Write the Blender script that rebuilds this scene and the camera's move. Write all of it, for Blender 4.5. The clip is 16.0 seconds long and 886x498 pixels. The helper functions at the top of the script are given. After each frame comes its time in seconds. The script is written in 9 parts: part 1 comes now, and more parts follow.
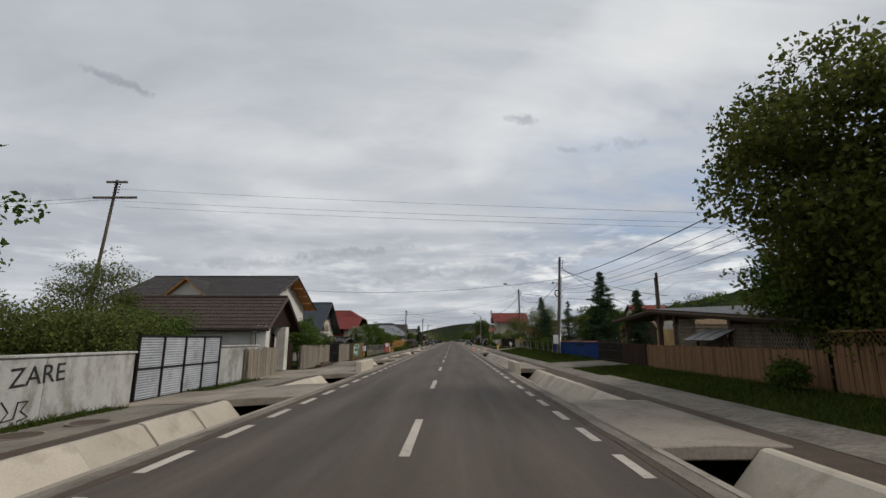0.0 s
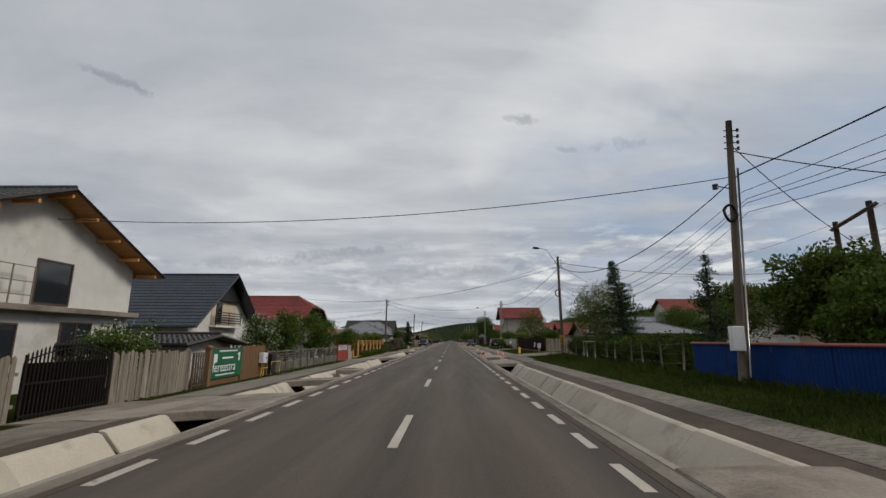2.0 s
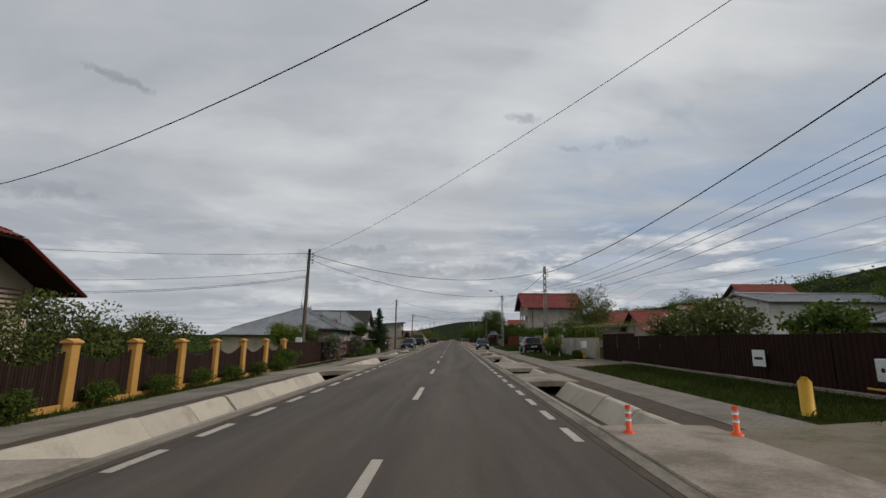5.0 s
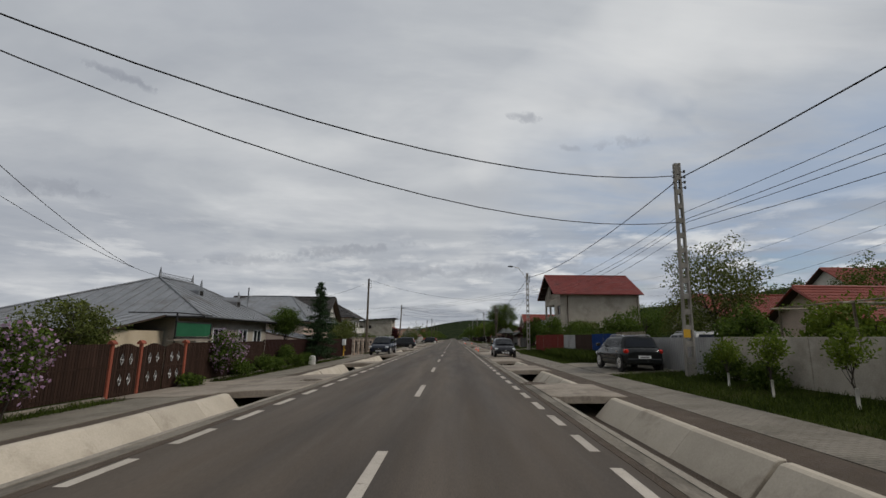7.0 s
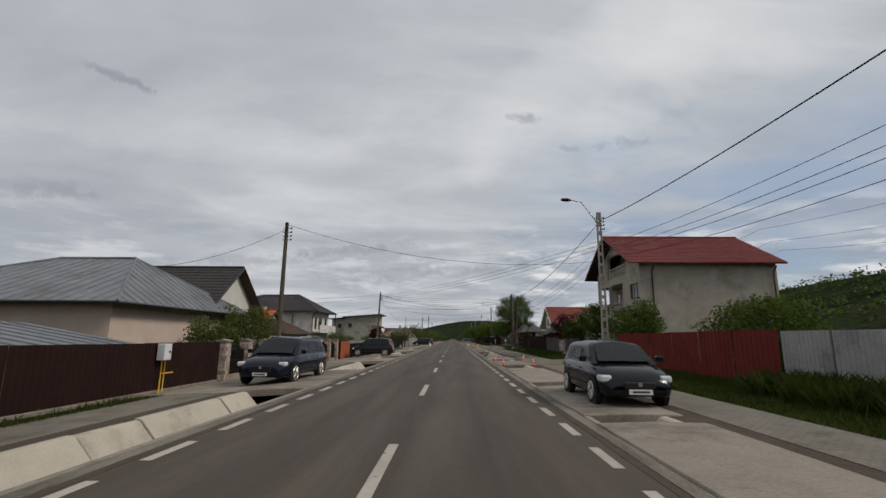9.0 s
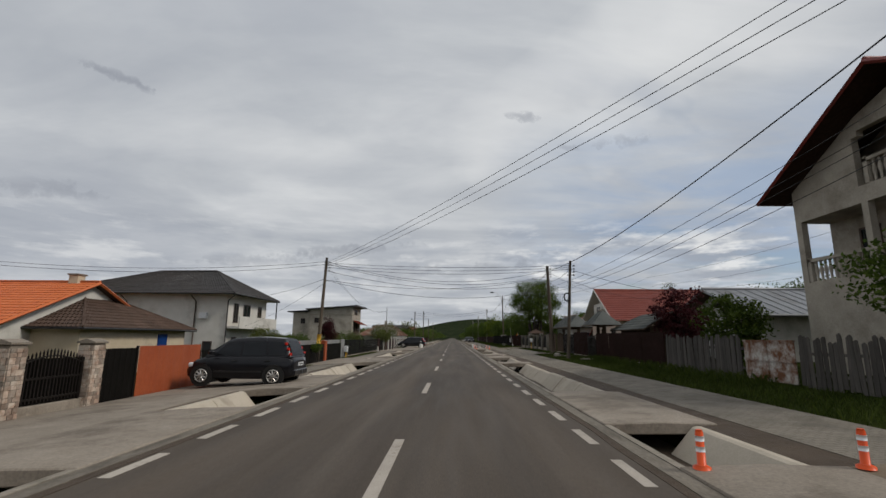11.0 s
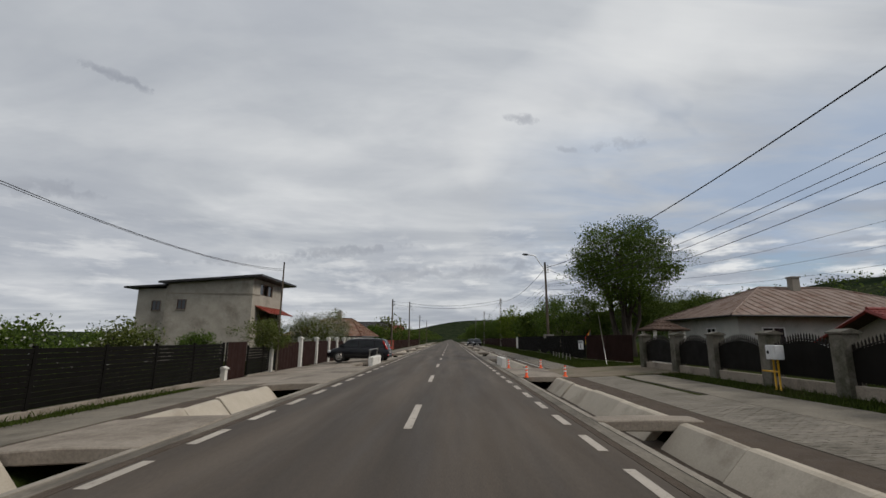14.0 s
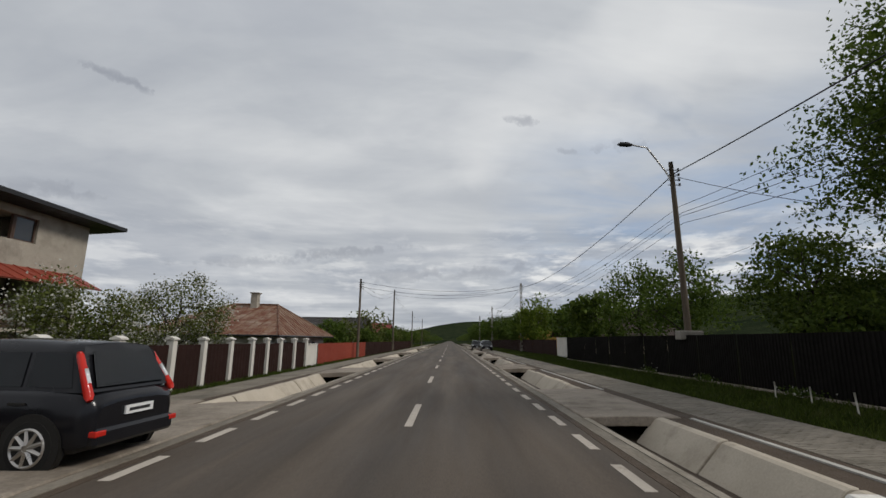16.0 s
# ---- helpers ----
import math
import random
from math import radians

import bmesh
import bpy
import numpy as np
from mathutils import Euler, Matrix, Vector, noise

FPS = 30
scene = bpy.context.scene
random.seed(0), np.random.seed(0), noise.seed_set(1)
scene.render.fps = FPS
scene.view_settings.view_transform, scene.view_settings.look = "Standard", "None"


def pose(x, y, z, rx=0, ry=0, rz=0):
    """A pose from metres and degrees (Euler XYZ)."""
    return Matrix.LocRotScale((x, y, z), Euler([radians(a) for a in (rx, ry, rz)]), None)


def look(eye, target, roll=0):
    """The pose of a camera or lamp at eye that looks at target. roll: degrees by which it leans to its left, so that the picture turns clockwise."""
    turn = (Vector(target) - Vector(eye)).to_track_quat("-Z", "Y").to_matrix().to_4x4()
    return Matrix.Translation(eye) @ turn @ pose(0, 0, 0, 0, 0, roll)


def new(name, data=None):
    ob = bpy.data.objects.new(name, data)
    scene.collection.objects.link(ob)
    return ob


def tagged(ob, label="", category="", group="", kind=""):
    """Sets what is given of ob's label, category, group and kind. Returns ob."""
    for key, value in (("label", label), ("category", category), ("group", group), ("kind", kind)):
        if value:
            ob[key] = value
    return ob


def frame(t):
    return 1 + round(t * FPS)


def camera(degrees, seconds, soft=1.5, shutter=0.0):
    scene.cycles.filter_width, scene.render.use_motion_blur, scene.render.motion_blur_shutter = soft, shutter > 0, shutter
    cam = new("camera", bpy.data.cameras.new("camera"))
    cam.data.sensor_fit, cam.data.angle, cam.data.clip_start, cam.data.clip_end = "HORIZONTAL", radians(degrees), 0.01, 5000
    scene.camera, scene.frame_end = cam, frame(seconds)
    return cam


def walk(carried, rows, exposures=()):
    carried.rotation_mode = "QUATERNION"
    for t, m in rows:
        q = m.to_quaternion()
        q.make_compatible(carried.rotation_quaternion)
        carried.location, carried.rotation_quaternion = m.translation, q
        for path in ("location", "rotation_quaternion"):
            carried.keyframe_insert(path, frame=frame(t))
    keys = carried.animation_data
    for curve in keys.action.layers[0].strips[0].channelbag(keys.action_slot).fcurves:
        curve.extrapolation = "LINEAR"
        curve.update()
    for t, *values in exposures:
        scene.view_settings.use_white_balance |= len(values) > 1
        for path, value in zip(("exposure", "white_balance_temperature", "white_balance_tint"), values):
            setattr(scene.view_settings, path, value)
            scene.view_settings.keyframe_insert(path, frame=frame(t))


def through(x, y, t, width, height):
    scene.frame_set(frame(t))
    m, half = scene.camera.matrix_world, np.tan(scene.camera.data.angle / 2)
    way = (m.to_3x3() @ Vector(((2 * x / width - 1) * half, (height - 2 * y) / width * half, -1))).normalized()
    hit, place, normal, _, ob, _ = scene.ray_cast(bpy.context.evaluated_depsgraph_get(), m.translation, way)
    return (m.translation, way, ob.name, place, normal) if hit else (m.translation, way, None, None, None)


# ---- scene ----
cam = camera(87.88, 16.0)
# Seconds, place, then yaw to the left, pitch up and roll in degrees.
ROWS = [
    (0.0, 0.672, -0.196, 1.567, 1.23, 11.18, 0.24),
    (0.5, 0.768, 6.415, 1.579, 1.24, 11.21, 0.32),
    (1.0, 0.767, 12.991, 1.577, 1.12, 11.22, 0.36),
    (1.5, 0.840, 19.630, 1.571, 1.08, 11.20, 0.34),
    (2.0, 0.867, 26.323, 1.566, 1.11, 11.15, 0.29),
    (2.5, 0.924, 32.773, 1.568, 1.21, 11.13, 0.35),
    (3.0, 0.972, 39.352, 1.566, 1.24, 11.13, 0.48),
    (3.5, 0.990, 46.022, 1.567, 1.30, 11.11, 0.47),
    (4.0, 0.992, 52.662, 1.568, 1.31, 11.09, 0.39),
    (6.5, 0.948, 86.188, 1.563, 1.35, 10.88, 0.75),
    (7.0, 0.960, 92.758, 1.556, 1.41, 10.88, 0.73),
    (7.5, 0.952, 99.342, 1.561, 1.42, 10.93, 0.69),
    (8.0, 0.939, 105.941, 1.576, 1.41, 10.99, 0.63),
    (10.5, 0.812, 139.160, 1.578, 1.33, 10.88, 0.54),
    (11.0, 0.813, 145.918, 1.574, 1.29, 10.84, 0.51),
    (11.5, 0.790, 152.744, 1.569, 1.16, 10.81, 0.57),
    (12.0, 0.800, 159.591, 1.567, 1.04, 10.83, 0.57),
    (12.5, 0.803, 166.426, 1.572, 1.00, 10.89, 0.54),
    (13.0, 0.748, 173.311, 1.577, 0.94, 10.93, 0.62),
    (13.5, 0.774, 180.181, 1.570, 1.00, 10.97, 0.67),
    (14.0, 0.742, 186.945, 1.568, 1.06, 11.03, 0.70),
    (14.5, 0.775, 193.537, 1.561, 1.01, 11.05, 0.75),
    (15.0, 0.808, 200.104, 1.564, 1.03, 11.10, 0.73),
    (15.5, 0.775, 206.746, 1.572, 1.05, 11.15, 0.82),
    (16.0, 0.763, 213.493, 1.587, 1.04, 11.20, 0.84),
]
walk(cam, [(t, pose(x, y, z, 90 + up, 0, yaw) @ pose(0, 0, 0, 0, 0, roll)) for t, x, y, z, yaw, up, roll in ROWS],
     [(0.0, 0.12), (0.5, 0.12), (2.0, 0.0), (4.0, -0.05), (6.5, -0.07), (8.0, -0.05), (10.5, 0.0), (16.0, 0.04)])

# ---- sky, sun ----
def nodes_of(tree_owner):
    tree_owner.use_nodes = True
    tree_owner.node_tree.nodes.clear()
    return tree_owner.node_tree.nodes, tree_owner.node_tree.links


def ramp(nodes, stops, mode="LINEAR"):
    r = nodes.new("ShaderNodeValToRGB")
    r.color_ramp.interpolation = mode
    while len(r.color_ramp.elements) < len(stops):
        r.color_ramp.elements.new(0.5)
    for el, (at, c) in zip(r.color_ramp.elements, stops):
        el.position = at
        el.color = (c, c, c, 1) if isinstance(c, (int, float)) else (*c, 1)
    return r


SUN_UP, SUN_TURN = 40, 104
world = bpy.data.worlds.new("overcast_sky")
scene.world = world
wn, wl = nodes_of(world)
coord = wn.new("ShaderNodeTexCoord")
split = wn.new("ShaderNodeSeparateXYZ")
wl.new(coord.outputs["Generated"], split.inputs[0])


def wmath(op, a, b=None):
    n = wn.new("ShaderNodeMath")
    n.operation = op
    for i, v in enumerate((a, b)):
        if v is None:
            continue
        if isinstance(v, (int, float)):
            n.inputs[i].default_value = v
        else:
            wl.new(v, n.inputs[i])
    return n.outputs[0]


def wmix(fac, a, b):
    n = wn.new("ShaderNodeMix")
    n.data_type = "RGBA"
    for i, v in ((0, fac), (6, a), (7, b)):
        if isinstance(v, (int, float)):
            n.inputs[i].default_value = v
        elif isinstance(v, tuple):
            n.inputs[i].default_value = (*v, 1)
        else:
            wl.new(v, n.inputs[i])
    return n.outputs[2]


def wnoise(vec, scale, detail=5.0, rough=0.5, distort=0.0):
    n = wn.new("ShaderNodeTexNoise")
    n.inputs["Scale"].default_value, n.inputs["Detail"].default_value = scale, detail
    n.inputs["Roughness"].default_value, n.inputs["Distortion"].default_value = rough, distort
    wl.new(vec, n.inputs["Vector"])
    return n.outputs["Fac"]


# The clouds lie on a flat layer, so that they crowd towards the horizon.
low = wmath("ADD", wmath("MAXIMUM", split.outputs[2], 0.0), 0.09)
flat = wn.new("ShaderNodeCombineXYZ")
wl.new(wmath("MULTIPLY", wmath("DIVIDE", split.outputs[0], low), 0.55), flat.inputs[0])
wl.new(wmath("DIVIDE", split.outputs[1], low), flat.inputs[1])
veil = wnoise(flat.outputs[0], 0.75, 6, 0.55, 0.6)
streak = wnoise(flat.outputs[0], 1.9, 7, 0.6, 0.4)
r1 = ramp(wn, [(0.28, (0.37, 0.40, 0.45)), (0.50, (0.57, 0.595, 0.625)), (0.72, (0.83, 0.84, 0.845))])
wl.new(veil, r1.inputs[0])
r2 = ramp(wn, [(0.40, 0.0), (0.70, 1.0)])
wl.new(streak, r2.inputs[0])
grey = wmix(wmath("MULTIPLY", r2.outputs[0], 0.4), r1.outputs[0], (0.36, 0.39, 0.45))
# Thin blue gaps to the right of the road, low over the hills.
gapn = wnoise(flat.outputs[0], 0.9, 5, 0.55, 0.8)
r3 = ramp(wn, [(0.50, 0.0), (0.62, 1.0)])
wl.new(gapn, r3.inputs[0])
side = ramp(wn, [(0.10, 0.0), (0.35, 1.0)])
wl.new(split.outputs[0], side.inputs[0])
gap = wmath("MULTIPLY", wmath("MULTIPLY", r3.outputs[0], side.outputs[0]), 0.75)
sky = wn.new("ShaderNodeTexSky")
sky.sky_type, sky.sun_disc = "NISHITA", False
sky.sun_elevation, sky.sun_rotation = radians(SUN_UP), radians(SUN_TURN)
blue = wn.new("ShaderNodeVectorMath")
blue.operation = "SCALE"
blue.inputs[3].default_value = 0.09
wl.new(sky.outputs[0], blue.inputs[0])
tinted = wmix(gap, grey, blue.outputs[0])


# The few small dark cloudlets that hang apart from the rest: azimuth from +y to the right, height, half sizes, lean.
def cloudlet(colour, azimuth, up, wide, high, lean, depth, tint=(0.27, 0.29, 0.34)):
    a, e = radians(azimuth), radians(up)
    ahead = Vector((math.sin(a) * math.cos(e), math.cos(a) * math.cos(e), math.sin(e)))
    right = Vector((math.cos(a), -math.sin(a), 0))
    over = right.cross(ahead)
    right, over = right * math.cos(lean) + over * math.sin(lean), over * math.cos(lean) - right * math.sin(lean)
    terms = []
    for axis, size in ((right, wide), (over, high)):
        d = wn.new("ShaderNodeVectorMath")
        d.operation = "DOT_PRODUCT"
        wl.new(coord.outputs["Generated"], d.inputs[0])
        d.inputs[1].default_value = axis
        edge = wmath("SUBTRACT", ragged if high < 0.035 else billow, 0.5)
        terms.append(wmath("POWER", wmath("ABSOLUTE", wmath("DIVIDE", wmath("ADD", d.outputs["Value"], wmath("MULTIPLY", edge, size * (4.2 if high < 0.035 else 2.4))), size)), 2.0))
    front = wn.new("ShaderNodeVectorMath")
    front.operation = "DOT_PRODUCT"
    wl.new(coord.outputs["Generated"], front.inputs[0])
    front.inputs[1].default_value = ahead
    inside = wmath("MAXIMUM", wmath("SUBTRACT", 1.0, wmath("ADD", terms[0], terms[1])), 0.0)
    fac = wmath("MULTIPLY", wmath("MULTIPLY", inside, depth), wmath("GREATER_THAN", front.outputs["Value"], 0.0))
    return wmix(fac, colour, tint)


billow = wnoise(coord.outputs["Generated"], 3.0, 4, 0.5)
ragged = wnoise(coord.outputs["Generated"], 26.0, 5, 0.62)
BLUE, PALE, DULL = (0.31, 0.42, 0.60), (0.88, 0.885, 0.88), (0.40, 0.43, 0.49)


def banked(colour, bank, stops, depth, tint):
    """A tint that follows a noise and keeps to a bank of the sky."""
    r = ramp(wn, [(stops[0], 0.0), (stops[1], 1.0)])
    wl.new(bank[0], r.inputs[0])
    return wmix(wmath("MULTIPLY", wmath("MULTIPLY", r.outputs[0], bank[1]), depth), colour, tint)


def reach(source, stops):
    r = ramp(wn, stops)
    wl.new(source, r.inputs[0])
    return r.outputs[0]


# Broad soft masses, then the thin blue reach between them on the right.
for args in ((25.0, 31.0, 0.42, 0.16, 0.25, 0.5, PALE), (-30.0, 38.0, 0.40, 0.16, -0.1, 0.4, DULL), (-36.0, 9.0, 0.50, 0.15, 0.0, 0.5, DULL), (-24.0, 22.0, 0.28, 0.05, 0.1, 0.25, PALE)):
    tinted = cloudlet(tinted, *args)
thin = wnoise(flat.outputs[0], 1.5, 6, 0.6, 0.5)
open_sky = wmath("MULTIPLY", reach(split.outputs[0], [(0.06, 0.0), (0.30, 1.0)]), reach(split.outputs[2], [(0.08, 0.35), (0.20, 1.0), (0.33, 0.9), (0.46, 0.0)]))
tinted = banked(tinted, (thin, open_sky), (0.34, 0.58), 0.68, BLUE)
# Heaped clouds low over the hills, grey below and pale on top.
heap = wn.new("ShaderNodeCombineXYZ")
wl.new(split.outputs[0], heap.inputs[0])
wl.new(wmath("MULTIPLY", split.outputs[2], 3.4), heap.inputs[1])
lower = wn.new("ShaderNodeVectorMath")
lower.inputs[1].default_value = (0.01, 0.05, 0.0)
wl.new(heap.outputs[0], lower.inputs[0])
low_bank = wmath("MULTIPLY", reach(split.outputs[2], [(0.03, 0.2), (0.08, 1.0), (0.17, 1.0), (0.26, 0.0)]), reach(split.outputs[0], [(0.0, 0.55), (0.12, 1.0)]))
tinted = banked(tinted, (wnoise(lower.outputs[0], 7.0, 6, 0.58), low_bank), (0.46, 0.60), 0.85, (0.37, 0.405, 0.47))
tinted = banked(tinted, (wnoise(heap.outputs[0], 7.0, 6, 0.58), low_bank), (0.53, 0.64), 0.85, PALE)
# The few small dark shreds that hang apart from the rest.
for args in ((-43.0, 13.5, 0.09, 0.016, 0.05, 0.4), (-38.4, 25.4, 0.055, 0.010, -0.22, 0.6), (9.0, 26.5, 0.035, 0.012, -0.25, 0.5), (14.5, 22.6, 0.028, 0.009, -0.2, 0.35),
             (21.0, 22.5, 0.05, 0.014, -0.1, 0.35), (-14.0, 10.3, 0.11, 0.014, 0.08, 0.5), (-4.5, 8.0, 0.15, 0.018, 0.03, 0.4),
             (5.5, 8.4, 0.09, 0.014, 0.1, 0.35), (-24.0, 8.6, 0.12, 0.012, 0.05, 0.35)):
    tinted = cloudlet(tinted, *args)
back = wn.new("ShaderNodeBackground")
back.inputs[1].default_value = 0.92
wl.new(tinted, back.inputs[0])
wl.new(back.outputs[0], wn.new("ShaderNodeOutputWorld").inputs[0])

sun = new("sun", bpy.data.lights.new("sun", "SUN"))
sun.data.energy, sun.data.angle, sun.data.color = 1.75, radians(14), (1.0, 0.95, 0.88)
sa, se = radians(SUN_TURN), radians(SUN_UP)
sun.matrix_basis = look((0, 0, 60), (-60 * math.sin(sa) * math.cos(se), -60 * math.cos(sa) * math.cos(se), 60 - 60 * math.sin(se)))

# ---- mesh tools ----
def thing(name, label, category, at=(0, 0, 0), turn=0, group="", kind=""):
    ob = new(name)
    ob.empty_display_size = 0.2
    ob.matrix_basis = pose(*at, 0, 0, turn)
    return tagged(ob, label, category, group, kind)


def part(name, bm, material, parent=None, label=""):
    me = bpy.data.meshes.new(name)
    bm.to_mesh(me)
    bm.free()
    me.materials.append(material)
    ob = new(name, me)
    ob.parent = parent
    if label:
        ob["label"] = label
    return ob


def piece(name, me, parent, m):
    ob = new(name, me)
    ob.parent, ob.matrix_basis = parent, m
    return ob


def shared(name, bm, material):
    me = bpy.data.meshes.new(name)
    bm.to_mesh(me)
    bm.free()
    me.materials.append(material)
    return me


def box(bm, x0, x1, y0, y1, z0, z1, bevel=0.0):
    vs = [bm.verts.new(p) for p in ((x0, y0, z0), (x1, y0, z0), (x1, y1, z0), (x0, y1, z0), (x0, y0, z1), (x1, y0, z1), (x1, y1, z1), (x0, y1, z1))]
    fs = [bm.faces.new([vs[i] for i in f]) for f in ((3, 2, 1, 0), (4, 5, 6, 7), (0, 1, 5, 4), (1, 2, 6, 5), (2, 3, 7, 6), (3, 0, 4, 7))]
    if bevel:
        es = list({e for f in fs for e in f.edges})
        bmesh.ops.bevel(bm, geom=es, offset=bevel, segments=1, affect="EDGES")
    return bm


def boxes(*dims, bevel=0.0):
    bm = bmesh.new()
    for d in dims:
        box(bm, *d, bevel=bevel)
    return bm


def prism(bm, outline, axis, a, b):
    """An outline in the two other axes (in x, y, z order), drawn out along an axis from a to b."""
    def at(p, v):
        q = list(p)
        q.insert("xyz".index(axis), v)
        return q
    lo, hi = [bm.verts.new(at(p, a)) for p in outline], [bm.verts.new(at(p, b)) for p in outline]
    n = len(outline)
    bm.faces.new(lo[::-1])
    bm.faces.new(hi)
    for i in range(n):
        bm.faces.new((lo[i], lo[(i + 1) % n], hi[(i + 1) % n], hi[i]))
    bmesh.ops.recalc_face_normals(bm, faces=bm.faces)
    return bm


def tube(bm, points, radii, n=8, caps=True):
    points = [Vector(p) for p in points]
    if isinstance(radii, (int, float)):
        radii = [radii] * len(points)
    rings = []
    for i, p in enumerate(points):
        along = (points[min(i + 1, len(points) - 1)] - points[max(i - 1, 0)]).normalized()
        side = along.orthogonal().normalized() if abs(along.z) > 0.9 else along.cross(Vector((0, 0, 1))).normalized()
        if abs(along.z) > 0.9:
            side = along.cross(Vector((0, 1, 0))).normalized()
        up = side.cross(along)
        rings.append([bm.verts.new(p + (side * math.cos(2 * math.pi * k / n) + up * math.sin(2 * math.pi * k / n)) * radii[i]) for k in range(n)])
    for a, b in zip(rings, rings[1:]):
        for k in range(n):
            f = bm.faces.new((a[k], a[(k + 1) % n], b[(k + 1) % n], b[k]))
            f.smooth = n > 5
    if caps:
        bm.faces.new(rings[0])
        bm.faces.new(rings[-1][::-1])
    return bm


def disc(bm, centre, axis, r, depth, n=20):
    """A short round body from centre along an axis."""
    c = Vector(centre)
    d = Vector({"x": (1, 0, 0), "y": (0, 1, 0), "z": (0, 0, 1)}[axis]) * depth
    return tube(bm, [c, c + d], r, n)


def quads(name, verts, faces, material, parent=None, label="", smooth=False):
    me = bpy.data.meshes.new(name)
    verts, faces = np.asarray(verts, dtype=np.float32), np.asarray(faces, dtype=np.int32)
    me.vertices.add(len(verts))
    me.vertices.foreach_set("co", verts.ravel())
    me.loops.add(faces.size)
    me.loops.foreach_set("vertex_index", faces.ravel())
    me.polygons.add(len(faces))
    me.polygons.foreach_set("loop_start", np.arange(len(faces), dtype=np.int32) * faces.shape[1])
    me.polygons.foreach_set("use_smooth", np.full(len(faces), smooth))
    me.update(calc_edges=True)
    me.materials.append(material)
    ob = new(name, me)
    ob.parent = parent
    if label:
        ob["label"] = label
    return ob


def lettering(text, size, material, parent, m, name="lettering", depth=0.004):
    c = bpy.data.curves.new(name, "FONT")
    c.body, c.size, c.extrude, c.align_x = text, size, depth, "LEFT"
    tmp = new(name, c)
    me = bpy.data.meshes.new_from_object(tmp.evaluated_get(bpy.context.evaluated_depsgraph_get()))
    bpy.data.objects.remove(tmp)
    me.materials.clear()
    me.materials.append(material)
    ob = new(name, me)
    ob.parent, ob.matrix_basis = parent, m
    return ob


# ---- materials ----
def surface(name, c1, c2, rough=0.85, scale=1.2, fine=35.0, bump=0.25, metal=0.0, stretch=(1, 1, 1), stain=None, amount=0.35, stain_scale=0.5, varied=0.12, island=False, grain=0.18, depth=0.01, spec=0.3):
    m = bpy.data.materials.new(name)
    ns, ls = nodes_of(m)
    tc = ns.new("ShaderNodeTexCoord")
    mp = ns.new("ShaderNodeMapping")
    mp.inputs["Scale"].default_value = stretch
    ls.new(tc.outputs["Object"], mp.inputs[0])
    if varied and not island:
        # Each piece is cut from another spot of the pattern.
        spot = ns.new("ShaderNodeVectorMath")
        spot.operation = "SCALE"
        spot.inputs[0].default_value = (37.0, 61.0, 23.0)
        ls.new(ns.new("ShaderNodeObjectInfo").outputs["Random"], spot.inputs[3])
        ls.new(spot.outputs[0], mp.inputs["Location"])

    def noise_at(s, detail=4.0, rgh=0.6, vec=mp.outputs[0]):
        n = ns.new("ShaderNodeTexNoise")
        n.inputs["Scale"].default_value, n.inputs["Detail"].default_value, n.inputs["Roughness"].default_value = s, detail, rgh
        ls.new(vec, n.inputs["Vector"])
        return n.outputs["Fac"]

    def mixed(fac, a, b, blend="MIX"):
        x = ns.new("ShaderNodeMix")
        x.data_type, x.blend_type = "RGBA", blend
        for i, v in ((0, fac), (6, a), (7, b)):
            if isinstance(v, (int, float)):
                x.inputs[i].default_value = v
            elif isinstance(v, tuple):
                x.inputs[i].default_value = (*v, 1)
            else:
                ls.new(v, x.inputs[i])
        return x.outputs[2]

    r = ramp(ns, [(0.32, 0.0), (0.68, 1.0)])
    ls.new(noise_at(scale), r.inputs[0])
    col = mixed(r.outputs[0], c1, c2)
    if stain:
        r = ramp(ns, [(0.62 - amount * 0.35, 0.0), (0.72 - amount * 0.2, 1.0)])
        ls.new(noise_at(stain_scale, 7.0, 0.7), r.inputs[0])
        col = mixed(r.outputs[0], col, stain)
    f = noise_at(fine, 3.0, 0.7)
    r = ramp(ns, [(0.25, 1.0 - grain), (0.75, 1.0 + grain)])
    ls.new(f, r.inputs[0])
    col = mixed(1.0, col, r.outputs[0], "MULTIPLY")
    if varied:
        if island:
            rnd = ns.new("ShaderNodeNewGeometry").outputs["Random Per Island"]
        else:
            rnd = ns.new("ShaderNodeObjectInfo").outputs["Random"]
        r = ramp(ns, [(0.0, 1.0 - varied), (1.0, 1.0 + varied)])
        ls.new(rnd, r.inputs[0])
        col = mixed(1.0, col, r.outputs[0], "MULTIPLY")
    b = ns.new("ShaderNodeBsdfPrincipled")
    ls.new(col, b.inputs["Base Color"])
    rr = ramp(ns, [(0.3, max(rough - 0.12, 0.02)), (0.7, min(rough + 0.08, 1.0))])
    ls.new(noise_at(scale * 2.3), rr.inputs[0])
    ls.new(rr.outputs[0], b.inputs["Roughness"])
    b.inputs["Metallic"].default_value = metal
    b.inputs["Specular IOR Level"].default_value = spec
    if bump:
        bp = ns.new("ShaderNodeBump")
        bp.inputs["Strength"].default_value, bp.inputs["Distance"].default_value = bump, depth
        ls.new(f, bp.inputs["Height"])
        ls.new(bp.outputs[0], b.inputs["Normal"])
    ls.new(b.outputs[0], ns.new("ShaderNodeOutputMaterial").inputs[0])
    return m


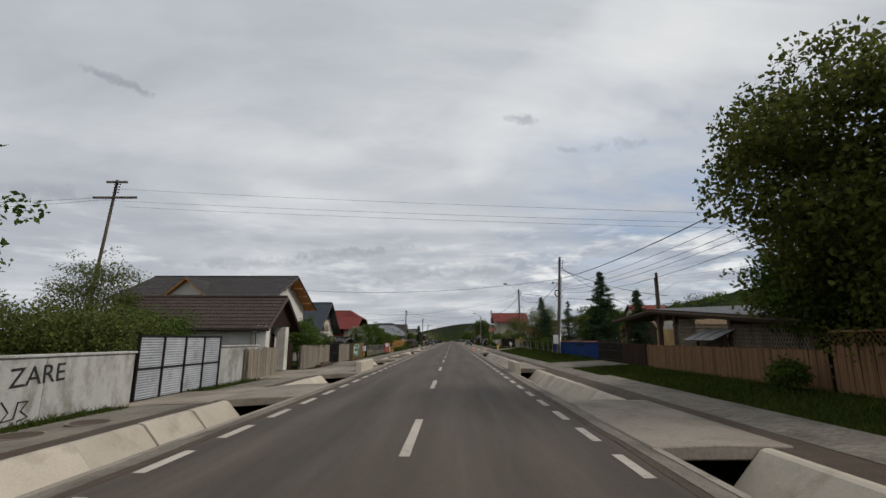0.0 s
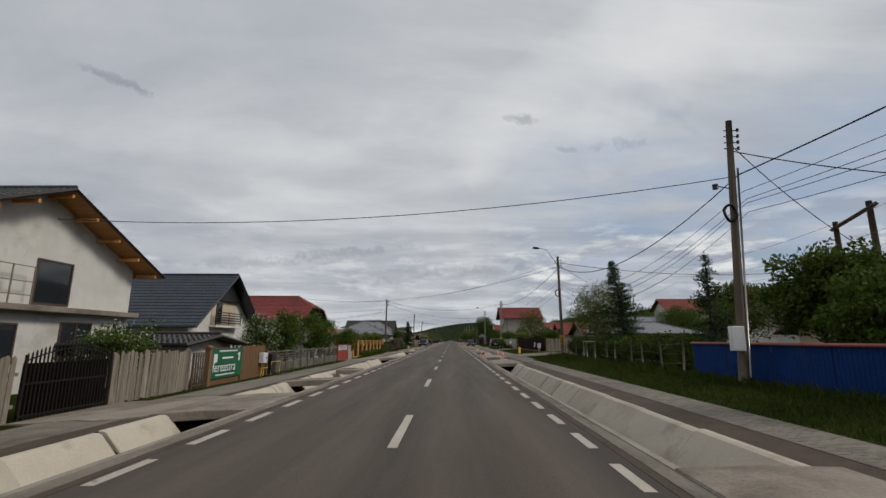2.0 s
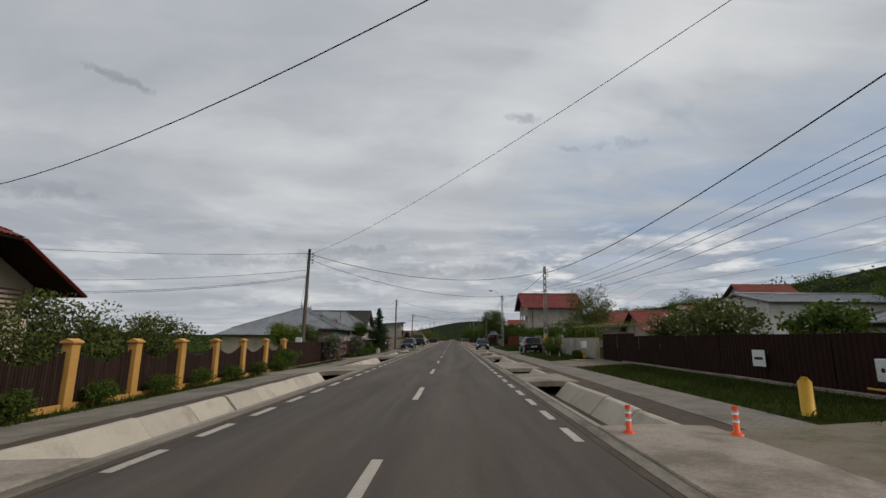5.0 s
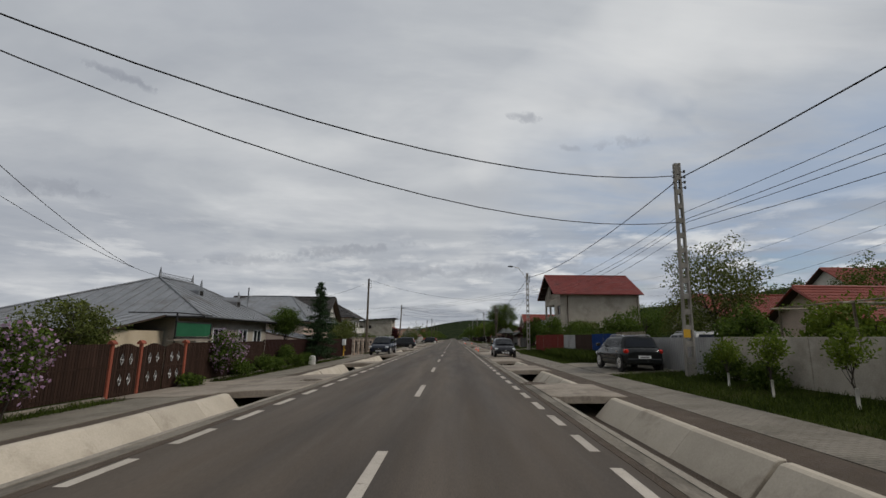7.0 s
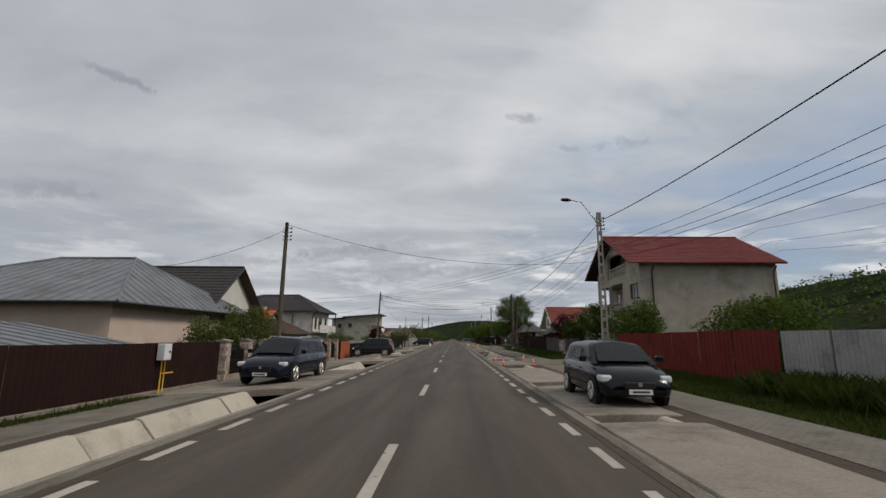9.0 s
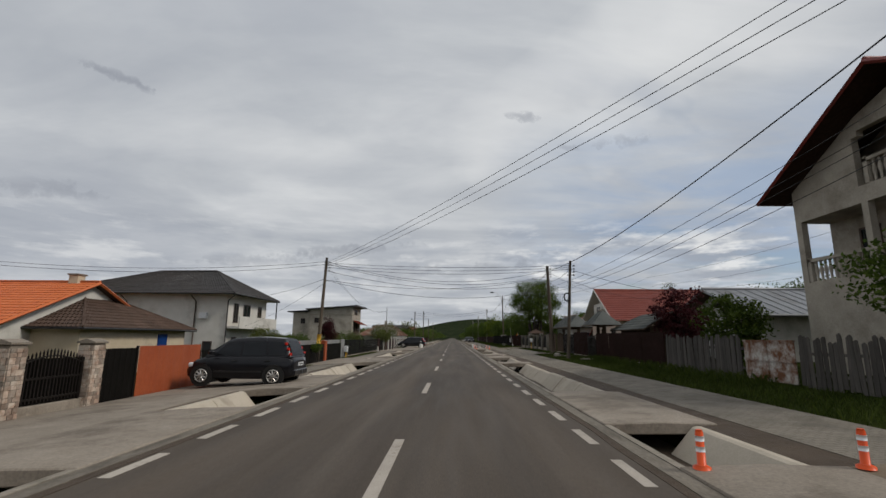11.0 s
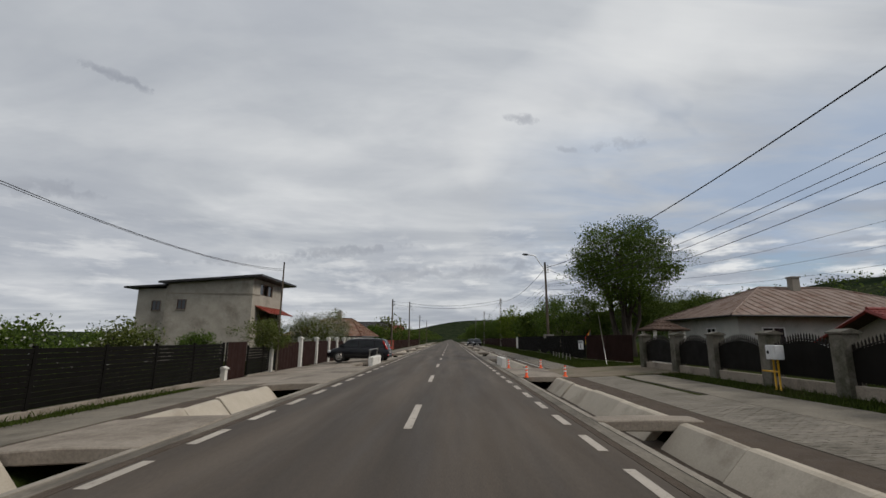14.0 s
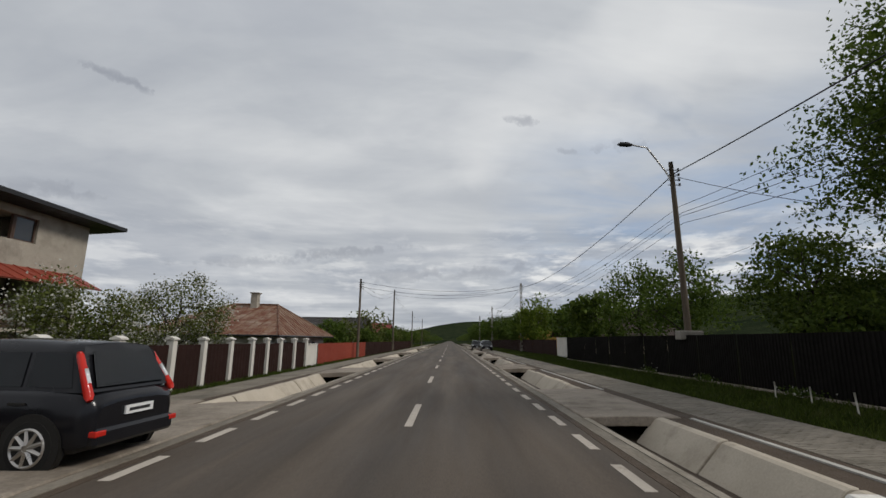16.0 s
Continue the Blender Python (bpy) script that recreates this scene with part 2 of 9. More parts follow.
def wood(name, c1, c2, axis="z", **kw):
    s = [9.0, 9.0, 9.0]
    s["xyz".index(axis)] = 0.6
    return surface(name, c1, c2, scale=1.0, fine=6.0, stretch=tuple(s), grain=0.3, **{"varied": 0.22, "rough": 0.85, **kw})


def foliage(name, c1, c2, through=0.3):
    m = bpy.data.materials.new(name)
    ns, ls = nodes_of(m)
    rnd = ns.new("ShaderNodeNewGeometry").outputs["Random Per Island"]
    tc = ns.new("ShaderNodeTexCoord")
    n = ns.new("ShaderNodeTexNoise")
    n.inputs["Scale"].default_value = 0.8
    ls.new(tc.outputs["Object"], n.inputs["Vector"])
    mth = ns.new("ShaderNodeMath")
    mth.operation = "ADD"
    ls.new(rnd, mth.inputs[0])
    ls.new(n.outputs["Fac"], mth.inputs[1])
    r = ramp(ns, [(0.35, c1), (1.0, c2)])
    half = ns.new("ShaderNodeMath")
    half.operation = "MULTIPLY"
    half.inputs[1].default_value = 0.62
    ls.new(mth.outputs[0], half.inputs[0])
    ls.new(half.outputs[0], r.inputs[0])
    b = ns.new("ShaderNodeBsdfPrincipled")
    b.inputs["Roughness"].default_value, b.inputs["Specular IOR Level"].default_value = 0.65, 0.12
    ls.new(r.outputs[0], b.inputs["Base Color"])
    t = ns.new("ShaderNodeBsdfTranslucent")
    ls.new(r.outputs[0], t.inputs[0])
    mx = ns.new("ShaderNodeMixShader")
    mx.inputs[0].default_value = through
    ls.new(b.outputs[0], mx.inputs[1])
    ls.new(t.outputs[0], mx.inputs[2])
    ls.new(mx.outputs[0], ns.new("ShaderNodeOutputMaterial").inputs[0])
    return m


def glass_dark(name, tint=(0.02, 0.023, 0.026), rough=0.04):
    m = bpy.data.materials.new(name)
    ns, ls = nodes_of(m)
    b = ns.new("ShaderNodeBsdfPrincipled")
    b.inputs["Base Color"].default_value, b.inputs["Roughness"].default_value = (*tint, 1), rough
    b.inputs["Specular IOR Level"].default_value = 0.6
    ls.new(b.outputs[0], ns.new("ShaderNodeOutputMaterial").inputs[0])
    return m


M = {}
M["paint"] = surface("worn_road_paint", (0.4628, 0.4129, 0.352), (0.3747, 0.3323, 0.2798), stain=(0.1763, 0.151, 0.1263), amount=0.1, stain_scale=5, fine=60, bump=0.1, varied=0.08)
M["concrete"] = surface("ditch_concrete", (0.4085, 0.3553, 0.2806), (0.475, 0.4164, 0.333), stain=(0.3135, 0.2679, 0.207), amount=0.25, stain_scale=0.7, fine=28, bump=0.25, varied=0.10, grain=0.10)
M["slab"] = surface("slab_concrete", (0.2330, 0.1960, 0.1545), (0.2880, 0.2455, 0.1970), stain=(0.1480, 0.1210, 0.0920), amount=0.4, stain_scale=0.55, fine=22, bump=0.35, varied=0.1, grain=0.24)
M["kerb"] = surface("gutter_concrete", (0.1609, 0.1385, 0.107), (0.2082, 0.1816, 0.1456), stain=(0.09467, 0.07999, 0.06245), amount=0.45, stain_scale=0.8, fine=18, bump=0.5, stretch=(1.6, 0.5, 1), varied=0.0, grain=0.28)
M["lip"] = surface("gutter_lip", (0.2968, 0.2631, 0.2132), (0.2449, 0.2133, 0.1733), stain=(0.1633, 0.1422, 0.1066), amount=0.3, fine=20, bump=0.3, varied=0.0)
M["footway"] = surface("grey_footway", (0.1632, 0.1423, 0.11), (0.2176, 0.1902, 0.1486), stain=(0.1064, 0.09209, 0.0702), amount=0.42, stain_scale=0.7, fine=26, bump=0.35, varied=0.0, grain=0.26)
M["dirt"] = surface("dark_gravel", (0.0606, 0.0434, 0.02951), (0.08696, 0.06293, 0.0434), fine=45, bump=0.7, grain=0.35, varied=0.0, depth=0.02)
M["earth"] = surface("trodden_earth", (0.1408, 0.1122, 0.07727), (0.1836, 0.1487, 0.1014), stain=(0.0612, 0.06731, 0.02415), amount=0.3, fine=20, bump=0.6, varied=0.0)
M["white"] = surface("white_render", (0.561, 0.5346, 0.4762), (0.6426, 0.6138, 0.5552), stain=(0.4488, 0.4208, 0.3674), amount=0.22, stain_scale=0.35, fine=50, bump=0.15, varied=0.0, grain=0.06)
M["oldwall"] = surface("streaked_whitewash", (0.37, 0.36, 0.335), (0.45, 0.437, 0.41), stain=(0.23, 0.22, 0.19), amount=0.5, stain_scale=1.6, stretch=(1.2, 1.2, 0.6), fine=40, bump=0.3, varied=0.04, grain=0.15)
M["sheet_worn"] = surface("worn_gate_sheet", (0.33, 0.345, 0.36), (0.42, 0.43, 0.44), rough=0.6, metal=0.1, fine=30, bump=0.1, grain=0.25, stain=(0.26, 0.265, 0.27), amount=0.3, stain_scale=2.0, varied=0.06)
M["cream"] = surface("cream_render", (0.5, 0.4085, 0.2838), (0.58, 0.4845, 0.3526), stain=(0.42, 0.3515, 0.258), amount=0.2, fine=50, bump=0.15, varied=0.0, grain=0.08)
M["greywall"] = surface("grey_cement_render", (0.3107, 0.2791, 0.2284), (0.4068, 0.365, 0.3013), stain=(0.2373, 0.2093, 0.1701), amount=0.3, stain_scale=0.5, fine=25, bump=0.4, varied=0.0)
M["pinkwall"] = surface("pale_pink_render", (0.52, 0.399, 0.3182), (0.6, 0.475, 0.387), stain=(0.42, 0.342, 0.2838), amount=0.2, fine=40, bump=0.2, varied=0.0)
M["bluewall"] = surface("faded_blue_wall", (0.42, 0.418, 0.387), (0.52, 0.5035, 0.4558), stain=(0.33, 0.3135, 0.2752), amount=0.3, fine=30, bump=0.3, varied=0.0)
M["soffit"] = wood("orange_larch", (0.42, 0.19, 0.0602), (0.55, 0.2755, 0.1032), axis="x")
M["plank"] = wood("weathered_plank", (0.2, 0.1662, 0.1247), (0.31, 0.266, 0.2064), stain=(0.12, 0.095, 0.0731), amount=0.45)
M["plank_old"] = wood("old_dark_plank", (0.058, 0.052, 0.046), (0.10, 0.09, 0.08), stain=(0.04, 0.036, 0.03), amount=0.3)
M["plank_tan"] = wood("tan_plank", (0.1455, 0.07549, 0.03509), (0.192, 0.1057, 0.05161), stain=(0.09891, 0.05536, 0.02891), amount=0.2)
M["plank_brown"] = wood("brown_board", (0.027, 0.01596, 0.01173), (0.045, 0.02565, 0.01866), spec=0.08)
M["beam"] = wood("dark_beam", (0.06, 0.04275, 0.0301), (0.1, 0.07125, 0.0516), spec=0.08)
M["redwood"] = wood("red_stained_timber", (0.2, 0.05225, 0.0301), (0.28, 0.076, 0.043))
M["sheet_brown"] = surface("brown_sheet_metal", (0.02288, 0.01129, 0.00908), (0.02992, 0.01505, 0.01238), rough=0.7, spec=0.07, fine=20, bump=0.05, varied=0.05, grain=0.08)
M["sheet_black"] = surface("black_sheet_metal", (0.00648, 0.005814, 0.004788), (0.00936, 0.008208, 0.006885), rough=0.7, spec=0.07, fine=20, bump=0.05, varied=0.05, grain=0.1)
M["sheet_blue"] = surface("blue_sheet_metal", (0.005, 0.027, 0.115), (0.007, 0.036, 0.15), rough=0.6, spec=0.1, fine=20, bump=0.05, varied=0.05, grain=0.08, stain=(0.02, 0.045, 0.11), amount=0.1)
M["sheet_red"] = surface("red_sheet_metal", (0.208, 0.0342, 0.01926), (0.256, 0.0456, 0.02408), rough=0.55, fine=20, bump=0.05, varied=0.05)
M["sheet_orange"] = surface("rust_orange_panel", (0.3, 0.0646, 0.02322), (0.3525, 0.0836, 0.03096), rough=0.6, fine=20, bump=0.05, varied=0.05)
M["sheet_wine"] = surface("wine_red_panel", (0.13, 0.0247, 0.01892), (0.17, 0.03325, 0.0258), rough=0.7, spec=0.07, fine=20, bump=0.05, varied=0.05)
M["sheet_grey"] = surface("galvanised_sheet", (0.3, 0.2992, 0.2924), (0.39, 0.3847, 0.3698), rough=0.45, metal=0.4, fine=20, bump=0.05, varied=0.06, stain=(0.22, 0.2137, 0.1978), amount=0.2)
M["zinc"] = surface("zinc_roof", (0.1661, 0.1743, 0.1832), (0.2266, 0.2336, 0.2431), rough=0.5, metal=0.3, fine=15, bump=0.1, varied=0.05, stain=(0.1284, 0.1187, 0.1127), amount=0.3, stain_scale=0.4)
M["rust"] = surface("rusty_roof", (0.27, 0.215, 0.165), (0.19, 0.105, 0.06), rough=0.8, scale=0.9, fine=16, bump=0.15, varied=0.06, stain=(0.115, 0.036, 0.016), amount=0.7, stain_scale=1.3, grain=0.35)
M["rust_pale"] = surface("faded_rusty_roof", (0.27, 0.205, 0.17), (0.20, 0.145, 0.115), rough=0.8, scale=0.8, fine=16, bump=0.15, varied=0.06, stain=(0.14, 0.075, 0.05), amount=0.4, stain_scale=1.1, grain=0.25)
M["mossy"] = surface("mossy_concrete", (0.10, 0.09, 0.07), (0.16, 0.145, 0.118), stain=(0.06, 0.058, 0.038), amount=0.4, stain_scale=1.5, fine=22, bump=0.5, varied=0.12, grain=0.25)
M["tile_dark"] = surface("charcoal_tile", (0.03, 0.02565, 0.02322), (0.045, 0.038, 0.03354), rough=0.5, fine=25, bump=0.1, varied=0.0, grain=0.15)
M["tile_brown"] = surface("brown_tile", (0.0406, 0.02633, 0.01981), (0.058, 0.03887, 0.02972), rough=0.6, fine=25, bump=0.15, varied=0.0, grain=0.2)
M["tile_blue"] = surface("slate_blue_tile", (0.028, 0.035, 0.045), (0.042, 0.05, 0.062), rough=0.45, fine=25, bump=0.1, varied=0.0, grain=0.15)
M["tile_red"] = surface("red_tile", (0.152, 0.02423, 0.01901), (0.2, 0.03392, 0.02485), rough=0.55, fine=25, bump=0.1, varied=0.0, grain=0.15, stain=(0.104, 0.02423, 0.01901), amount=0.2)
M["tile_brick"] = surface("brick_red_tile", (0.174, 0.03762, 0.02558), (0.2204, 0.05472, 0.03655), rough=0.6, fine=25, bump=0.1, varied=0.0, grain=0.15)
M["tile_orange"] = surface("orange_tile", (0.5, 0.1235, 0.0344), (0.58, 0.1568, 0.0473), rough=0.6, fine=25, bump=0.1, varied=0.0, grain=0.12)
M["shingle"] = surface("brown_shingle", (0.062, 0.037, 0.025), (0.10, 0.062, 0.045), rough=0.85, fine=25, bump=0.3, varied=0.0, grain=0.3)
M["frame_white"] = surface("white_frame", (0.68, 0.68, 0.67), (0.74, 0.74, 0.73), rough=0.4, fine=30, bump=0.0, varied=0.0, grain=0.03)
M["frame_brown"] = surface("brown_frame", (0.07, 0.04275, 0.0301), (0.09, 0.057, 0.04128), rough=0.5, fine=30, bump=0.05, varied=0.0)
M["frame_dark"] = surface("dark_frame", (0.0176, 0.01672, 0.01651), (0.024, 0.0228, 0.02202), rough=0.4, fine=30, bump=0.0, varied=0.0)
M["pane"] = glass_dark("window_glass")
M["void"] = surface("painted_interior_dark", (0.012, 0.01045, 0.0086), (0.018, 0.01615, 0.01376), bump=0.0, varied=0.0)
M["iron"] = surface("black_iron", (0.014, 0.0114, 0.01032), (0.022, 0.01805, 0.01548), rough=0.5, metal=0.1, bump=0.05, varied=0.05, spec=0.12)
M["steel"] = surface("grey_steel", (0.34, 0.3277, 0.301), (0.42, 0.4037, 0.3698), rough=0.4, metal=0.7, bump=0.03, varied=0.05, grain=0.06)
M["pole_wood"] = wood("old_pole_wood", (0.0777, 0.06019, 0.04214), (0.1295, 0.1026, 0.07525), stain=(0.0518, 0.04104, 0.0301), amount=0.25)
M["pole_conc"] = surface("pole_concrete", (0.24, 0.2232, 0.1935), (0.31, 0.285, 0.2451), stain=(0.17, 0.152, 0.129), amount=0.2, fine=25, bump=0.3)
M["cable"] = surface("black_cable", (0.012, 0.012, 0.013), (0.02, 0.02, 0.021), rough=0.6, bump=0.0, varied=0.0)
M["wire"] = surface("aluminium_wire", (0.10, 0.105, 0.11), (0.15, 0.155, 0.16), rough=0.5, metal=0.3, bump=0.0, varied=0.0)
M["box_white"] = surface("white_meter_box", (0.58, 0.585, 0.58), (0.66, 0.66, 0.655), rough=0.5, fine=20, bump=0.05, varied=0.06, stain=(0.45, 0.44, 0.42), amount=0.1)
M["gas_yellow"] = surface("yellow_gas_pipe", (0.55, 0.3135, 0.0258), (0.62, 0.361, 0.0344), rough=0.5, bump=0.05, varied=0.0)
M["orange"] = surface("orange_plastic", (0.80, 0.095, 0.02), (0.85, 0.12, 0.03), rough=0.45, bump=0.05, varied=0.06, grain=0.05)
M["reflect"] = surface("white_band", (0.72, 0.72, 0.72), (0.80, 0.80, 0.80), rough=0.4, bump=0.0, varied=0.0, grain=0.03)
M["blockwall"] = surface("concrete_block", (0.25, 0.228, 0.1892), (0.35, 0.3182, 0.2666), fine=25, bump=0.5, varied=0.16, grain=0.2)
M["stone"] = surface("mixed_cladding_stone", (0.3, 0.1995, 0.129), (0.42, 0.3325, 0.2408), fine=18, bump=0.5, varied=0.45, grain=0.25, scale=5)
M["bark"] = surface("bark", (0.03025, 0.02351, 0.01703), (0.055, 0.04441, 0.03311), fine=18, bump=0.8, stretch=(2.2, 2.2, 0.385), grain=0.3, varied=0.1)
M["whitewash"] = surface("whitewashed_bark", (0.5, 0.475, 0.4128), (0.62, 0.589, 0.516), fine=18, bump=0.4, varied=0.0)
M["leaf"] = foliage("spring_leaf", (0.04055, 0.0693, 0.01069), (0.112, 0.1596, 0.02565), 0.35)
M["leaf_dark"] = foliage("dark_leaf", (0.03457, 0.05805, 0.009075), (0.1037, 0.1418, 0.02145), 0.3)
# Sunlight from behind is partly put into this brighter, yellower leaf colour.
M["leaf_walnut"] = foliage("backlit_walnut_leaf", (0.045, 0.056, 0.011), (0.165, 0.175, 0.036), 0.45)
M["leaf_olive"] = foliage("olive_leaf", (0.06184, 0.07833, 0.01836), (0.1402, 0.1567, 0.04016))
M["leaf_yellow"] = foliage("fresh_leaf", (0.078, 0.117, 0.012), (0.156, 0.2015, 0.027), 0.35)
M["needle"] = foliage("spruce_needle", (0.01358, 0.03, 0.0105), (0.0388, 0.068, 0.0255), 0.08)
M["leaf_red"] = foliage("copper_leaf", (0.035, 0.008, 0.010), (0.075, 0.018, 0.02), 0.2)
M["blossom"] = foliage("white_blossom", (0.36, 0.3478, 0.301), (0.504, 0.5032, 0.448), 0.2)
M["lilac"] = foliage("lilac_bloom", (0.32, 0.19, 0.29), (0.46, 0.32, 0.43), 0.2)
M["grass"] = foliage("grass_blade", (0.02424, 0.0393, 0.004797), (0.06926, 0.09188, 0.01399), 0.25)
M["rubber"] = surface("tyre_rubber", (0.012, 0.0114, 0.01032), (0.018, 0.0171, 0.01548), bump=0.1, varied=0.0)
M["rim"] = surface("alloy_rim", (0.42, 0.399, 0.3698), (0.5, 0.475, 0.4386), rough=0.35, metal=0.8, bump=0.0, varied=0.0, grain=0.04)
M["car_black"] = surface("black_car_paint", (0.008, 0.008, 0.010), (0.011, 0.011, 0.013), rough=0.2, bump=0.0, varied=0.0, grain=0.02)
M["car_blue"] = surface("midnight_blue_paint", (0.007, 0.009, 0.017), (0.010, 0.013, 0.022), rough=0.2, bump=0.0, varied=0.0, grain=0.02)
M["car_grey"] = surface("graphite_car_paint", (0.0225, 0.02375, 0.02365), (0.0275, 0.0285, 0.02795), rough=0.22, metal=0.5, bump=0.0, varied=0.0, grain=0.02)
M["plastic"] = surface("black_plastic", (0.013, 0.01235, 0.01118), (0.018, 0.0171, 0.01548), rough=0.6, bump=0.05, varied=0.0)
M["lamp_red"] = surface("red_tail_lens", (0.45, 0.01425, 0.0086), (0.52, 0.0285, 0.0172), rough=0.15, bump=0.0, varied=0.0, grain=0.03)
M["lamp_clear"] = surface("clear_lens", (0.55, 0.57, 0.58), (0.65, 0.66, 0.67), rough=0.12, bump=0.0, varied=0.0, grain=0.03)
M["sign_green"] = surface("green_banner", (0.012, 0.09025, 0.0387), (0.016, 0.1092, 0.0473), rough=0.6, bump=0.05, varied=0.0, grain=0.08)
M["sign_white"] = surface("white_print", (0.66, 0.67, 0.66), (0.72, 0.72, 0.71), rough=0.6, bump=0.0, varied=0.0, grain=0.03)
M["ink"] = surface("black_ink", (0.02, 0.02, 0.02), (0.03, 0.03, 0.03), bump=0.0, varied=0.0)
M["yellow_post"] = surface("ochre_render", (0.5, 0.2565, 0.0602), (0.58, 0.3135, 0.086), fine=30, bump=0.2, varied=0.06, stain=(0.4, 0.228, 0.086), amount=0.2)
M["flag_blue"] = surface("blue_cloth", (0.01, 0.03, 0.25), (0.015, 0.04, 0.3), bump=0.05, varied=0.0)
M["flag_yellow"] = surface("yellow_cloth", (0.65, 0.4465, 0.0258), (0.7, 0.494, 0.0344), bump=0.05, varied=0.0)
M["flag_red"] = surface("red_cloth", (0.5, 0.0285, 0.0172), (0.55, 0.038, 0.0258), bump=0.05, varied=0.0)
M["board_tan"] = wood("pale_sarking_board", (0.1404, 0.08951, 0.04696), (0.1794, 0.1217, 0.0689), axis="x")
M["osb"] = surface("chipboard", (0.42, 0.266, 0.1118), (0.55, 0.3705, 0.172), fine=14, bump=0.2, grain=0.3, varied=0.0)


def asphalt():
    m = surface("weathered_asphalt", (0.076, 0.0585, 0.0435), (0.096, 0.0755, 0.057), scale=0.5, fine=70, bump=0.4, grain=0.28, stretch=(1.5, 0.12, 1), stain=(0.060, 0.048, 0.038), amount=0.55, stain_scale=0.4, varied=0.0, rough=0.8, depth=0.004)
    # Two paler wheel tracks in each lane.
    ns, ls = m.node_tree.nodes, m.node_tree.links
    b = next(n for n in ns if n.type == "BSDF_PRINCIPLED")
    src = b.inputs["Base Color"].links[0].from_socket
    sep = ns.new("ShaderNodeSeparateXYZ")
    ls.new(next(n for n in ns if n.type == "TEX_COORD").outputs["Object"], sep.inputs[0])
    w = ns.new("ShaderNodeMath")
    w.operation = "SINE"
    k = ns.new("ShaderNodeMath")
    k.operation = "MULTIPLY_ADD"
    k.inputs[1].default_value, k.inputs[2].default_value = 2 * math.pi / 1.5, -1.5
    ls.new(sep.outputs[0], k.inputs[0])
    ls.new(k.outputs[0], w.inputs[0])
    r = ramp(ns, [(0.0, 0.90), (1.0, 1.12)])
    mr = ns.new("ShaderNodeMapRange")
    mr.inputs[1].default_value = -1.0
    ls.new(w.outputs[0], mr.inputs[0])
    ls.new(mr.outputs[0], r.inputs[0])
    x = ns.new("ShaderNodeMix")
    x.data_type, x.blend_type = "RGBA", "MULTIPLY"
    x.inputs[0].default_value = 1.0
    ls.new(src, x.inputs[6])
    ls.new(r.outputs[0], x.inputs[7])
    ls.new(x.outputs[2], b.inputs["Base Color"])
    return m


def pavers():
    m = surface("grey_pavers", (0.165, 0.144, 0.114), (0.215, 0.19, 0.153), fine=30, bump=0.3, grain=0.3, stain=(0.12, 0.104, 0.08), amount=0.35, stain_scale=0.9, varied=0.0)
    ns, ls = m.node_tree.nodes, m.node_tree.links
    b = next(n for n in ns if n.type == "BSDF_PRINCIPLED")
    src = b.inputs["Base Color"].links[0].from_socket
    br = ns.new("ShaderNodeTexBrick")
    br.inputs["Color1"].default_value, br.inputs["Color2"].default_value, br.inputs["Mortar"].default_value = (1.06, 1.06, 1.06, 1), (0.94, 0.94, 0.94, 1), (0.55, 0.53, 0.5, 1)
    br.inputs["Scale"].default_value, br.inputs["Brick Width"].default_value, br.inputs["Row Height"].default_value, br.inputs["Mortar Size"].default_value = 1.0, 0.2, 0.1, 0.008
    ls.new(next(n for n in ns if n.type == "TEX_COORD").outputs["Object"], br.inputs["Vector"])
    x = ns.new("ShaderNodeMix")
    x.data_type, x.blend_type = "RGBA", "MULTIPLY"
    x.inputs[0].default_value = 1.0
    ls.new(src, x.inputs[6])
    ls.new(br.outputs["Color"], x.inputs[7])
    ls.new(x.outputs[2], b.inputs["Base Color"])
    return m


M["asphalt"], M["pavers"] = asphalt(), pavers()
M["paver"] = surface("concrete_paver", (0.165, 0.144, 0.114), (0.215, 0.19, 0.153), fine=30, bump=0.3, grain=0.25, stain=(0.12, 0.104, 0.08), amount=0.3, stain_scale=0.9, varied=0.14)
M["paver_run"] = surface("concrete_paver_run", (0.165, 0.144, 0.114), (0.215, 0.19, 0.153), fine=30, bump=0.3, grain=0.25, stain=(0.12, 0.104, 0.08), amount=0.3, stain_scale=0.9, varied=0.14, island=True)
M["turf"] = surface("rough_turf", (0.01666, 0.02399, 0.005712), (0.0354, 0.04284, 0.01142), scale=0.5, fine=12, bump=0.8, grain=0.4, stain=(0.05415, 0.04498, 0.0232), amount=0.15, stain_scale=0.25, varied=0.0, depth=0.05)
# Distance haze is put into the hill's base colour, lifted and shifted towards blue.
M["hill"] = surface("scrubby_hill", (0.01771, 0.02527, 0.01281), (0.04134, 0.04883, 0.02419), scale=0.05, fine=0.6, bump=0.8, grain=0.45, stain=(0.01181, 0.01832, 0.01025), amount=0.5, stain_scale=0.06, varied=0.0, depth=1.0)

# Matt growth has no sheen.
for key in ("turf", "hill"):
    for node in M[key].node_tree.nodes:
        if node.type == "BSDF_PRINCIPLED":
            node.inputs["Specular IOR Level"].default_value = 0.0

# ---- ground, road, ditches, pavements ----
PROFILE = ((-9.1, -0.35), (-7.9, -0.28), (-5.95, -0.15), (-5.6, -0.13), (-4.0, -0.03), (-3.2, 0.0), (3.2, 0.0), (4.0, 0.0), (5.6, 0.03), (5.95, 0.05), (8.0, 0.16), (10.4, 0.30))


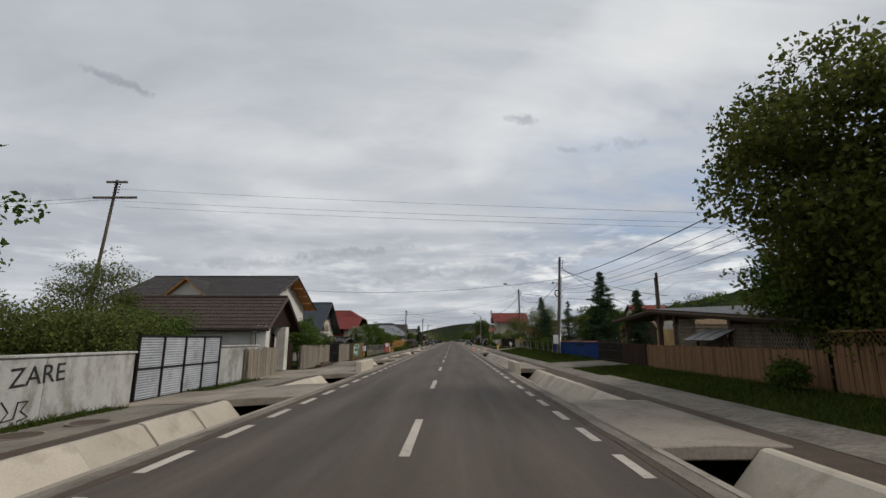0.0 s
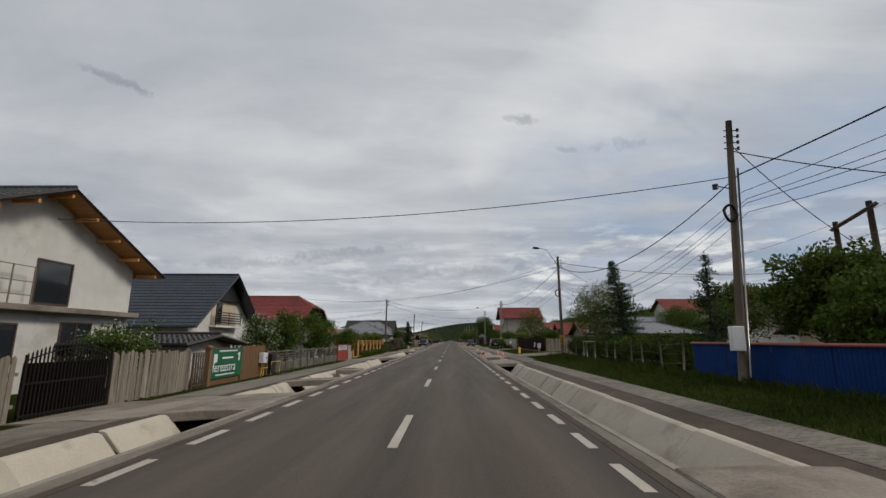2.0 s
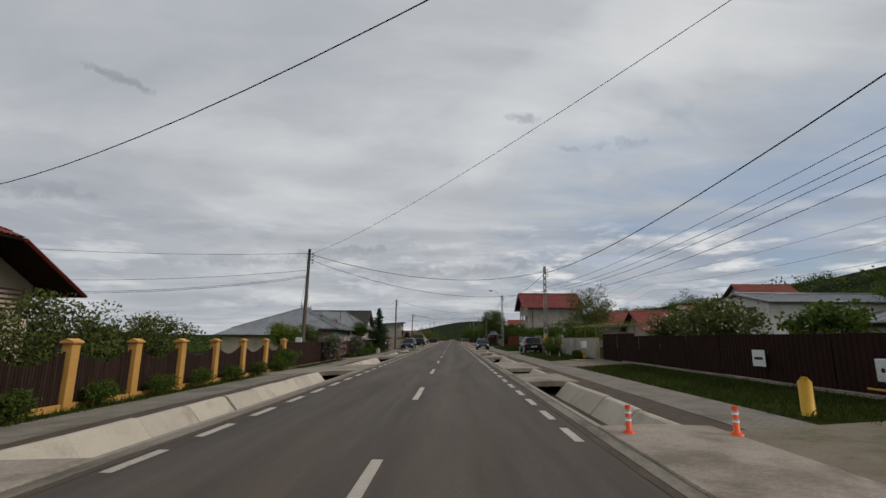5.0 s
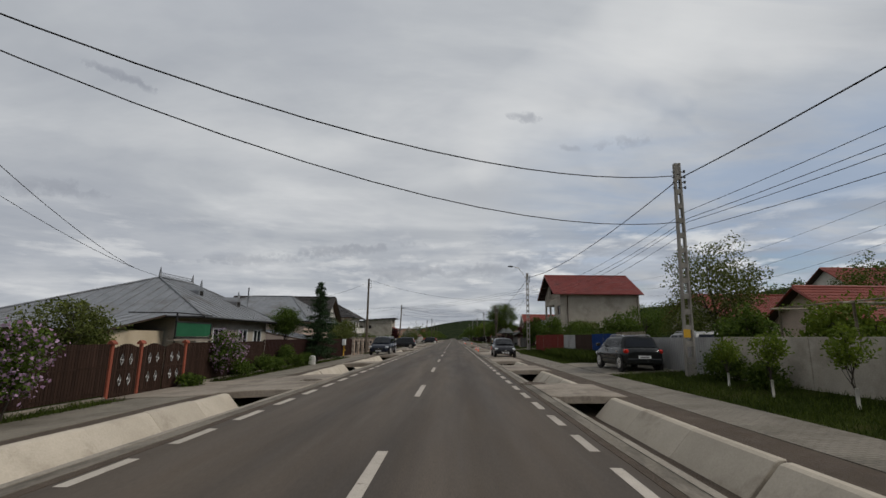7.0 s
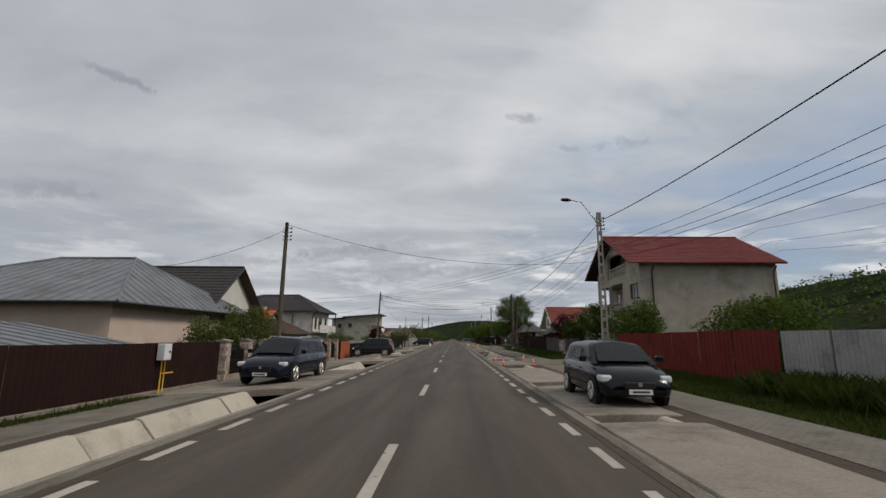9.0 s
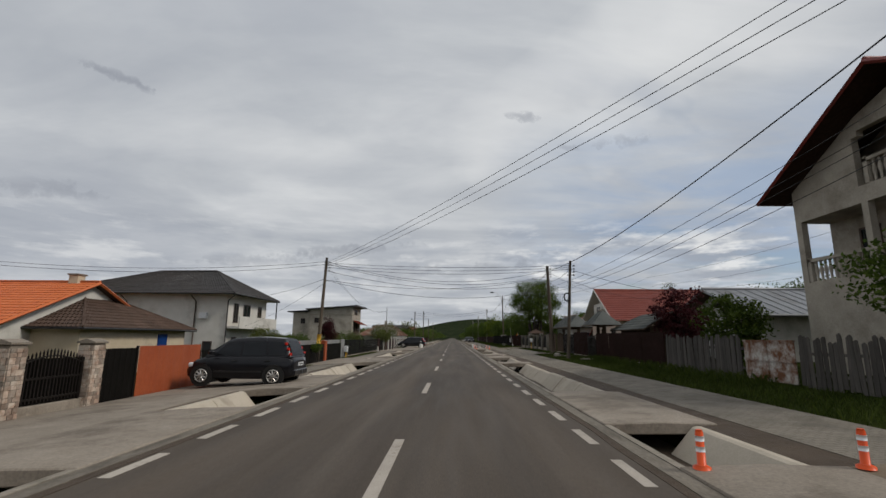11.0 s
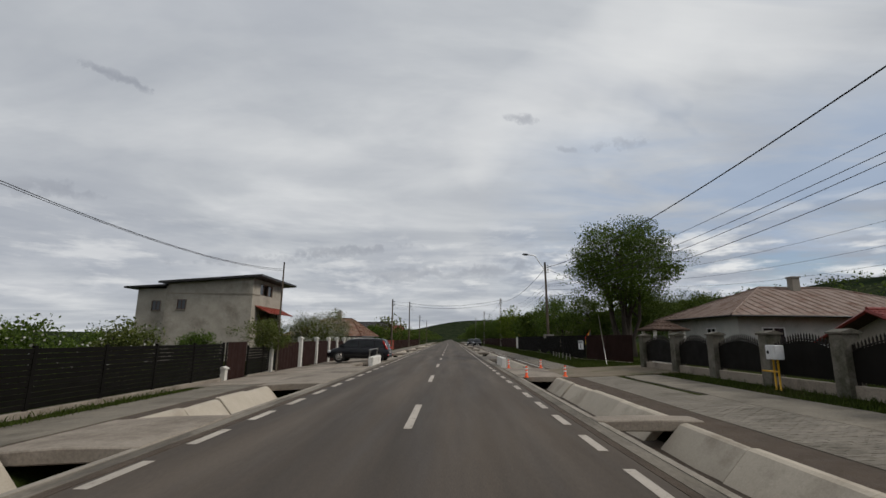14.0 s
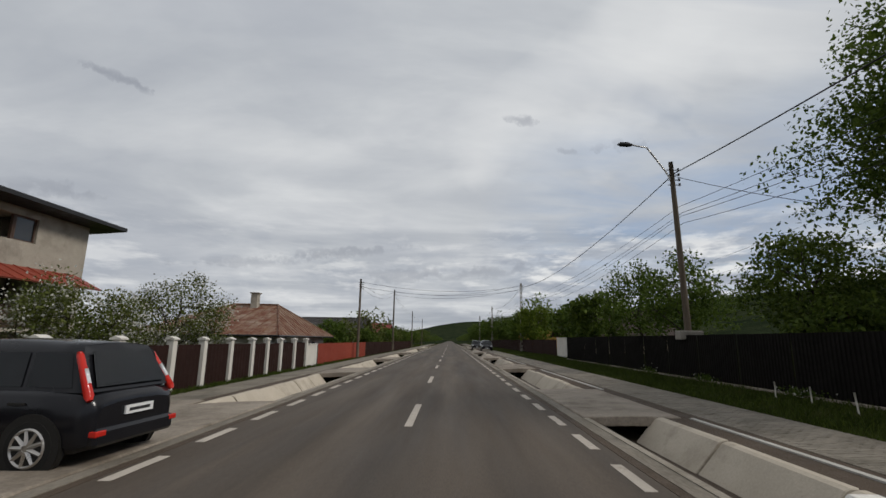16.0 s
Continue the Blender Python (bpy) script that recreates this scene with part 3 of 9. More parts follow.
def level(x):
    """The height of the ground across the road."""
    if x < -9.1:
        return -0.35 - 0.025 * (-9.1 - x)
    if x > 10.4:
        return 0.30 + 0.02 * (x - 10.4)
    return float(np.interp(x, [p[0] for p in PROFILE], [p[1] for p in PROFILE]))


def terrain(x, y):
    if -14 < x < 14:
        z = level(x)
    elif x > 0:
        ridge = 23.5 * max(0.0, min(1.0, (x - 45) / 85)) ** 1.3 + 2.5 * math.sin(y * 0.011 + 1) * max(0.0, min(1.0, (x - 60) / 60))
        z = level(min(x, 60)) + ridge * (1.0 if y < 520 else max(0.15, 1 - (y - 520) / 900))
    else:
        z = level(max(x, -40)) - 10 * max(0.0, min(1.0, (-x - 45) / 160)) + 24 * max(0.0, min(1.0, (-x - 900) / 900)) ** 1.2
    far = max(0.0, min(1.0, (y - 900) / 900))
    return z + far * (5 + 42 * math.exp(-((x - 90) / 210) ** 2) + 22 * math.exp(-((x + 150) / 300) ** 2) + 5 * math.sin(x * 0.009))


XS = [-3000, -2200, -1700, -1300, -1000, -800, -500, -300, -200, -140, -100, -70, -50, -35, -25, -18, -14, -11, -9.1, -7.9, -5.95,
      -5.55, -4.75, -3.64, -3.52, -3.2, 3.2, 3.52, 3.64, 4.75, 5.45, 5.95, 8.0, 10.4, 12, 14, 18, 25, 35, 45, 55, 65, 75, 85, 95, 105, 115, 125, 135, 160, 200, 300, 500, 800, 1300, 2000, 3000]
YS = [-1200, -600, -300, -150, -80] + list(range(-50, 420, 10)) + [440, 470, 500, 540, 600, 680, 780, 900, 1050, 1200, 1400, 1600, 1800, 2200, 2800, 3600]
verts, faces = [], []
for y in YS:
    for x in XS:
        z = terrain(x, y) - (0.012 if abs(x) < 9 else 0)
        if y < 415 and abs(x) in (3.64, 4.75):
            z = -0.78
        elif y < 415 and abs(x) in (5.45, 5.55):
            z -= 0.16
        elif y < 415 and abs(x) == 3.52:
            z -= 0.05
        if abs(x) > 45 and y > -1000:
            z += 1.3 * noise.noise((x * 0.03, y * 0.03, 0)) * min(1.0, (abs(x) - 45) / 60) * (1 if abs(x) < 400 else 3)
        verts.append((x, y, z))
for j in range(len(YS) - 1):
    for i in range(len(XS) - 1):
        a = j * len(XS) + i
        faces.append((a, a + 1, a + 1 + len(XS), a + len(XS)))
ground = quads("ground", verts, faces, M["turf"])
ground.data.materials.append(M["hill"])
ground.data.polygons.foreach_set("material_index", [1 if (abs(XS[k % (len(XS) - 1)]) >= 45 or YS[k // (len(XS) - 1)] >= 440) else 0 for k in range(len(faces))])
tagged(ground, "rough spring turf falling to a valley and rising to hills", "ground", kind="structure")

road = tagged(part("road", boxes((-3.22, 3.22, -60, 900, -0.25, 0.0)), M["asphalt"]), "weathered grey asphalt two-lane road", "road", kind="structure")


def strip(name, material, x0, x1, y0, y1, lift, thick, label, wobble=0.0):
    """A long band that follows the cross fall."""
    rows = int((y1 - y0) / 1.5)
    bm = bmesh.new()
    last = None
    for k in range(rows + 1):
        y = y0 + (y1 - y0) * k / rows
        a, b = x0 + wobble * noise.noise((x0, y * 0.6, 1)), x1 + wobble * noise.noise((x1, y * 0.6, 5))
        ring = [bm.verts.new(p) for p in ((a, y, level(a) + lift), (b, y, level(b) + lift), (b, y, level(b) + lift - thick), (a, y, level(a) + lift - thick))]
        if last:
            for i in range(4):
                bm.faces.new((last[i], ring[i], ring[(i + 1) % 4], last[(i + 1) % 4]))
        last = ring
    bmesh.ops.recalc_face_normals(bm, faces=bm.faces)
    return tagged(part(name, bm, material), label, "pavement" if "pave" in name else "kerb", kind="structure")


# Stretches of the right-hand footway, and how far out each reaches.
PAVED = ((-60, 20, 7.3), (20, 62, 6.95), (62, 140, 7.35), (140, 200, 7.8), (200, 420, 7.45))


for side in (-1, 1):
    s = "left" if side < 0 else "right"
    a, b = sorted((side * 3.2, side * 3.42))
    strip("road_edge", M["dirt"], a, b, -60, 420, 0.006, 0.2, "dark gritty joint along the asphalt", 0.06)
    a, b = sorted((side * 3.34, side * 3.60))
    strip("gutter_strip", M["kerb"], a, b, -60, 420, 0.014, 0.5, "tan worn concrete strip beside the asphalt", 0.03)
    a, b = sorted((side * 3.58, side * 3.70))
    strip("gutter_lip", M["lip"], a, b, -60, 420, 0.026, 0.9, "pale concrete lip of the roadside ditch", 0.012)
    if side < 0:
        strip("verge_strip", M["dirt"], -6.28, -5.62, -60, 420, 0.008, 0.3, "dark gravel band between ditch and pavement", 0.06)
        strip("pavement", M["footway"], -8.2, -6.22, -60, 420, 0.02, 0.3, "worn grey concrete footway", 0.05)
    else:
        strip("verge_strip", M["dirt"], 5.24, 6.06, -60, 420, 0.008, 0.3, "dark gravel band between ditch and pavement", 0.05)
        for y0, y1, x1 in PAVED:
            strip("pavement", M["pavers"], 6.02, x1, y0, y1, 0.02, 0.3, "grey block-paved footway", 0.03)

# The ditch floors, silted up unevenly.
for side in (-1, 1):
    bm = bmesh.new()
    last = None
    for k in range(321):
        y = -60 + 1.5 * k
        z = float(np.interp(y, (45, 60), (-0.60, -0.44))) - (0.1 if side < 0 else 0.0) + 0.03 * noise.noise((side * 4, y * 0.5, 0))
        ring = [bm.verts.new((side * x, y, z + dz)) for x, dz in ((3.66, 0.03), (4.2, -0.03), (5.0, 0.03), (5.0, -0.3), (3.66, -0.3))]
        if last:
            for i in range(5):
                bm.faces.new((last[i], ring[i], ring[(i + 1) % 5], last[(i + 1) % 5]))
        last = ring
    bmesh.ops.recalc_face_normals(bm, faces=bm.faces)
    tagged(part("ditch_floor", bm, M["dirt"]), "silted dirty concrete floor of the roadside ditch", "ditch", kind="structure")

# Stretches of ditch that lie under slabs and driveways.
SLABS_R = [(-20, -9), (7.0, 12.2), (25.0, 32.4), (56.9, 62.6), (67.3, 74.9), (83.6, 87.2), (90.9, 97.0), (105.6, 108.8), (115.4, 119.4), (124.0, 128.3), (129.2, 135.0), (136.4, 144.2), (147.0, 152.0), (154.8, 159.8), (174.1, 176.0), (181.7, 185.1), (187.2, 190.1), (196.3, 196.9), (206.6, 212.6), (223.7, 229.2), (240, 245), (256, 260), (274, 280), (300, 304), (330, 336)]
SLABS_L = [(-16, -8), (12.9, 16.8), (22.1, 25.4), (25.4, 29.4), (37.0, 40.3), (44.7, 45.9), (67.3, 72.3), (88.9, 93.9), (106.5, 112.2), (120.6, 122.4), (133.8, 142.6), (151.6, 156.5), (160.4, 165.4), (175.5, 181.3), (182.4, 184.4), (193.7, 196.5), (203.2, 213.1), (218.3, 225.5), (236.2, 240), (252, 256), (270, 275), (300, 306), (330, 335)]


# Short pits beside the culvert parapets, walled upright instead of lined.
PITS = {1: (212.6, 214.3), -1: (213.1, 218.3)}


def pit_wall(side, y0, y1):
    """An upright concrete wall with a thick cap, dirty towards a bank of rubble."""
    x = side * (4.93 if side > 0 else 5.06)
    top = level(x) + 0.03
    w = tagged(new("pit_wall"), "stained upright concrete wall of an open ditch pit", "ditch", kind="structure")
    lo, hi = sorted((x, x + side * (0.36 if side > 0 else 0.6)))
    part("cap", boxes((lo, hi, y0 + 0.01, y1 - 0.01, top - 0.2, top), bevel=0.02), M["slab"], w)
    lo, hi = sorted((x + side * (0.03 if side > 0 else -0.1), x + side * 0.3))
    part("footing", boxes((lo, hi, y0 + 0.01, y1 - 0.01, -0.9, top - 0.203)), M["mossy" if side > 0 else "dirt"], w)
    bm = bmesh.new()
    rng = random.Random(77 + side)
    for k in range(46):
        u = rng.random() ** 1.6
        r = rng.uniform(0.04, 0.13)
        at = pose(x - side * rng.uniform(0.05, 1.0), y1 - 0.1 - u * min(1.6, y1 - y0 - 0.3), -0.62 + 0.34 * (1 - u) * rng.random(), rng.uniform(0, 180), rng.uniform(0, 180), rng.uniform(0, 180))
        m = bmesh.ops.create_icosphere(bm, subdivisions=1, radius=r, matrix=at)
        for v in m["verts"]:
            v.co += Vector((rng.uniform(-1, 1), rng.uniform(-1, 1), rng.uniform(-1, 1))) * r * 0.25
    tagged(part("rubble", bm, M["dirt"]), "dirt and broken stones fallen into the ditch", "rubble", kind="stuff")


def under(spans, y0, y1):
    return any(a - 0.05 < (y0 + y1) / 2 < b + 0.05 for a, b in spans)


for side, spans in ((1, SLABS_R), (-1, SLABS_L)):
    lining = tagged(new("ditch_lining"), "row of sloping precast concrete ditch panels", "ditch", kind="structure")
    rim = 5.2 if side > 0 else 5.58
    top = level(side * rim)
    made = {}
    edges = sorted({v for s in spans + [PITS[side]] for v in s if -30 < v < 330})
    free = [(a, b) for a, b in zip([-30] + edges, edges + [340]) if b - a > 0.4 and not under(spans, a, b)]
    for a, b in free:
        if (a, b) == PITS[side]:
            pit_wall(side, a, b)
            continue
        n = max(1, round((b - a) / (2.4 if side > 0 else 1.75)))
        step = (b - a) / n
        key = round(step, 2)
        if key not in made:
            bm = bmesh.new()
            g = step / 2 - 0.009
            outline = [(side * (rim - 0.74), top - 0.72), (side * (rim - 0.10), top), (side * (rim - 0.03), top + 0.028), (side * (rim + 0.06), top + 0.03), (side * (rim + 0.08), top - 0.10), (side * (rim - 0.66), top - 0.82)]
            prism(bm, outline, "y", -g, g)
            bmesh.ops.bevel(bm, geom=[e for e in bm.edges if abs(e.verts[0].co.y - e.verts[1].co.y) < 0.01], offset=0.012, segments=1, affect="EDGES")
            made[key] = shared("panel", bm, M["concrete"])
        for i in range(n):
            piece("panel", made[key], lining, pose(random.uniform(-0.02, 0.02), a + step * (i + 0.5), random.uniform(-0.012, 0.012), random.uniform(-0.4, 0.4), random.uniform(-0.2, 0.2), random.uniform(-0.6, 0.6)))
    for a, b in spans:
        if b - a < 0.3:
            continue
        bm = bmesh.new()
        x0, x1 = (3.58, 5.62) if side > 0 else (-5.95, -3.58)
        z0, z1 = level(x0) + 0.045, level(x1) + 0.045
        rows = max(2, int((b - a) / 0.8))
        last = None
        for k in range(rows + 1):
            y = a + (b - a) * k / rows + (0.05 * noise.noise((a, k, 2)) if k in (0, rows) else 0)
            ring = [bm.verts.new(p) for p in ((x0, y, z0 + 0.008 * noise.noise((x0, y, 0))), ((x0 + x1) / 2, y, (z0 + z1) / 2 + 0.03 + 0.012 * noise.noise((1, y, 0))), (x1, y, z1 + 0.008 * noise.noise((x1, y, 3))), (x1, y, z1 - 0.19), (x0, y, z0 - 0.19))]
            if last:
                for i in range(5):
                    bm.faces.new((last[i], ring[i], ring[(i + 1) % 5], last[(i + 1) % 5]))
            else:
                bm.faces.new(ring)
            last = ring
        bm.faces.new(last[::-1])
        bmesh.ops.recalc_face_normals(bm, faces=bm.faces)
        bmesh.ops.bevel(bm, geom=[e for e in bm.edges if e.calc_face_angle(0) > 1.0], offset=0.02, segments=1, affect="EDGES")
        tagged(part("driveway_slab", bm, M["slab"]), "worn concrete slab bridging the roadside ditch", "slab", group="ditch slabs")

# Concrete drives from the slabs to the gates.
def drive(side, y0, y1, x1, material, label, name="driveway", x0=None):
    bm = bmesh.new()
    x0 = x0 or (5.58 if side > 0 else 5.9)
    cols, rows = 8, max(3, int((y1 - y0) / 1.2))
    grid = []
    for j in range(rows + 1):
        for i in range(cols + 1):
            u = i / cols
            x = side * (x0 + (x1 - x0) * u)
            spread = 0.5 * math.sin(math.pi * min(u * 2.2, 1.0)) * (-1 if j == 0 else (1 if j == rows else 0))
            y = y0 + (y1 - y0) * j / rows + spread * 0.6 + (0.15 * noise.noise((x, j * 3.0, y0)) if j in (0, rows) else 0)
            grid.append(bm.verts.new((x, y, level(x) + 0.034 + 0.01 * noise.noise((x * 0.8, y * 0.8, 4)))))
    for j in range(rows):
        for i in range(cols):
            a = j * (cols + 1) + i
            bm.faces.new((grid[a], grid[a + 1], grid[a + cols + 2], grid[a + cols + 1]))
    bm.normal_update()
    bmesh.ops.reverse_faces(bm, faces=[f for f in bm.faces if f.normal.z < 0])
    bm.normal_update()
    bmesh.ops.solidify(bm, geom=list(bm.faces), thickness=0.1)
    return tagged(part(name, bm, material), label, "driveway", kind="structure")


for a, b, x in ((12.9, 16.8, 8.9), (22.1, 29.4, 10.2), (36.8, 40.5, 9.0), (67.3, 72.0, 9.1), (88.9, 94.2, 9.0), (106.3, 111.5, 9.1), (134.0, 142.4, 9.0), (152.0, 168.0, 9.0), (176, 186.8, 9.1), (204.6, 217.5, 8.9), (218.8, 226.5, 8.8)):
    drive(-1, a, b, x, M["slab"], "worn concrete driveway to a gate")
drive(1, 25.6, 30.6, 10.2, M["footway"], "worn concrete apron before a gate", x0=6.9)
drive(1, 91.4, 97.0, 10.6, M["earth"], "trodden earth apron before a gate", x0=7.3)
drive(1, 112.5, 120.0, 10.3, M["footway"], "worn concrete apron under a parked car", x0=7.3)
strip("pavement", M["footway"], 7.75, 9.1, 186.4, 206.3, 0.024, 0.3, "worn concrete apron before the gates", 0.15)
for a, b, x in ((68.0, 74.4, 24), (147.2, 152.0, 24), (206.8, 211.6, 12)):
    drive(1, a, b, x, M["earth"], "trodden earth and concrete side lane", "side_lane")

# Paint: the broken centre line and the short dashes along both edges.
marking = tagged(new("road_marking"), "worn white broken lines on asphalt", "road marking", kind="structure")
bm = boxes((-0.075, 0.075, 0, 3.0, 0.001, 0.004))
dash = shared("centre_dash", bm, M["paint"])
for k in range(-2, 46):
    piece("centre_dash", dash, marking, pose(random.uniform(-0.01, 0.01), 6.5 + 9 * k, 0.0))
bm = boxes((-0.075, 0.075, 0, 1.12, 0.001, 0.004))
dash = shared("edge_dash", bm, M["paint"])
STEPS, STARTS = (-10, 0, 23, 43, 53, 70, 90, 106, 150), (-14.3, 5.6, 51.6, 91.88, 111.45, 145.25, 185.78, 218.93, 306.5)
for k in range(-6, 150):
    y = float(np.interp(k, STEPS, STARTS))
    for x in (-3.06, 2.97):
        if x > 0 and 68.5 < y < 73.0:
            continue
        piece("edge_dash", dash, marking, pose(x, y, 0.0))


# Paving blocks of the right-hand footway: single ones beside the blue fence, the rest in runs.
def paver_places(x0, x1, y0, y1):
    for j in range(int((y1 - y0) / 0.1)):
        for i in range(int((x1 - x0) / 0.2)):
            x = x0 + 0.1 + i * 0.2 + (0.1 if j % 2 and i < int((x1 - x0) / 0.2) - 1 else 0)
            yield x, y0 + 0.05 + j * 0.1


def paver_run(x0, x1, y0, y1):
    at = np.array(list(paver_places(x0, x1, y0, y1)))
    n = len(at)
    gen = np.random.default_rng(int(y0 * 10) + 900)
    z = np.array([level(x) for x in at[:, 0]]) + 0.024 + gen.uniform(-0.003, 0.003, n)
    tilt = 0.07
    corner = np.array([(-0.096, -0.046), (0.096, -0.046), (0.096, 0.046), (-0.096, 0.046)])
    up = np.stack([np.stack([at[:, 0] + c[0], at[:, 1] + c[1], z + tilt * c[0]], 1) for c in corner], 1)
    lowv = up + np.array([0, 0, -0.03])
    v = np.concatenate([up, lowv], 1).reshape(-1, 3)
    base = (np.arange(n) * 8)[:, None]
    f = np.concatenate([base + np.array([q]) for q in ((0, 1, 2, 3), (4, 5, 1, 0), (5, 6, 2, 1), (6, 7, 3, 2), (7, 4, 0, 3))])
    tagged(quads("paver_run", v, f, M["paver_run"]), "grey concrete paving blocks of the footway", "paving", kind="stuff")


for y0, y1, x1 in ((-4.0, 20.0, 7.25), (20.0, 36.0, 6.9), (42.6, 60.0, 6.9), (160.0, 174.0, 7.7), (176.0, 198.0, 7.7), (212.8, 236.0, 7.4)):
    paver_run(6.06, x1, y0, y1)
block = shared("paver", boxes((-0.096, 0.096, -0.046, 0.046, -0.03, 0.0), bevel=0.004), M["paver"])
paved = tagged(new("paved_strip"), "grey paving blocks beside the blue fence", "paving", kind="structure")
for x, y in paver_places(6.06, 6.9, 36.0, 42.6):
    piece("paver", block, paved, pose(x, y, level(x) + 0.026 + random.uniform(-0.003, 0.003), random.uniform(-0.6, 0.6), -4, random.uniform(-1, 1)))

# ---- fences, walls and gates ----
def along(a, b):
    """The pose at a, with x running towards b, and the length."""
    d = Vector((b[0] - a[0], b[1] - a[1]))
    return math.degrees(math.atan2(d.y, d.x)), d.length


def fence_base(name, label, a, b, category="fence", group=""):
    a, b = b, a
    turn, length = along(a, b)
    za, zb = level(a[0]), level(b[0])
    return thing(name, label, category, (a[0], a[1], min(za, zb) - 0.03), turn, group), length


def plank_fence(a, b, h, material, label, width=0.125, gap=0.012, uneven=0.05, lean=1.2, gravel=0.0):
    f, n_len = fence_base("plank_fence", label, a, b)
    part("rail", boxes((0, n_len, 0.02, 0.07, 0.35, 0.43), (0, n_len, 0.02, 0.07, h - 0.45, h - 0.37)), material, f)
    for k in range(int(n_len / 2.4) + 1):
        x = min(k * 2.4 + 0.1, n_len - 0.1)
        part("post", boxes((x - 0.06, x + 0.06, 0.07, 0.18, -0.2, h + 0.02), bevel=0.01), material, f)
    n = int(n_len / (width + gap))
    meshes = []
    for v in range(3):
        bm = bmesh.new()
        tip = (0.0, 0.03, -0.02)[v]
        prism(bm, [(-width / 2, 0), (width / 2, 0), (width / 2, h - 0.03 + tip), (0.01, h + 0.02), (-width / 2, h - 0.02)], "y", 0, 0.022)
        meshes.append(shared("board", bm, material))
    for i in range(n):
        piece("board", meshes[random.randrange(3)], f, pose((i + 0.5) * (width + gap), random.uniform(-0.006, 0.006), random.uniform(-uneven, uneven) + gravel, 0, random.gauss(0, lean), random.uniform(-1, 1)))
    return f


def sheet_fence(a, b, h, material, label, rib=0.24, bay=2.4, coping=None, plinth=0.0, name="sheet_fence", depth=0.025, post=None):
    f, n_len = fence_base(name, label, a, b)
    n = max(1, round(n_len / bay))
    step = n_len / n
    bm = bmesh.new()
    xs, k = [], 0.02
    while k < step - 0.02:
        xs += [(k, 0), (min(k + rib * 0.5, step - 0.015), 0), (min(k + rib * 0.62, step - 0.013), depth), (min(k + rib * 0.88, step - 0.011), depth)]
        k += rib
    xs = sorted(xs) + [(step - 0.01, 0)]
    for (x0, d0), (x1, d1) in zip(xs, xs[1:]):
        if x1 - x0 > 1e-4:
            bm.faces.new([bm.verts.new(p) for p in ((x0, -d0, plinth), (x1, -d1, plinth), (x1, -d1, h), (x0, -d0, h))])
    bmesh.ops.remove_doubles(bm, verts=bm.verts, dist=1e-4)
    bmesh.ops.solidify(bm, geom=list(bm.faces), thickness=0.006)
    me = shared("sheet", bm, material)
    for i in range(n):
        piece("sheet", me, f, pose(i * step, random.uniform(-0.006, 0.006), random.uniform(-0.012, 0.012)))
        part("post", boxes((i * step - 0.03, i * step + 0.03, 0.02, 0.08, -0.2, h)), M[post] if post else M["iron"], f)
    if coping:
        bm = bmesh.new()
        prism(bm, [(-0.10, h - 0.02), (-0.10, h + 0.015), (0.0, h + 0.06), (0.12, h + 0.015), (0.12, h - 0.02)], "x", 0, n_len)
        part("coping", bm, M[coping], f)
    if plinth:
        part("plinth", boxes((0, n_len, -0.06, 0.12, -0.3, plinth), bevel=0.015), M["slab"], f)
    return f


def picket_fence(a, b, h, material, label, bar=0.035, pitch=0.12, wide=None, plinth=0.0, arch=0.0, spear=True, name="iron_fence", frame=True, category="fence"):
    f, n_len = fence_base(name, label, a, b, category)
    wide = wide or bar

    def rise(x):
        return h + arch * math.sin(math.pi * x / n_len)
    n = max(2, int(n_len / pitch))
    cache = {}
    for i in range(n):
        x = (i + 0.5) * n_len / n
        top = round(rise(x), 2)
        if top not in cache:
            bm = bmesh.new()
            box(bm, -wide / 2, wide / 2, -0.012, 0.012, plinth + 0.05, top - 0.08)
            if spear:
                prism(bm, [(-wide / 2, top - 0.08), (wide / 2, top - 0.08), (wide * 0.75, top - 0.05), (0, top + 0.02), (-wide * 0.75, top - 0.05)], "y", -0.008, 0.008)
            else:
                box(bm, -wide / 2, wide / 2, -0.012, 0.012, top - 0.08, top)
            cache[top] = shared("picket", bm, material)
        piece("picket", cache[top], f, pose(x, 0, 0))
    if frame:
        bm = bmesh.new()
        for z in (plinth + 0.12, plinth + (h - plinth) * 0.55):
            box(bm, 0, n_len, -0.02, 0.02, z, z + 0.045)
        for x in (0.025, n_len - 0.025):
            box(bm, x - 0.025, x + 0.025, -0.025, 0.025, plinth, h)
        xs = [n_len * k / 10 for k in range(11)]
        for x0, x1 in zip(xs, xs[1:]):
            tube(bm, [(x0, 0, rise(x0) - 0.15), (x1, 0, rise(x1) - 0.15)], 0.02, 4)
        part("frame", bm, material, f)
    if plinth:
        part("plinth", boxes((0, n_len, -0.1, 0.1, -0.3, plinth), bevel=0.015), M["slab"], f)
    return f


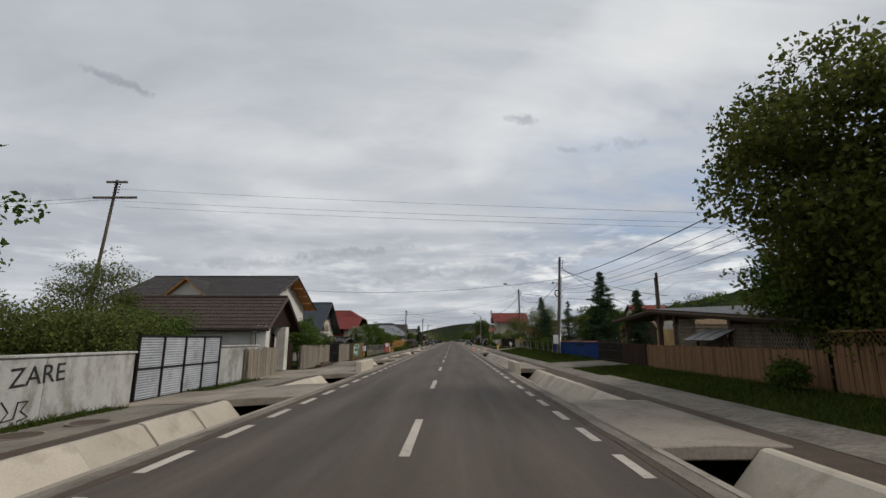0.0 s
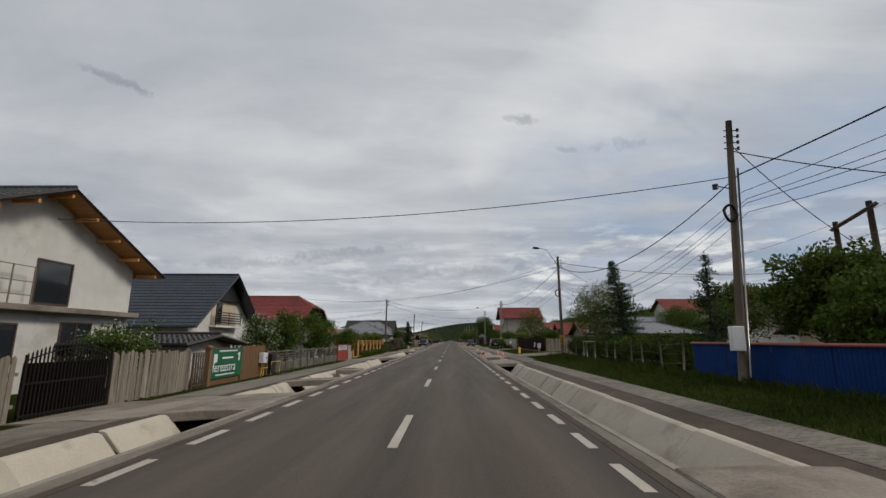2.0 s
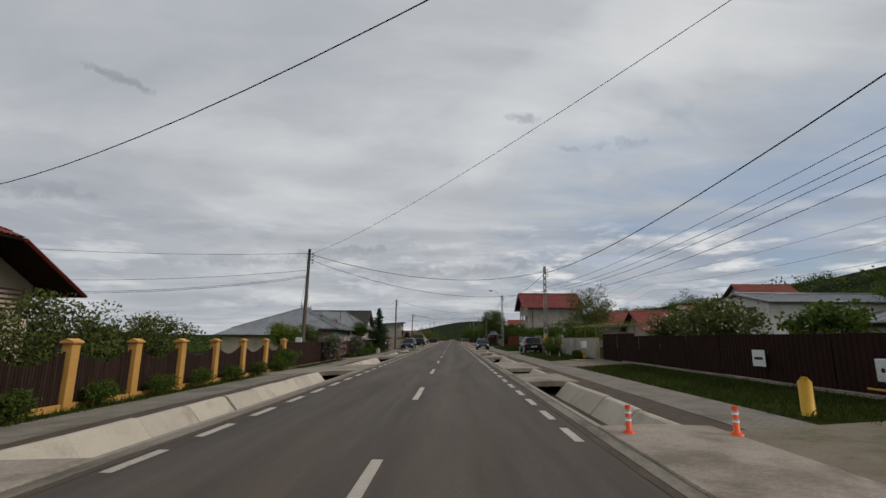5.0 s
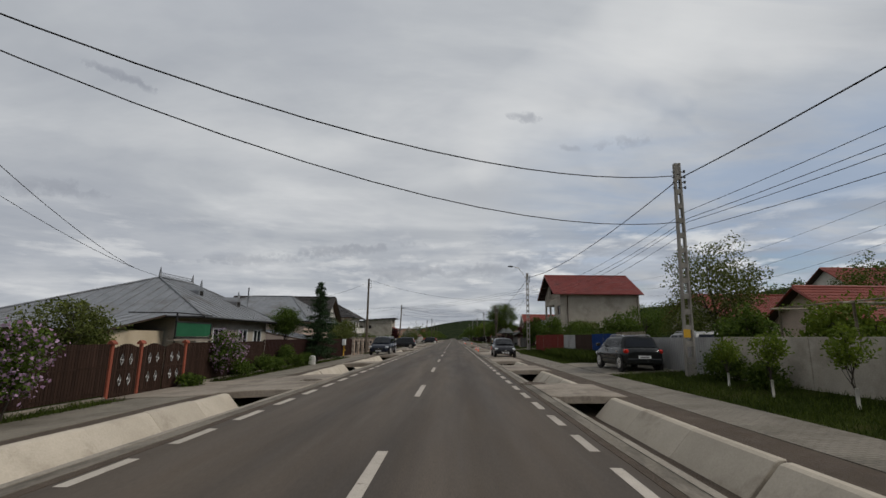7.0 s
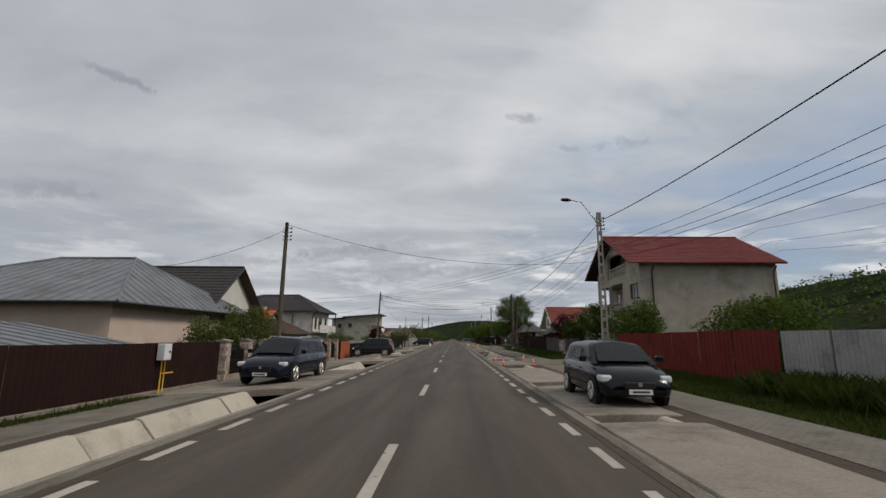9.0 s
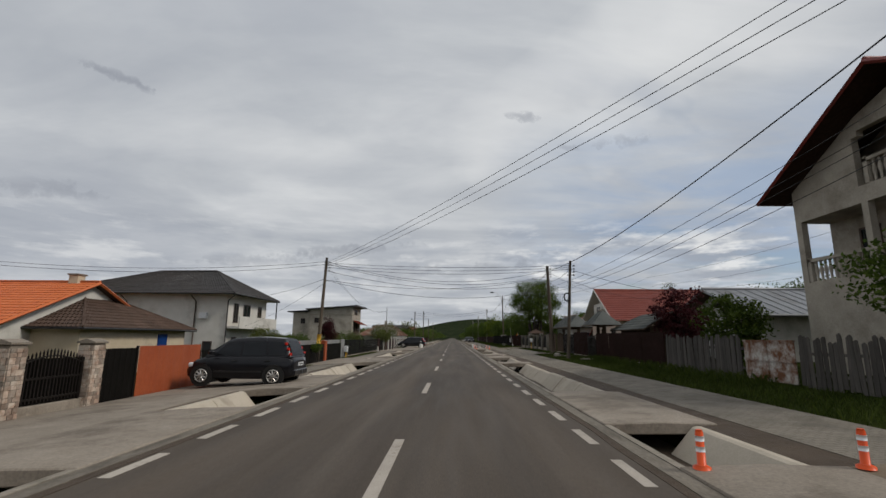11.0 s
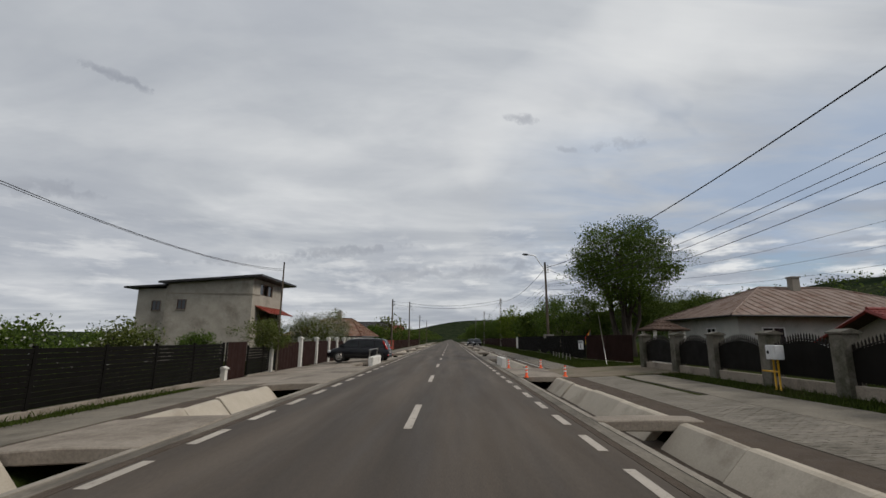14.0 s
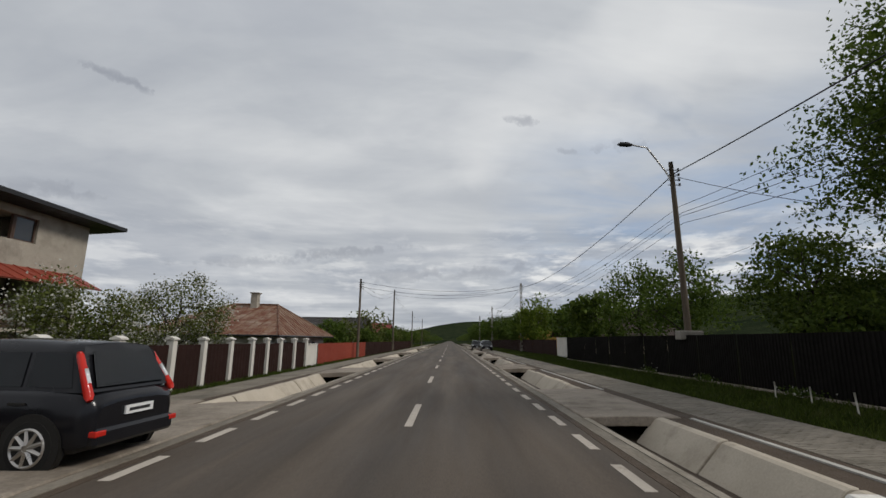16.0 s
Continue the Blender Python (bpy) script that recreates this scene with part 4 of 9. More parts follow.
def slat_fence(a, b, h, material, label, bay=2.2, slat=0.115, gap=0.012, plinth=0.18):
    f, n_len = fence_base("slat_fence", label, a, b)
    part("plinth", boxes((0, n_len, -0.08, 0.1, -0.3, plinth), bevel=0.015), M["slab"], f)
    n = max(1, round(n_len / bay))
    step = n_len / n
    me = shared("slat", boxes((0.04, step - 0.04, -0.012, 0.012, 0, slat), bevel=0.004), material)
    for i in range(n + 1):
        part("post", boxes((i * step - 0.045, i * step + 0.045, -0.03, 0.05, plinth, h + 0.02)), material, f)
    for i in range(n):
        z = plinth + 0.04
        while z + slat < h:
            piece("slat", me, f, pose(i * step, random.uniform(-0.004, 0.004), z, random.uniform(-4, 4)))
            z += slat + gap
    return f


def masonry(a, b, h, material, label, thick=0.2, cap=True, name="garden_wall", joints=2.4):
    f, n_len = fence_base(name, label, a, b, "wall")
    n = max(1, round(n_len / joints))
    step = n_len / n
    for i in range(n):
        part("wall_panel", boxes((i * step + 0.008, (i + 1) * step - 0.008, 0, thick, -0.3, h), bevel=0.012), material, f)
    if cap:
        part("coping", boxes((-0.02, n_len + 0.02, -0.05, thick + 0.05, h, h + 0.07), bevel=0.015), material, f)
    return f


def pillar(x, y, h, w, material, label, cap=None, clad=False, name="gate_pillar"):
    f = thing(name, label, "pillar", (x, y, level(x) - 0.05), 0, "gate pillars")
    part("shaft", boxes((-w / 2, w / 2, -w / 2, w / 2, -0.2, h), bevel=0.012), material, f)
    if clad:
        bm = bmesh.new()
        z = 0.02
        while z < h - 0.1:
            hh = random.uniform(0.09, 0.16)
            for face in range(4):
                u = -w / 2
                while u < w / 2 - 0.03:
                    ww = min(random.uniform(0.09, 0.2), w / 2 - u)
                    t = random.uniform(0.012, 0.03)
                    lo, hi = (u + 0.005, u + ww - 0.005)
                    d = {0: (lo, hi, -w / 2 - t, -w / 2), 1: (w / 2, w / 2 + t, lo, hi), 2: (lo, hi, w / 2, w / 2 + t), 3: (-w / 2 - t, -w / 2, lo, hi)}[face]
                    box(bm, *d, z + 0.005, min(z + hh, h) - 0.005)
                    u += ww
            z += hh
        tagged(part("cladding", bm, M["stone_chip"], f), kind="stuff")
    bm = bmesh.new()
    c = w / 2 + 0.05
    box(bm, -c, c, -c, c, h, h + 0.05, bevel=0.01)
    prism(bm, [(-c, h + 0.05), (c, h + 0.05), (0, h + 0.13)], "y", -c, c)
    part("cap", bm, M[cap] if cap else material, f)
    return f


M["stone_chip"] = surface("cladding_stone", (0.30, 0.20, 0.145), (0.46, 0.40, 0.33), scale=6, fine=18, bump=0.5, varied=0.4, island=True, grain=0.2)
XL, XR = -9.1, 10.4
L, R = (lambda y, d=0.0: (XL + d, y)), (lambda y, d=0.0: (XR + d, y))

# Left of the road, from the start onwards.
wall_a = masonry(L(14.15), L(-14), 1.5, M["oldwall"], "long whitewashed concrete garden wall with graffiti", joints=3.0)
turn = along(L(14.15), L(-14))[0]
gate = fence_base("sheet_gate", "galvanised corrugated sheet gate in a black frame", L(19.35), L(14.25), "gate")[0]
n_len = 5.1
for k in range(4):
    bm = bmesh.new()
    rows = 46
    x0, x1 = k * n_len / 4 + 0.05, (k + 1) * n_len / 4 - 0.05
    for z0, z1 in ((0.08, 0.98), (1.04, 2.0)):
        vs = []
        for r in range(rows + 1):
            z = z0 + (z1 - z0) * r / rows
            d = 0.012 * math.sin(r * math.pi / 2.0)
            vs.append((bm.verts.new((x0, d, z)), bm.verts.new((x1, d, z))))
        for p, q in zip(vs, vs[1:]):
            bm.faces.new((p[0], p[1], q[1], q[0]))
    part("corrugated_sheet", bm, M["sheet_worn"], gate)
for k in range(5):
    part("upright", boxes((k * n_len / 4 - 0.035, k * n_len / 4 + 0.035, -0.04, 0.04, -0.05, 2.06)), M["iron"], gate)
part("rail", boxes((0, n_len, -0.03, 0.03, 0.0, 0.06), (0, n_len, -0.03, 0.03, 0.98, 1.04), (0, n_len, -0.03, 0.03, 2.0, 2.06)), M["iron"], gate)
masonry(L(23.4), L(19.45), 1.6, M["oldwall"], "short whitewashed garden wall")
plank_fence(L(25.9), L(21.6, 0.25), 1.5, M["plank"], "weathered grey plank fence beside the garage")
plank_fence(L(37.1), L(30.0), 1.52, M["plank"], "weathered grey plank fence under overhanging shrubs")
picket_fence(L(40.0), L(37.2), 1.55, M["iron"], "arched black iron double gate with scrollwork", pitch=0.11, arch=0.28, name="iron_gate", category="gate")
f, _ = fence_base("gate_backing", "dark sheet backing of the iron gate", L(40.0, -0.06), L(37.2, -0.06), "gate")
part("sheet", boxes((0.03, 2.77, 0, 0.01, 0.1, 1.35)), M["sheet_black"], f)
plank_fence(L(44.3), L(40.1), 1.5, M["plank"], "weathered grey plank fence between two gates", uneven=0.08)
picket_fence(L(45.35), L(44.35), 1.4, M["beam"], "dark timber wicket gate", bar=0.05, pitch=0.16, wide=0.09, spear=False, name="wicket_gate", category="gate")
pillar(XL, 45.5, 1.55, 0.22, M["plank_tan"], "square tan timber gate post")
board = sheet_fence(L(48.4), L(45.6), 1.55, M["plank_tan"], "tan board fence panel carrying a green advertising banner", rib=0.4, depth=0.01, name="board_fence")
sheet_fence(L(51.3), L(48.5), 1.6, M["plank_tan"], "tan board fence panel behind a meter box", rib=0.35, depth=0.01, name="board_fence")
for k in range(11):
    y = 51.6 + k * 1.43
    if y > 66.5:
        break
    f, n_len = fence_base("concrete_fence", "openwork precast concrete fence bay, grey and mossy", L(min(y + 1.43, 67.0)), L(y), group="openwork fence bays")
    part("post", boxes((-0.06, 0.06, -0.06, 0.06, -0.2, 1.35), bevel=0.01), M["mossy"], f)
    part("base_panel", boxes((0.06, n_len - 0.06, -0.025, 0.025, -0.1, 0.55), bevel=0.01), M["mossy"], f)
    bm = boxes((0.06, n_len - 0.06, -0.02, 0.02, 0.56, 0.64), (0.06, n_len - 0.06, -0.02, 0.02, 1.2, 1.28))
    for j in range(6):
        x = 0.12 + j * (n_len - 0.24) / 5
        for z in (0.78, 0.92, 1.06):
            box(bm, x - 0.045, x + 0.045, -0.018, 0.018, z - 0.045, z + 0.045)
            box(bm, x - 0.012, x + 0.012, -0.016, 0.016, z - 0.1, z + 0.1)
            if j < 5:
                box(bm, x, x + (n_len - 0.24) / 5, -0.014, 0.014, z - 0.012, z + 0.012)
    part("openwork_panel", bm, M["mossy"], f)

rg = fence_base("red_gate", "red sheet double gate topped with white pickets", L(71.1), L(67.2), "gate")[0]
for x0, x1 in ((0.05, 1.92), (1.98, 3.85)):
    part("leaf", boxes((x0, x1, -0.02, 0.02, 0.08, 0.95), (x0, x1, -0.03, 0.03, 0.06, 0.11), (x0, x1, -0.03, 0.03, 0.9, 0.96), bevel=0.004), M["sheet_red"], rg)
    for k in range(13):
        x = x0 + 0.07 + k * (x1 - x0 - 0.14) / 12
        part("picket", boxes((x - 0.018, x + 0.018, -0.01, 0.01, 0.95, 1.40 + 0.05 * math.sin(k * math.pi / 12))), M["frame_white"], rg)
    part("top_rail", boxes((x0, x1, -0.03, 0.03, 1.42, 1.46)), M["sheet_red"], rg)
for x in (0.0, 3.9):
    part("post", boxes((x - 0.07, x + 0.07, -0.07, 0.07, -0.2, 1.6), bevel=0.012), M["sheet_red"], rg)
masonry(L(73.3), L(71.3), 1.3, M["blockwall"], "mossy block wall beside the red gate", joints=1.0)
ys = (73.5, 75.9, 78.3, 80.8, 83.3, 85.8, 88.4, 91.1, 93.8)
for y in ys:
    pillar(XL, y, 1.75, 0.28, M["yellow_post"], "ochre rendered fence pillar with a flat cap", cap="yellow_post", name="fence_pillar")
for a, b in zip(ys, ys[1:]):
    f, n_len = fence_base("scooped_fence", "dark timber fence panel with a scooped top", L(b - 0.16), L(a + 0.16), group="scooped panels")
    n = int(n_len / 0.09)
    for i in range(n):
        u = (i + 0.5) / n
        top = 1.55 - 0.35 * math.sin(math.pi * u)
        part("slat", boxes((u * n_len - 0.038, u * n_len + 0.038, -0.012, 0.012, 0.2, top)), M["plank_brown"], f)
    part("rail", boxes((0, n_len, 0.012, 0.05, 0.35, 0.41), (0, n_len, 0.012, 0.05, 0.95, 1.01)), M["plank_brown"], f)
    part("plinth", boxes((0, n_len, -0.1, 0.1, -0.3, 0.2), bevel=0.01), M["yellow_post"], f)
picket_fence(L(106.3), L(94.2), 1.62, M["plank_brown"], "dark brown timber picket fence", bar=0.03, wide=0.085, pitch=0.10, spear=False, name="picket_fence", plinth=0.12)
for a, b in ((106.5, 107.6), (107.8, 108.9), (109.0, 110.1)):
    g = picket_fence(L(b), L(a), 1.5, M["plank_brown"], "brown metal gate leaf with pale diamond ornaments", wide=0.09, pitch=0.105, spear=False, name="ornate_gate", arch=0.12, category="gate")
    for z in (0.55, 1.15):
        for x in (0.35, 0.75):
            bm = bmesh.new()
            tube(bm, [(x, -0.03, z - 0.16), (x + 0.07, -0.03, z), (x, -0.03, z + 0.16), (x - 0.07, -0.03, z), (x, -0.03, z - 0.16)], 0.012, 4)
            disc(bm, (x, -0.04, z), "y", 0.03, 0.012, 8)
            part("diamond", bm, M["sheet_grey"], g)
for y in (106.4, 107.7, 110.2):
    pillar(XL, y, 1.62, 0.1, M["redwood"], "slim red-brown gate post", name="gate_post")
picket_fence(L(117.5), L(110.3), 1.62, M["plank_brown"], "dark brown timber picket fence behind shrubs", bar=0.03, wide=0.08, pitch=0.10, spear=False, name="picket_fence", plinth=0.12)
sheet_fence(L(139.0), L(117.6), 1.7, M["sheet_brown"], "brown ribbed sheet metal fence", rib=0.2, plinth=0.15)
ys = (139.4, 141.6, 143.8, 146.0, 147.85, 149.6, 151.4, 153.1, 156.25, 158.65)
for y in ys:
    pillar(XL, y, 1.72, 0.42, M["slab"], "fence pillar clad in mixed tan stone", clad=True, name="stone_pillar")
for a, b in zip(ys, ys[1:]):
    g = picket_fence(L(b - 0.24), L(a + 0.24), 1.35, M["iron"], "dark iron panel between stone pillars", pitch=0.10, arch=0.22, plinth=0.0 if a in (153.1, 147.85) else 0.28)
    f, n_len = fence_base("sheet_backing", "dark sheet behind the iron panel", L(b - 0.24, -0.05), L(a + 0.24, -0.05))
    part("sheet", boxes((0, n_len, 0, 0.01, 0.25, 1.36)), M["sheet_black"], f)
sheet_fence(L(160.5), L(158.9), 1.55, M["sheet_black"], "black sheet gate leaf", name="sheet_gate")
sheet_fence(L(164.2), L(160.6), 1.6, M["sheet_orange"], "rust-orange panel fence behind a parked car", rib=0.5, depth=0.008)
sheet_fence(L(181.9), L(164.3), 1.36, M["sheet_black"], "matt black sheet fence along the footway", rib=0.18, depth=0.015)
pillar(XL - 0.25, 182.55, 1.52, 0.5, M["sheet_orange"], "rust-orange gate post with a pointed top", cap="sheet_orange")
sheet_fence(L(187.3), L(183.0), 1.36, M["sheet_black"], "matt black ribbed sheet gate", rib=0.18, depth=0.015, name="sheet_gate")
sheet_fence(L(189.0, -0.55), L(168.0, -0.9), 1.65, M["sheet_grey"], "galvanised corrugated fence behind the black one", rib=0.16, post="steel")
sheet_fence(L(188.6), L(187.4), 1.7, M["sheet_grey"], "narrow galvanised sheet beside the gate", rib=0.16, post="steel")
slat_fence(L(207.2), L(188.7), 1.65, M["sheet_black"], "black horizontal slat fence on a concrete plinth")
sheet_fence(L(209.5), L(207.6), 1.68, M["sheet_brown"], "plain brown sheet metal gate", rib=0.6, depth=0.01, name="sheet_gate")
pillar(XL + 0.1, 207.2, 0.55, 0.24, M["white"], "low white concrete gate block")
slat_fence(L(213.4), L(209.7), 1.5, M["sheet_black"], "black slat fence behind a shrub", plinth=0.1)
sheet_fence(L(217.3), L(213.8), 1.62, M["sheet_brown"], "brown sheet double gate with a spiked top", rib=0.5, depth=0.01, name="sheet_gate")
ys = (212.55, 217.6, 221.2, 224.6, 227.3, 230.0, 232.1, 234.4, 236.7, 238.6, 240.6, 243.0, 245.4)
for y in ys:
    pillar(XL, y, 1.85 if y > 213 else 1.5, 0.26, M["white"], "white rendered fence pillar", name="fence_pillar")
for a, b in zip(ys[1:], ys[2:]):
    sheet_fence(L(b - 0.14), L(a + 0.14), 1.66, M["sheet_brown"], "brown sheet panel between white pillars", rib=0.3, depth=0.01, bay=3.0)
masonry(L(248.3), L(245.6), 1.5, M["white"], "white garden wall with a wicket")
sheet_fence(L(268), L(248.5), 1.6, M["sheet_red"], "bright red ribbed sheet fence", rib=0.3)
sheet_fence(L(330), L(268.2), 1.6, M["sheet_brown"], "brown sheet fence far along the road", rib=0.4, bay=6)

# Right of the road.
plank_fence(R(-14), R(12.1), 1.2, M["plank_tan"], "red-brown plank fence under the big tree")
lat = fence_base("lattice", "diamond timber lattice on top of the fence", R(2.0), R(12.1))[0]
bm = bmesh.new()
for k in range(68):
    for s in (-1, 1):
        x = k * 0.15
        tube(bm, [(x, 0.03, 1.15), (x + s * 0.32, 0.03 + 0.01 * s, 1.55)], 0.012, 4)
part("laths", bm, M["plank_tan"], lat)
part("rail", boxes((0, 10.1, 0.0, 0.05, 1.53, 1.58)), M["plank_tan"], lat)
plank_fence(R(12.2), R(23.6), 1.08, M["plank_tan"], "tan plank fence with a level top", uneven=0.015, lean=0.5)
picket_fence(R(23.7), R(27.1), 1.12, M["plank_brown"], "dark brown timber picket fence", wide=0.1, pitch=0.115, spear=True, name="picket_fence")
picket_fence(R(27.2), R(31.4), 1.25, M["iron"], "black iron gate with spear tops", pitch=0.13, name="iron_gate", category="gate", arch=0.1)
sheet_fence(R(31.5), R(45.1), 1.2, M["sheet_blue"], "bright blue sheet fence with a red tiled coping", rib=0.14, depth=0.012, coping="tile_brick")
for k, y in enumerate((46.0, 47.9, 49.8, 51.8, 54.0, 55.7, 57.7, 60.0, 62.4, 64.6, 66.2)):
    st = thing("fence_stake", "leaning grey wooden fence stake", "stake", (XR + random.uniform(-0.1, 0.1), y, level(XR) - 0.05), 0, "fence stakes")
    bm = bmesh.new()
    tube(bm, [(0, 0, -0.2), (random.uniform(-0.05, 0.05), random.uniform(-0.12, 0.12), 1.3)], [0.05, 0.042], 7)
    part("stake", bm, M["plank"], st)
wire = fence_base("wire_mesh", "sagging wire strands between fence stakes", R(46), R(66.2))[0]
bm = bmesh.new()
for z in (0.35, 0.75, 1.15):
    tube(bm, [(x, 0.05, z + 0.03 * math.sin(x * 1.6)) for x in np.linspace(0, 20.2, 24)], 0.006, 3)
part("strand", bm, M["wire"], wire)
plank_fence((26, 77.5), (10.8, 75.8), 1.45, M["plank"], "weathered plank fence along the side lane")
sheet_fence(R(75.7, 0.2), R(93.6, 0.4), 1.5, M["sheet_brown"], "dark brown sheet fence on a low plinth", rib=0.2, plinth=0.12)
sheet_fence(R(92.2, 0.6), R(97.7, 0.6), 1.65, M["sheet_brown"], "dark brown sheet gate", rib=0.2, name="sheet_gate")
masonry(R(97.8, 0.2), R(109.4), 1.42, M["greywall"], "grey cement garden wall", cap=False, joints=4.0)
sheet_fence(R(109.5), R(115.9), 1.4, M["sheet_grey"], "galvanised corrugated metal fence", rib=0.16, post="steel")
f, n_len = fence_base("gate_backing", "dark sheet backing of a picket gate", R(116.0, 0.06), R(120.0, 0.06), "gate")
part("sheet", boxes((0, n_len, 0, 0.01, 0.1, 1.55)), M["sheet_black"], f)
picket_fence(R(116.0), R(120.0), 1.7, M["plank"], "pale timber picket gate on dark sheet", wide=0.09, pitch=0.2, spear=False, name="picket_gate", category="gate")
sheet_fence(R(120.1), R(124.9), 1.62, M["sheet_blue"], "deep blue ribbed sheet fence", rib=0.2)
picket_fence(R(125), R(129.2), 1.6, M["plank_brown"], "dark brown timber gate", wide=0.1, pitch=0.11, spear=False, name="timber_gate", category="gate")
sheet_fence(R(129.3), R(133.0), 1.6, M["sheet_grey"], "grey sheet gate with a picket top", rib=0.15, name="sheet_gate")
sheet_fence(R(133.1), R(146.6), 1.66, M["sheet_wine"], "wine-red ribbed sheet fence", rib=0.25)
blk = fence_base("block_wall", "unrendered concrete block wall along the side lane", (22, 156.6), (12.2, 155.7), "wall")[0]
me = shared("block", boxes((0.006, 0.394, 0, 0.2, 0.005, 0.192), bevel=0.008), M["blockwall"])
for r in range(9):
    for k in range(25):
        piece("block", me, blk, pose(k * 0.4 + (0.2 if r % 2 else 0), random.uniform(-0.008, 0.008), r * 0.2))
plank_fence(R(155.9, 0.3), R(159.2), 1.35, M["plank_old"], "old grey plank fence with gaps", uneven=0.12, lean=2.0, gap=0.03)
old = fence_base("rusty_gate", "white sheet gate eaten by rust", R(159.3), R(161.6), "gate")[0]
M["rusty_white"] = surface("rusty_white_paint", (0.48, 0.46, 0.42), (0.55, 0.53, 0.49), stain=(0.16, 0.07, 0.035), amount=0.7, stain_scale=2.0, fine=20, bump=0.2, varied=0.0)
for x0, x1 in ((0.02, 1.12), (1.16, 2.28)):
    part("leaf", boxes((x0, x1, -0.015, 0.015, 0.08, 1.3), (x0, x1, -0.035, 0.035, 0.08, 0.13), (x0, x1, -0.035, 0.035, 0.66, 0.72), (x0, x1, -0.035, 0.035, 1.24, 1.3)), M["rusty_white"], old)
plank_fence(R(161.7), R(167.3), 1.42, M["plank_old"], "old leaning grey plank fence", uneven=0.1, lean=2.5, gap=0.02)
sheet_fence(R(167.4), R(177.5), 1.62, M["sheet_brown"], "brown sheet fence on a white plinth", rib=0.13, plinth=0.12)
picket_fence(R(177.6), R(179.4), 1.5, M["iron"], "ornate dark iron wicket under a small roof", pitch=0.1, name="iron_gate", category="gate")
f, n_len = fence_base("gate_backing", "dark sheet backing of an ornate wicket", R(177.6, 0.06), R(179.4, 0.06), "gate")
part("sheet", boxes((0, n_len, 0, 0.01, 0.1, 1.15)), M["sheet_black"], f)
sheet_fence(R(179.5), R(183.2), 1.75, M["sheet_brown"], "brown sheet fence on a white plinth", rib=0.13, plinth=0.12)
picket_fence(R(183.3), R(186.7), 1.6, M["iron"], "ornate dark iron gate under a shingled roof", pitch=0.1, name="iron_gate", category="gate")
f, n_len = fence_base("gate_backing", "dark sheet backing of an ornate gate", R(183.3, 0.06), R(186.7, 0.06), "gate")
part("sheet", boxes((0, n_len, 0, 0.01, 0.1, 1.05)), M["sheet_black"], f)
picket_fence(R(186.8), R(189.2), 1.62, M["beam"], "dark timber picket gate with a curved top", wide=0.08, pitch=0.12, arch=0.15, name="picket_gate", category="gate", plinth=0.12)
picket_fence(R(189.7), R(192.6), 1.7, M["beam"], "tall dark timber picket gate", wide=0.07, pitch=0.13, name="picket_gate", category="gate")
ys = (193.0, 195.7, 198.6, 201.3, 204.2, 207.1, 210.4)
for y in ys:
    pillar(XR, y, 1.55, 0.42, M["mossy"], "grey concrete fence pillar with a stepped cap", name="concrete_pillar")
for a, b in zip(ys, ys[1:]):
    g = picket_fence(R(a + 0.22), R(b - 0.22), 1.28, M["iron"], "black iron panel with spear tops on a low wall", pitch=0.10, arch=0.28, plinth=0.32)
    w = b - a - 0.44
    bm = bmesh.new()
    prism(bm, [(0.0, 0.4), (w, 0.4)] + [(w * (1 - k / 10), 1.1 + 0.26 * math.sin(math.pi * k / 10)) for k in range(11)], "y", -0.035, -0.03)
    part("backing_sheet", bm, M["sheet_black"], g)
sheet_fence((11.4, 214.6), (9.95, 219.0), 1.66, M["sheet_brown"], "dark sheet fence at the lane corner", rib=0.13, plinth=0.1)
sheet_fence((9.95, 219.1), (9.8, 250.0), 1.68, M["sheet_black"], "dark sheet fence along the verge", rib=0.13, plinth=0.1)
masonry(R(252.0), R(256.0), 1.6, M["white"], "short white garden wall")
sheet_fence(R(256.2), R(330), 1.5, M["sheet_brown"], "brown sheet fence far along the road", rib=0.4, bay=6)

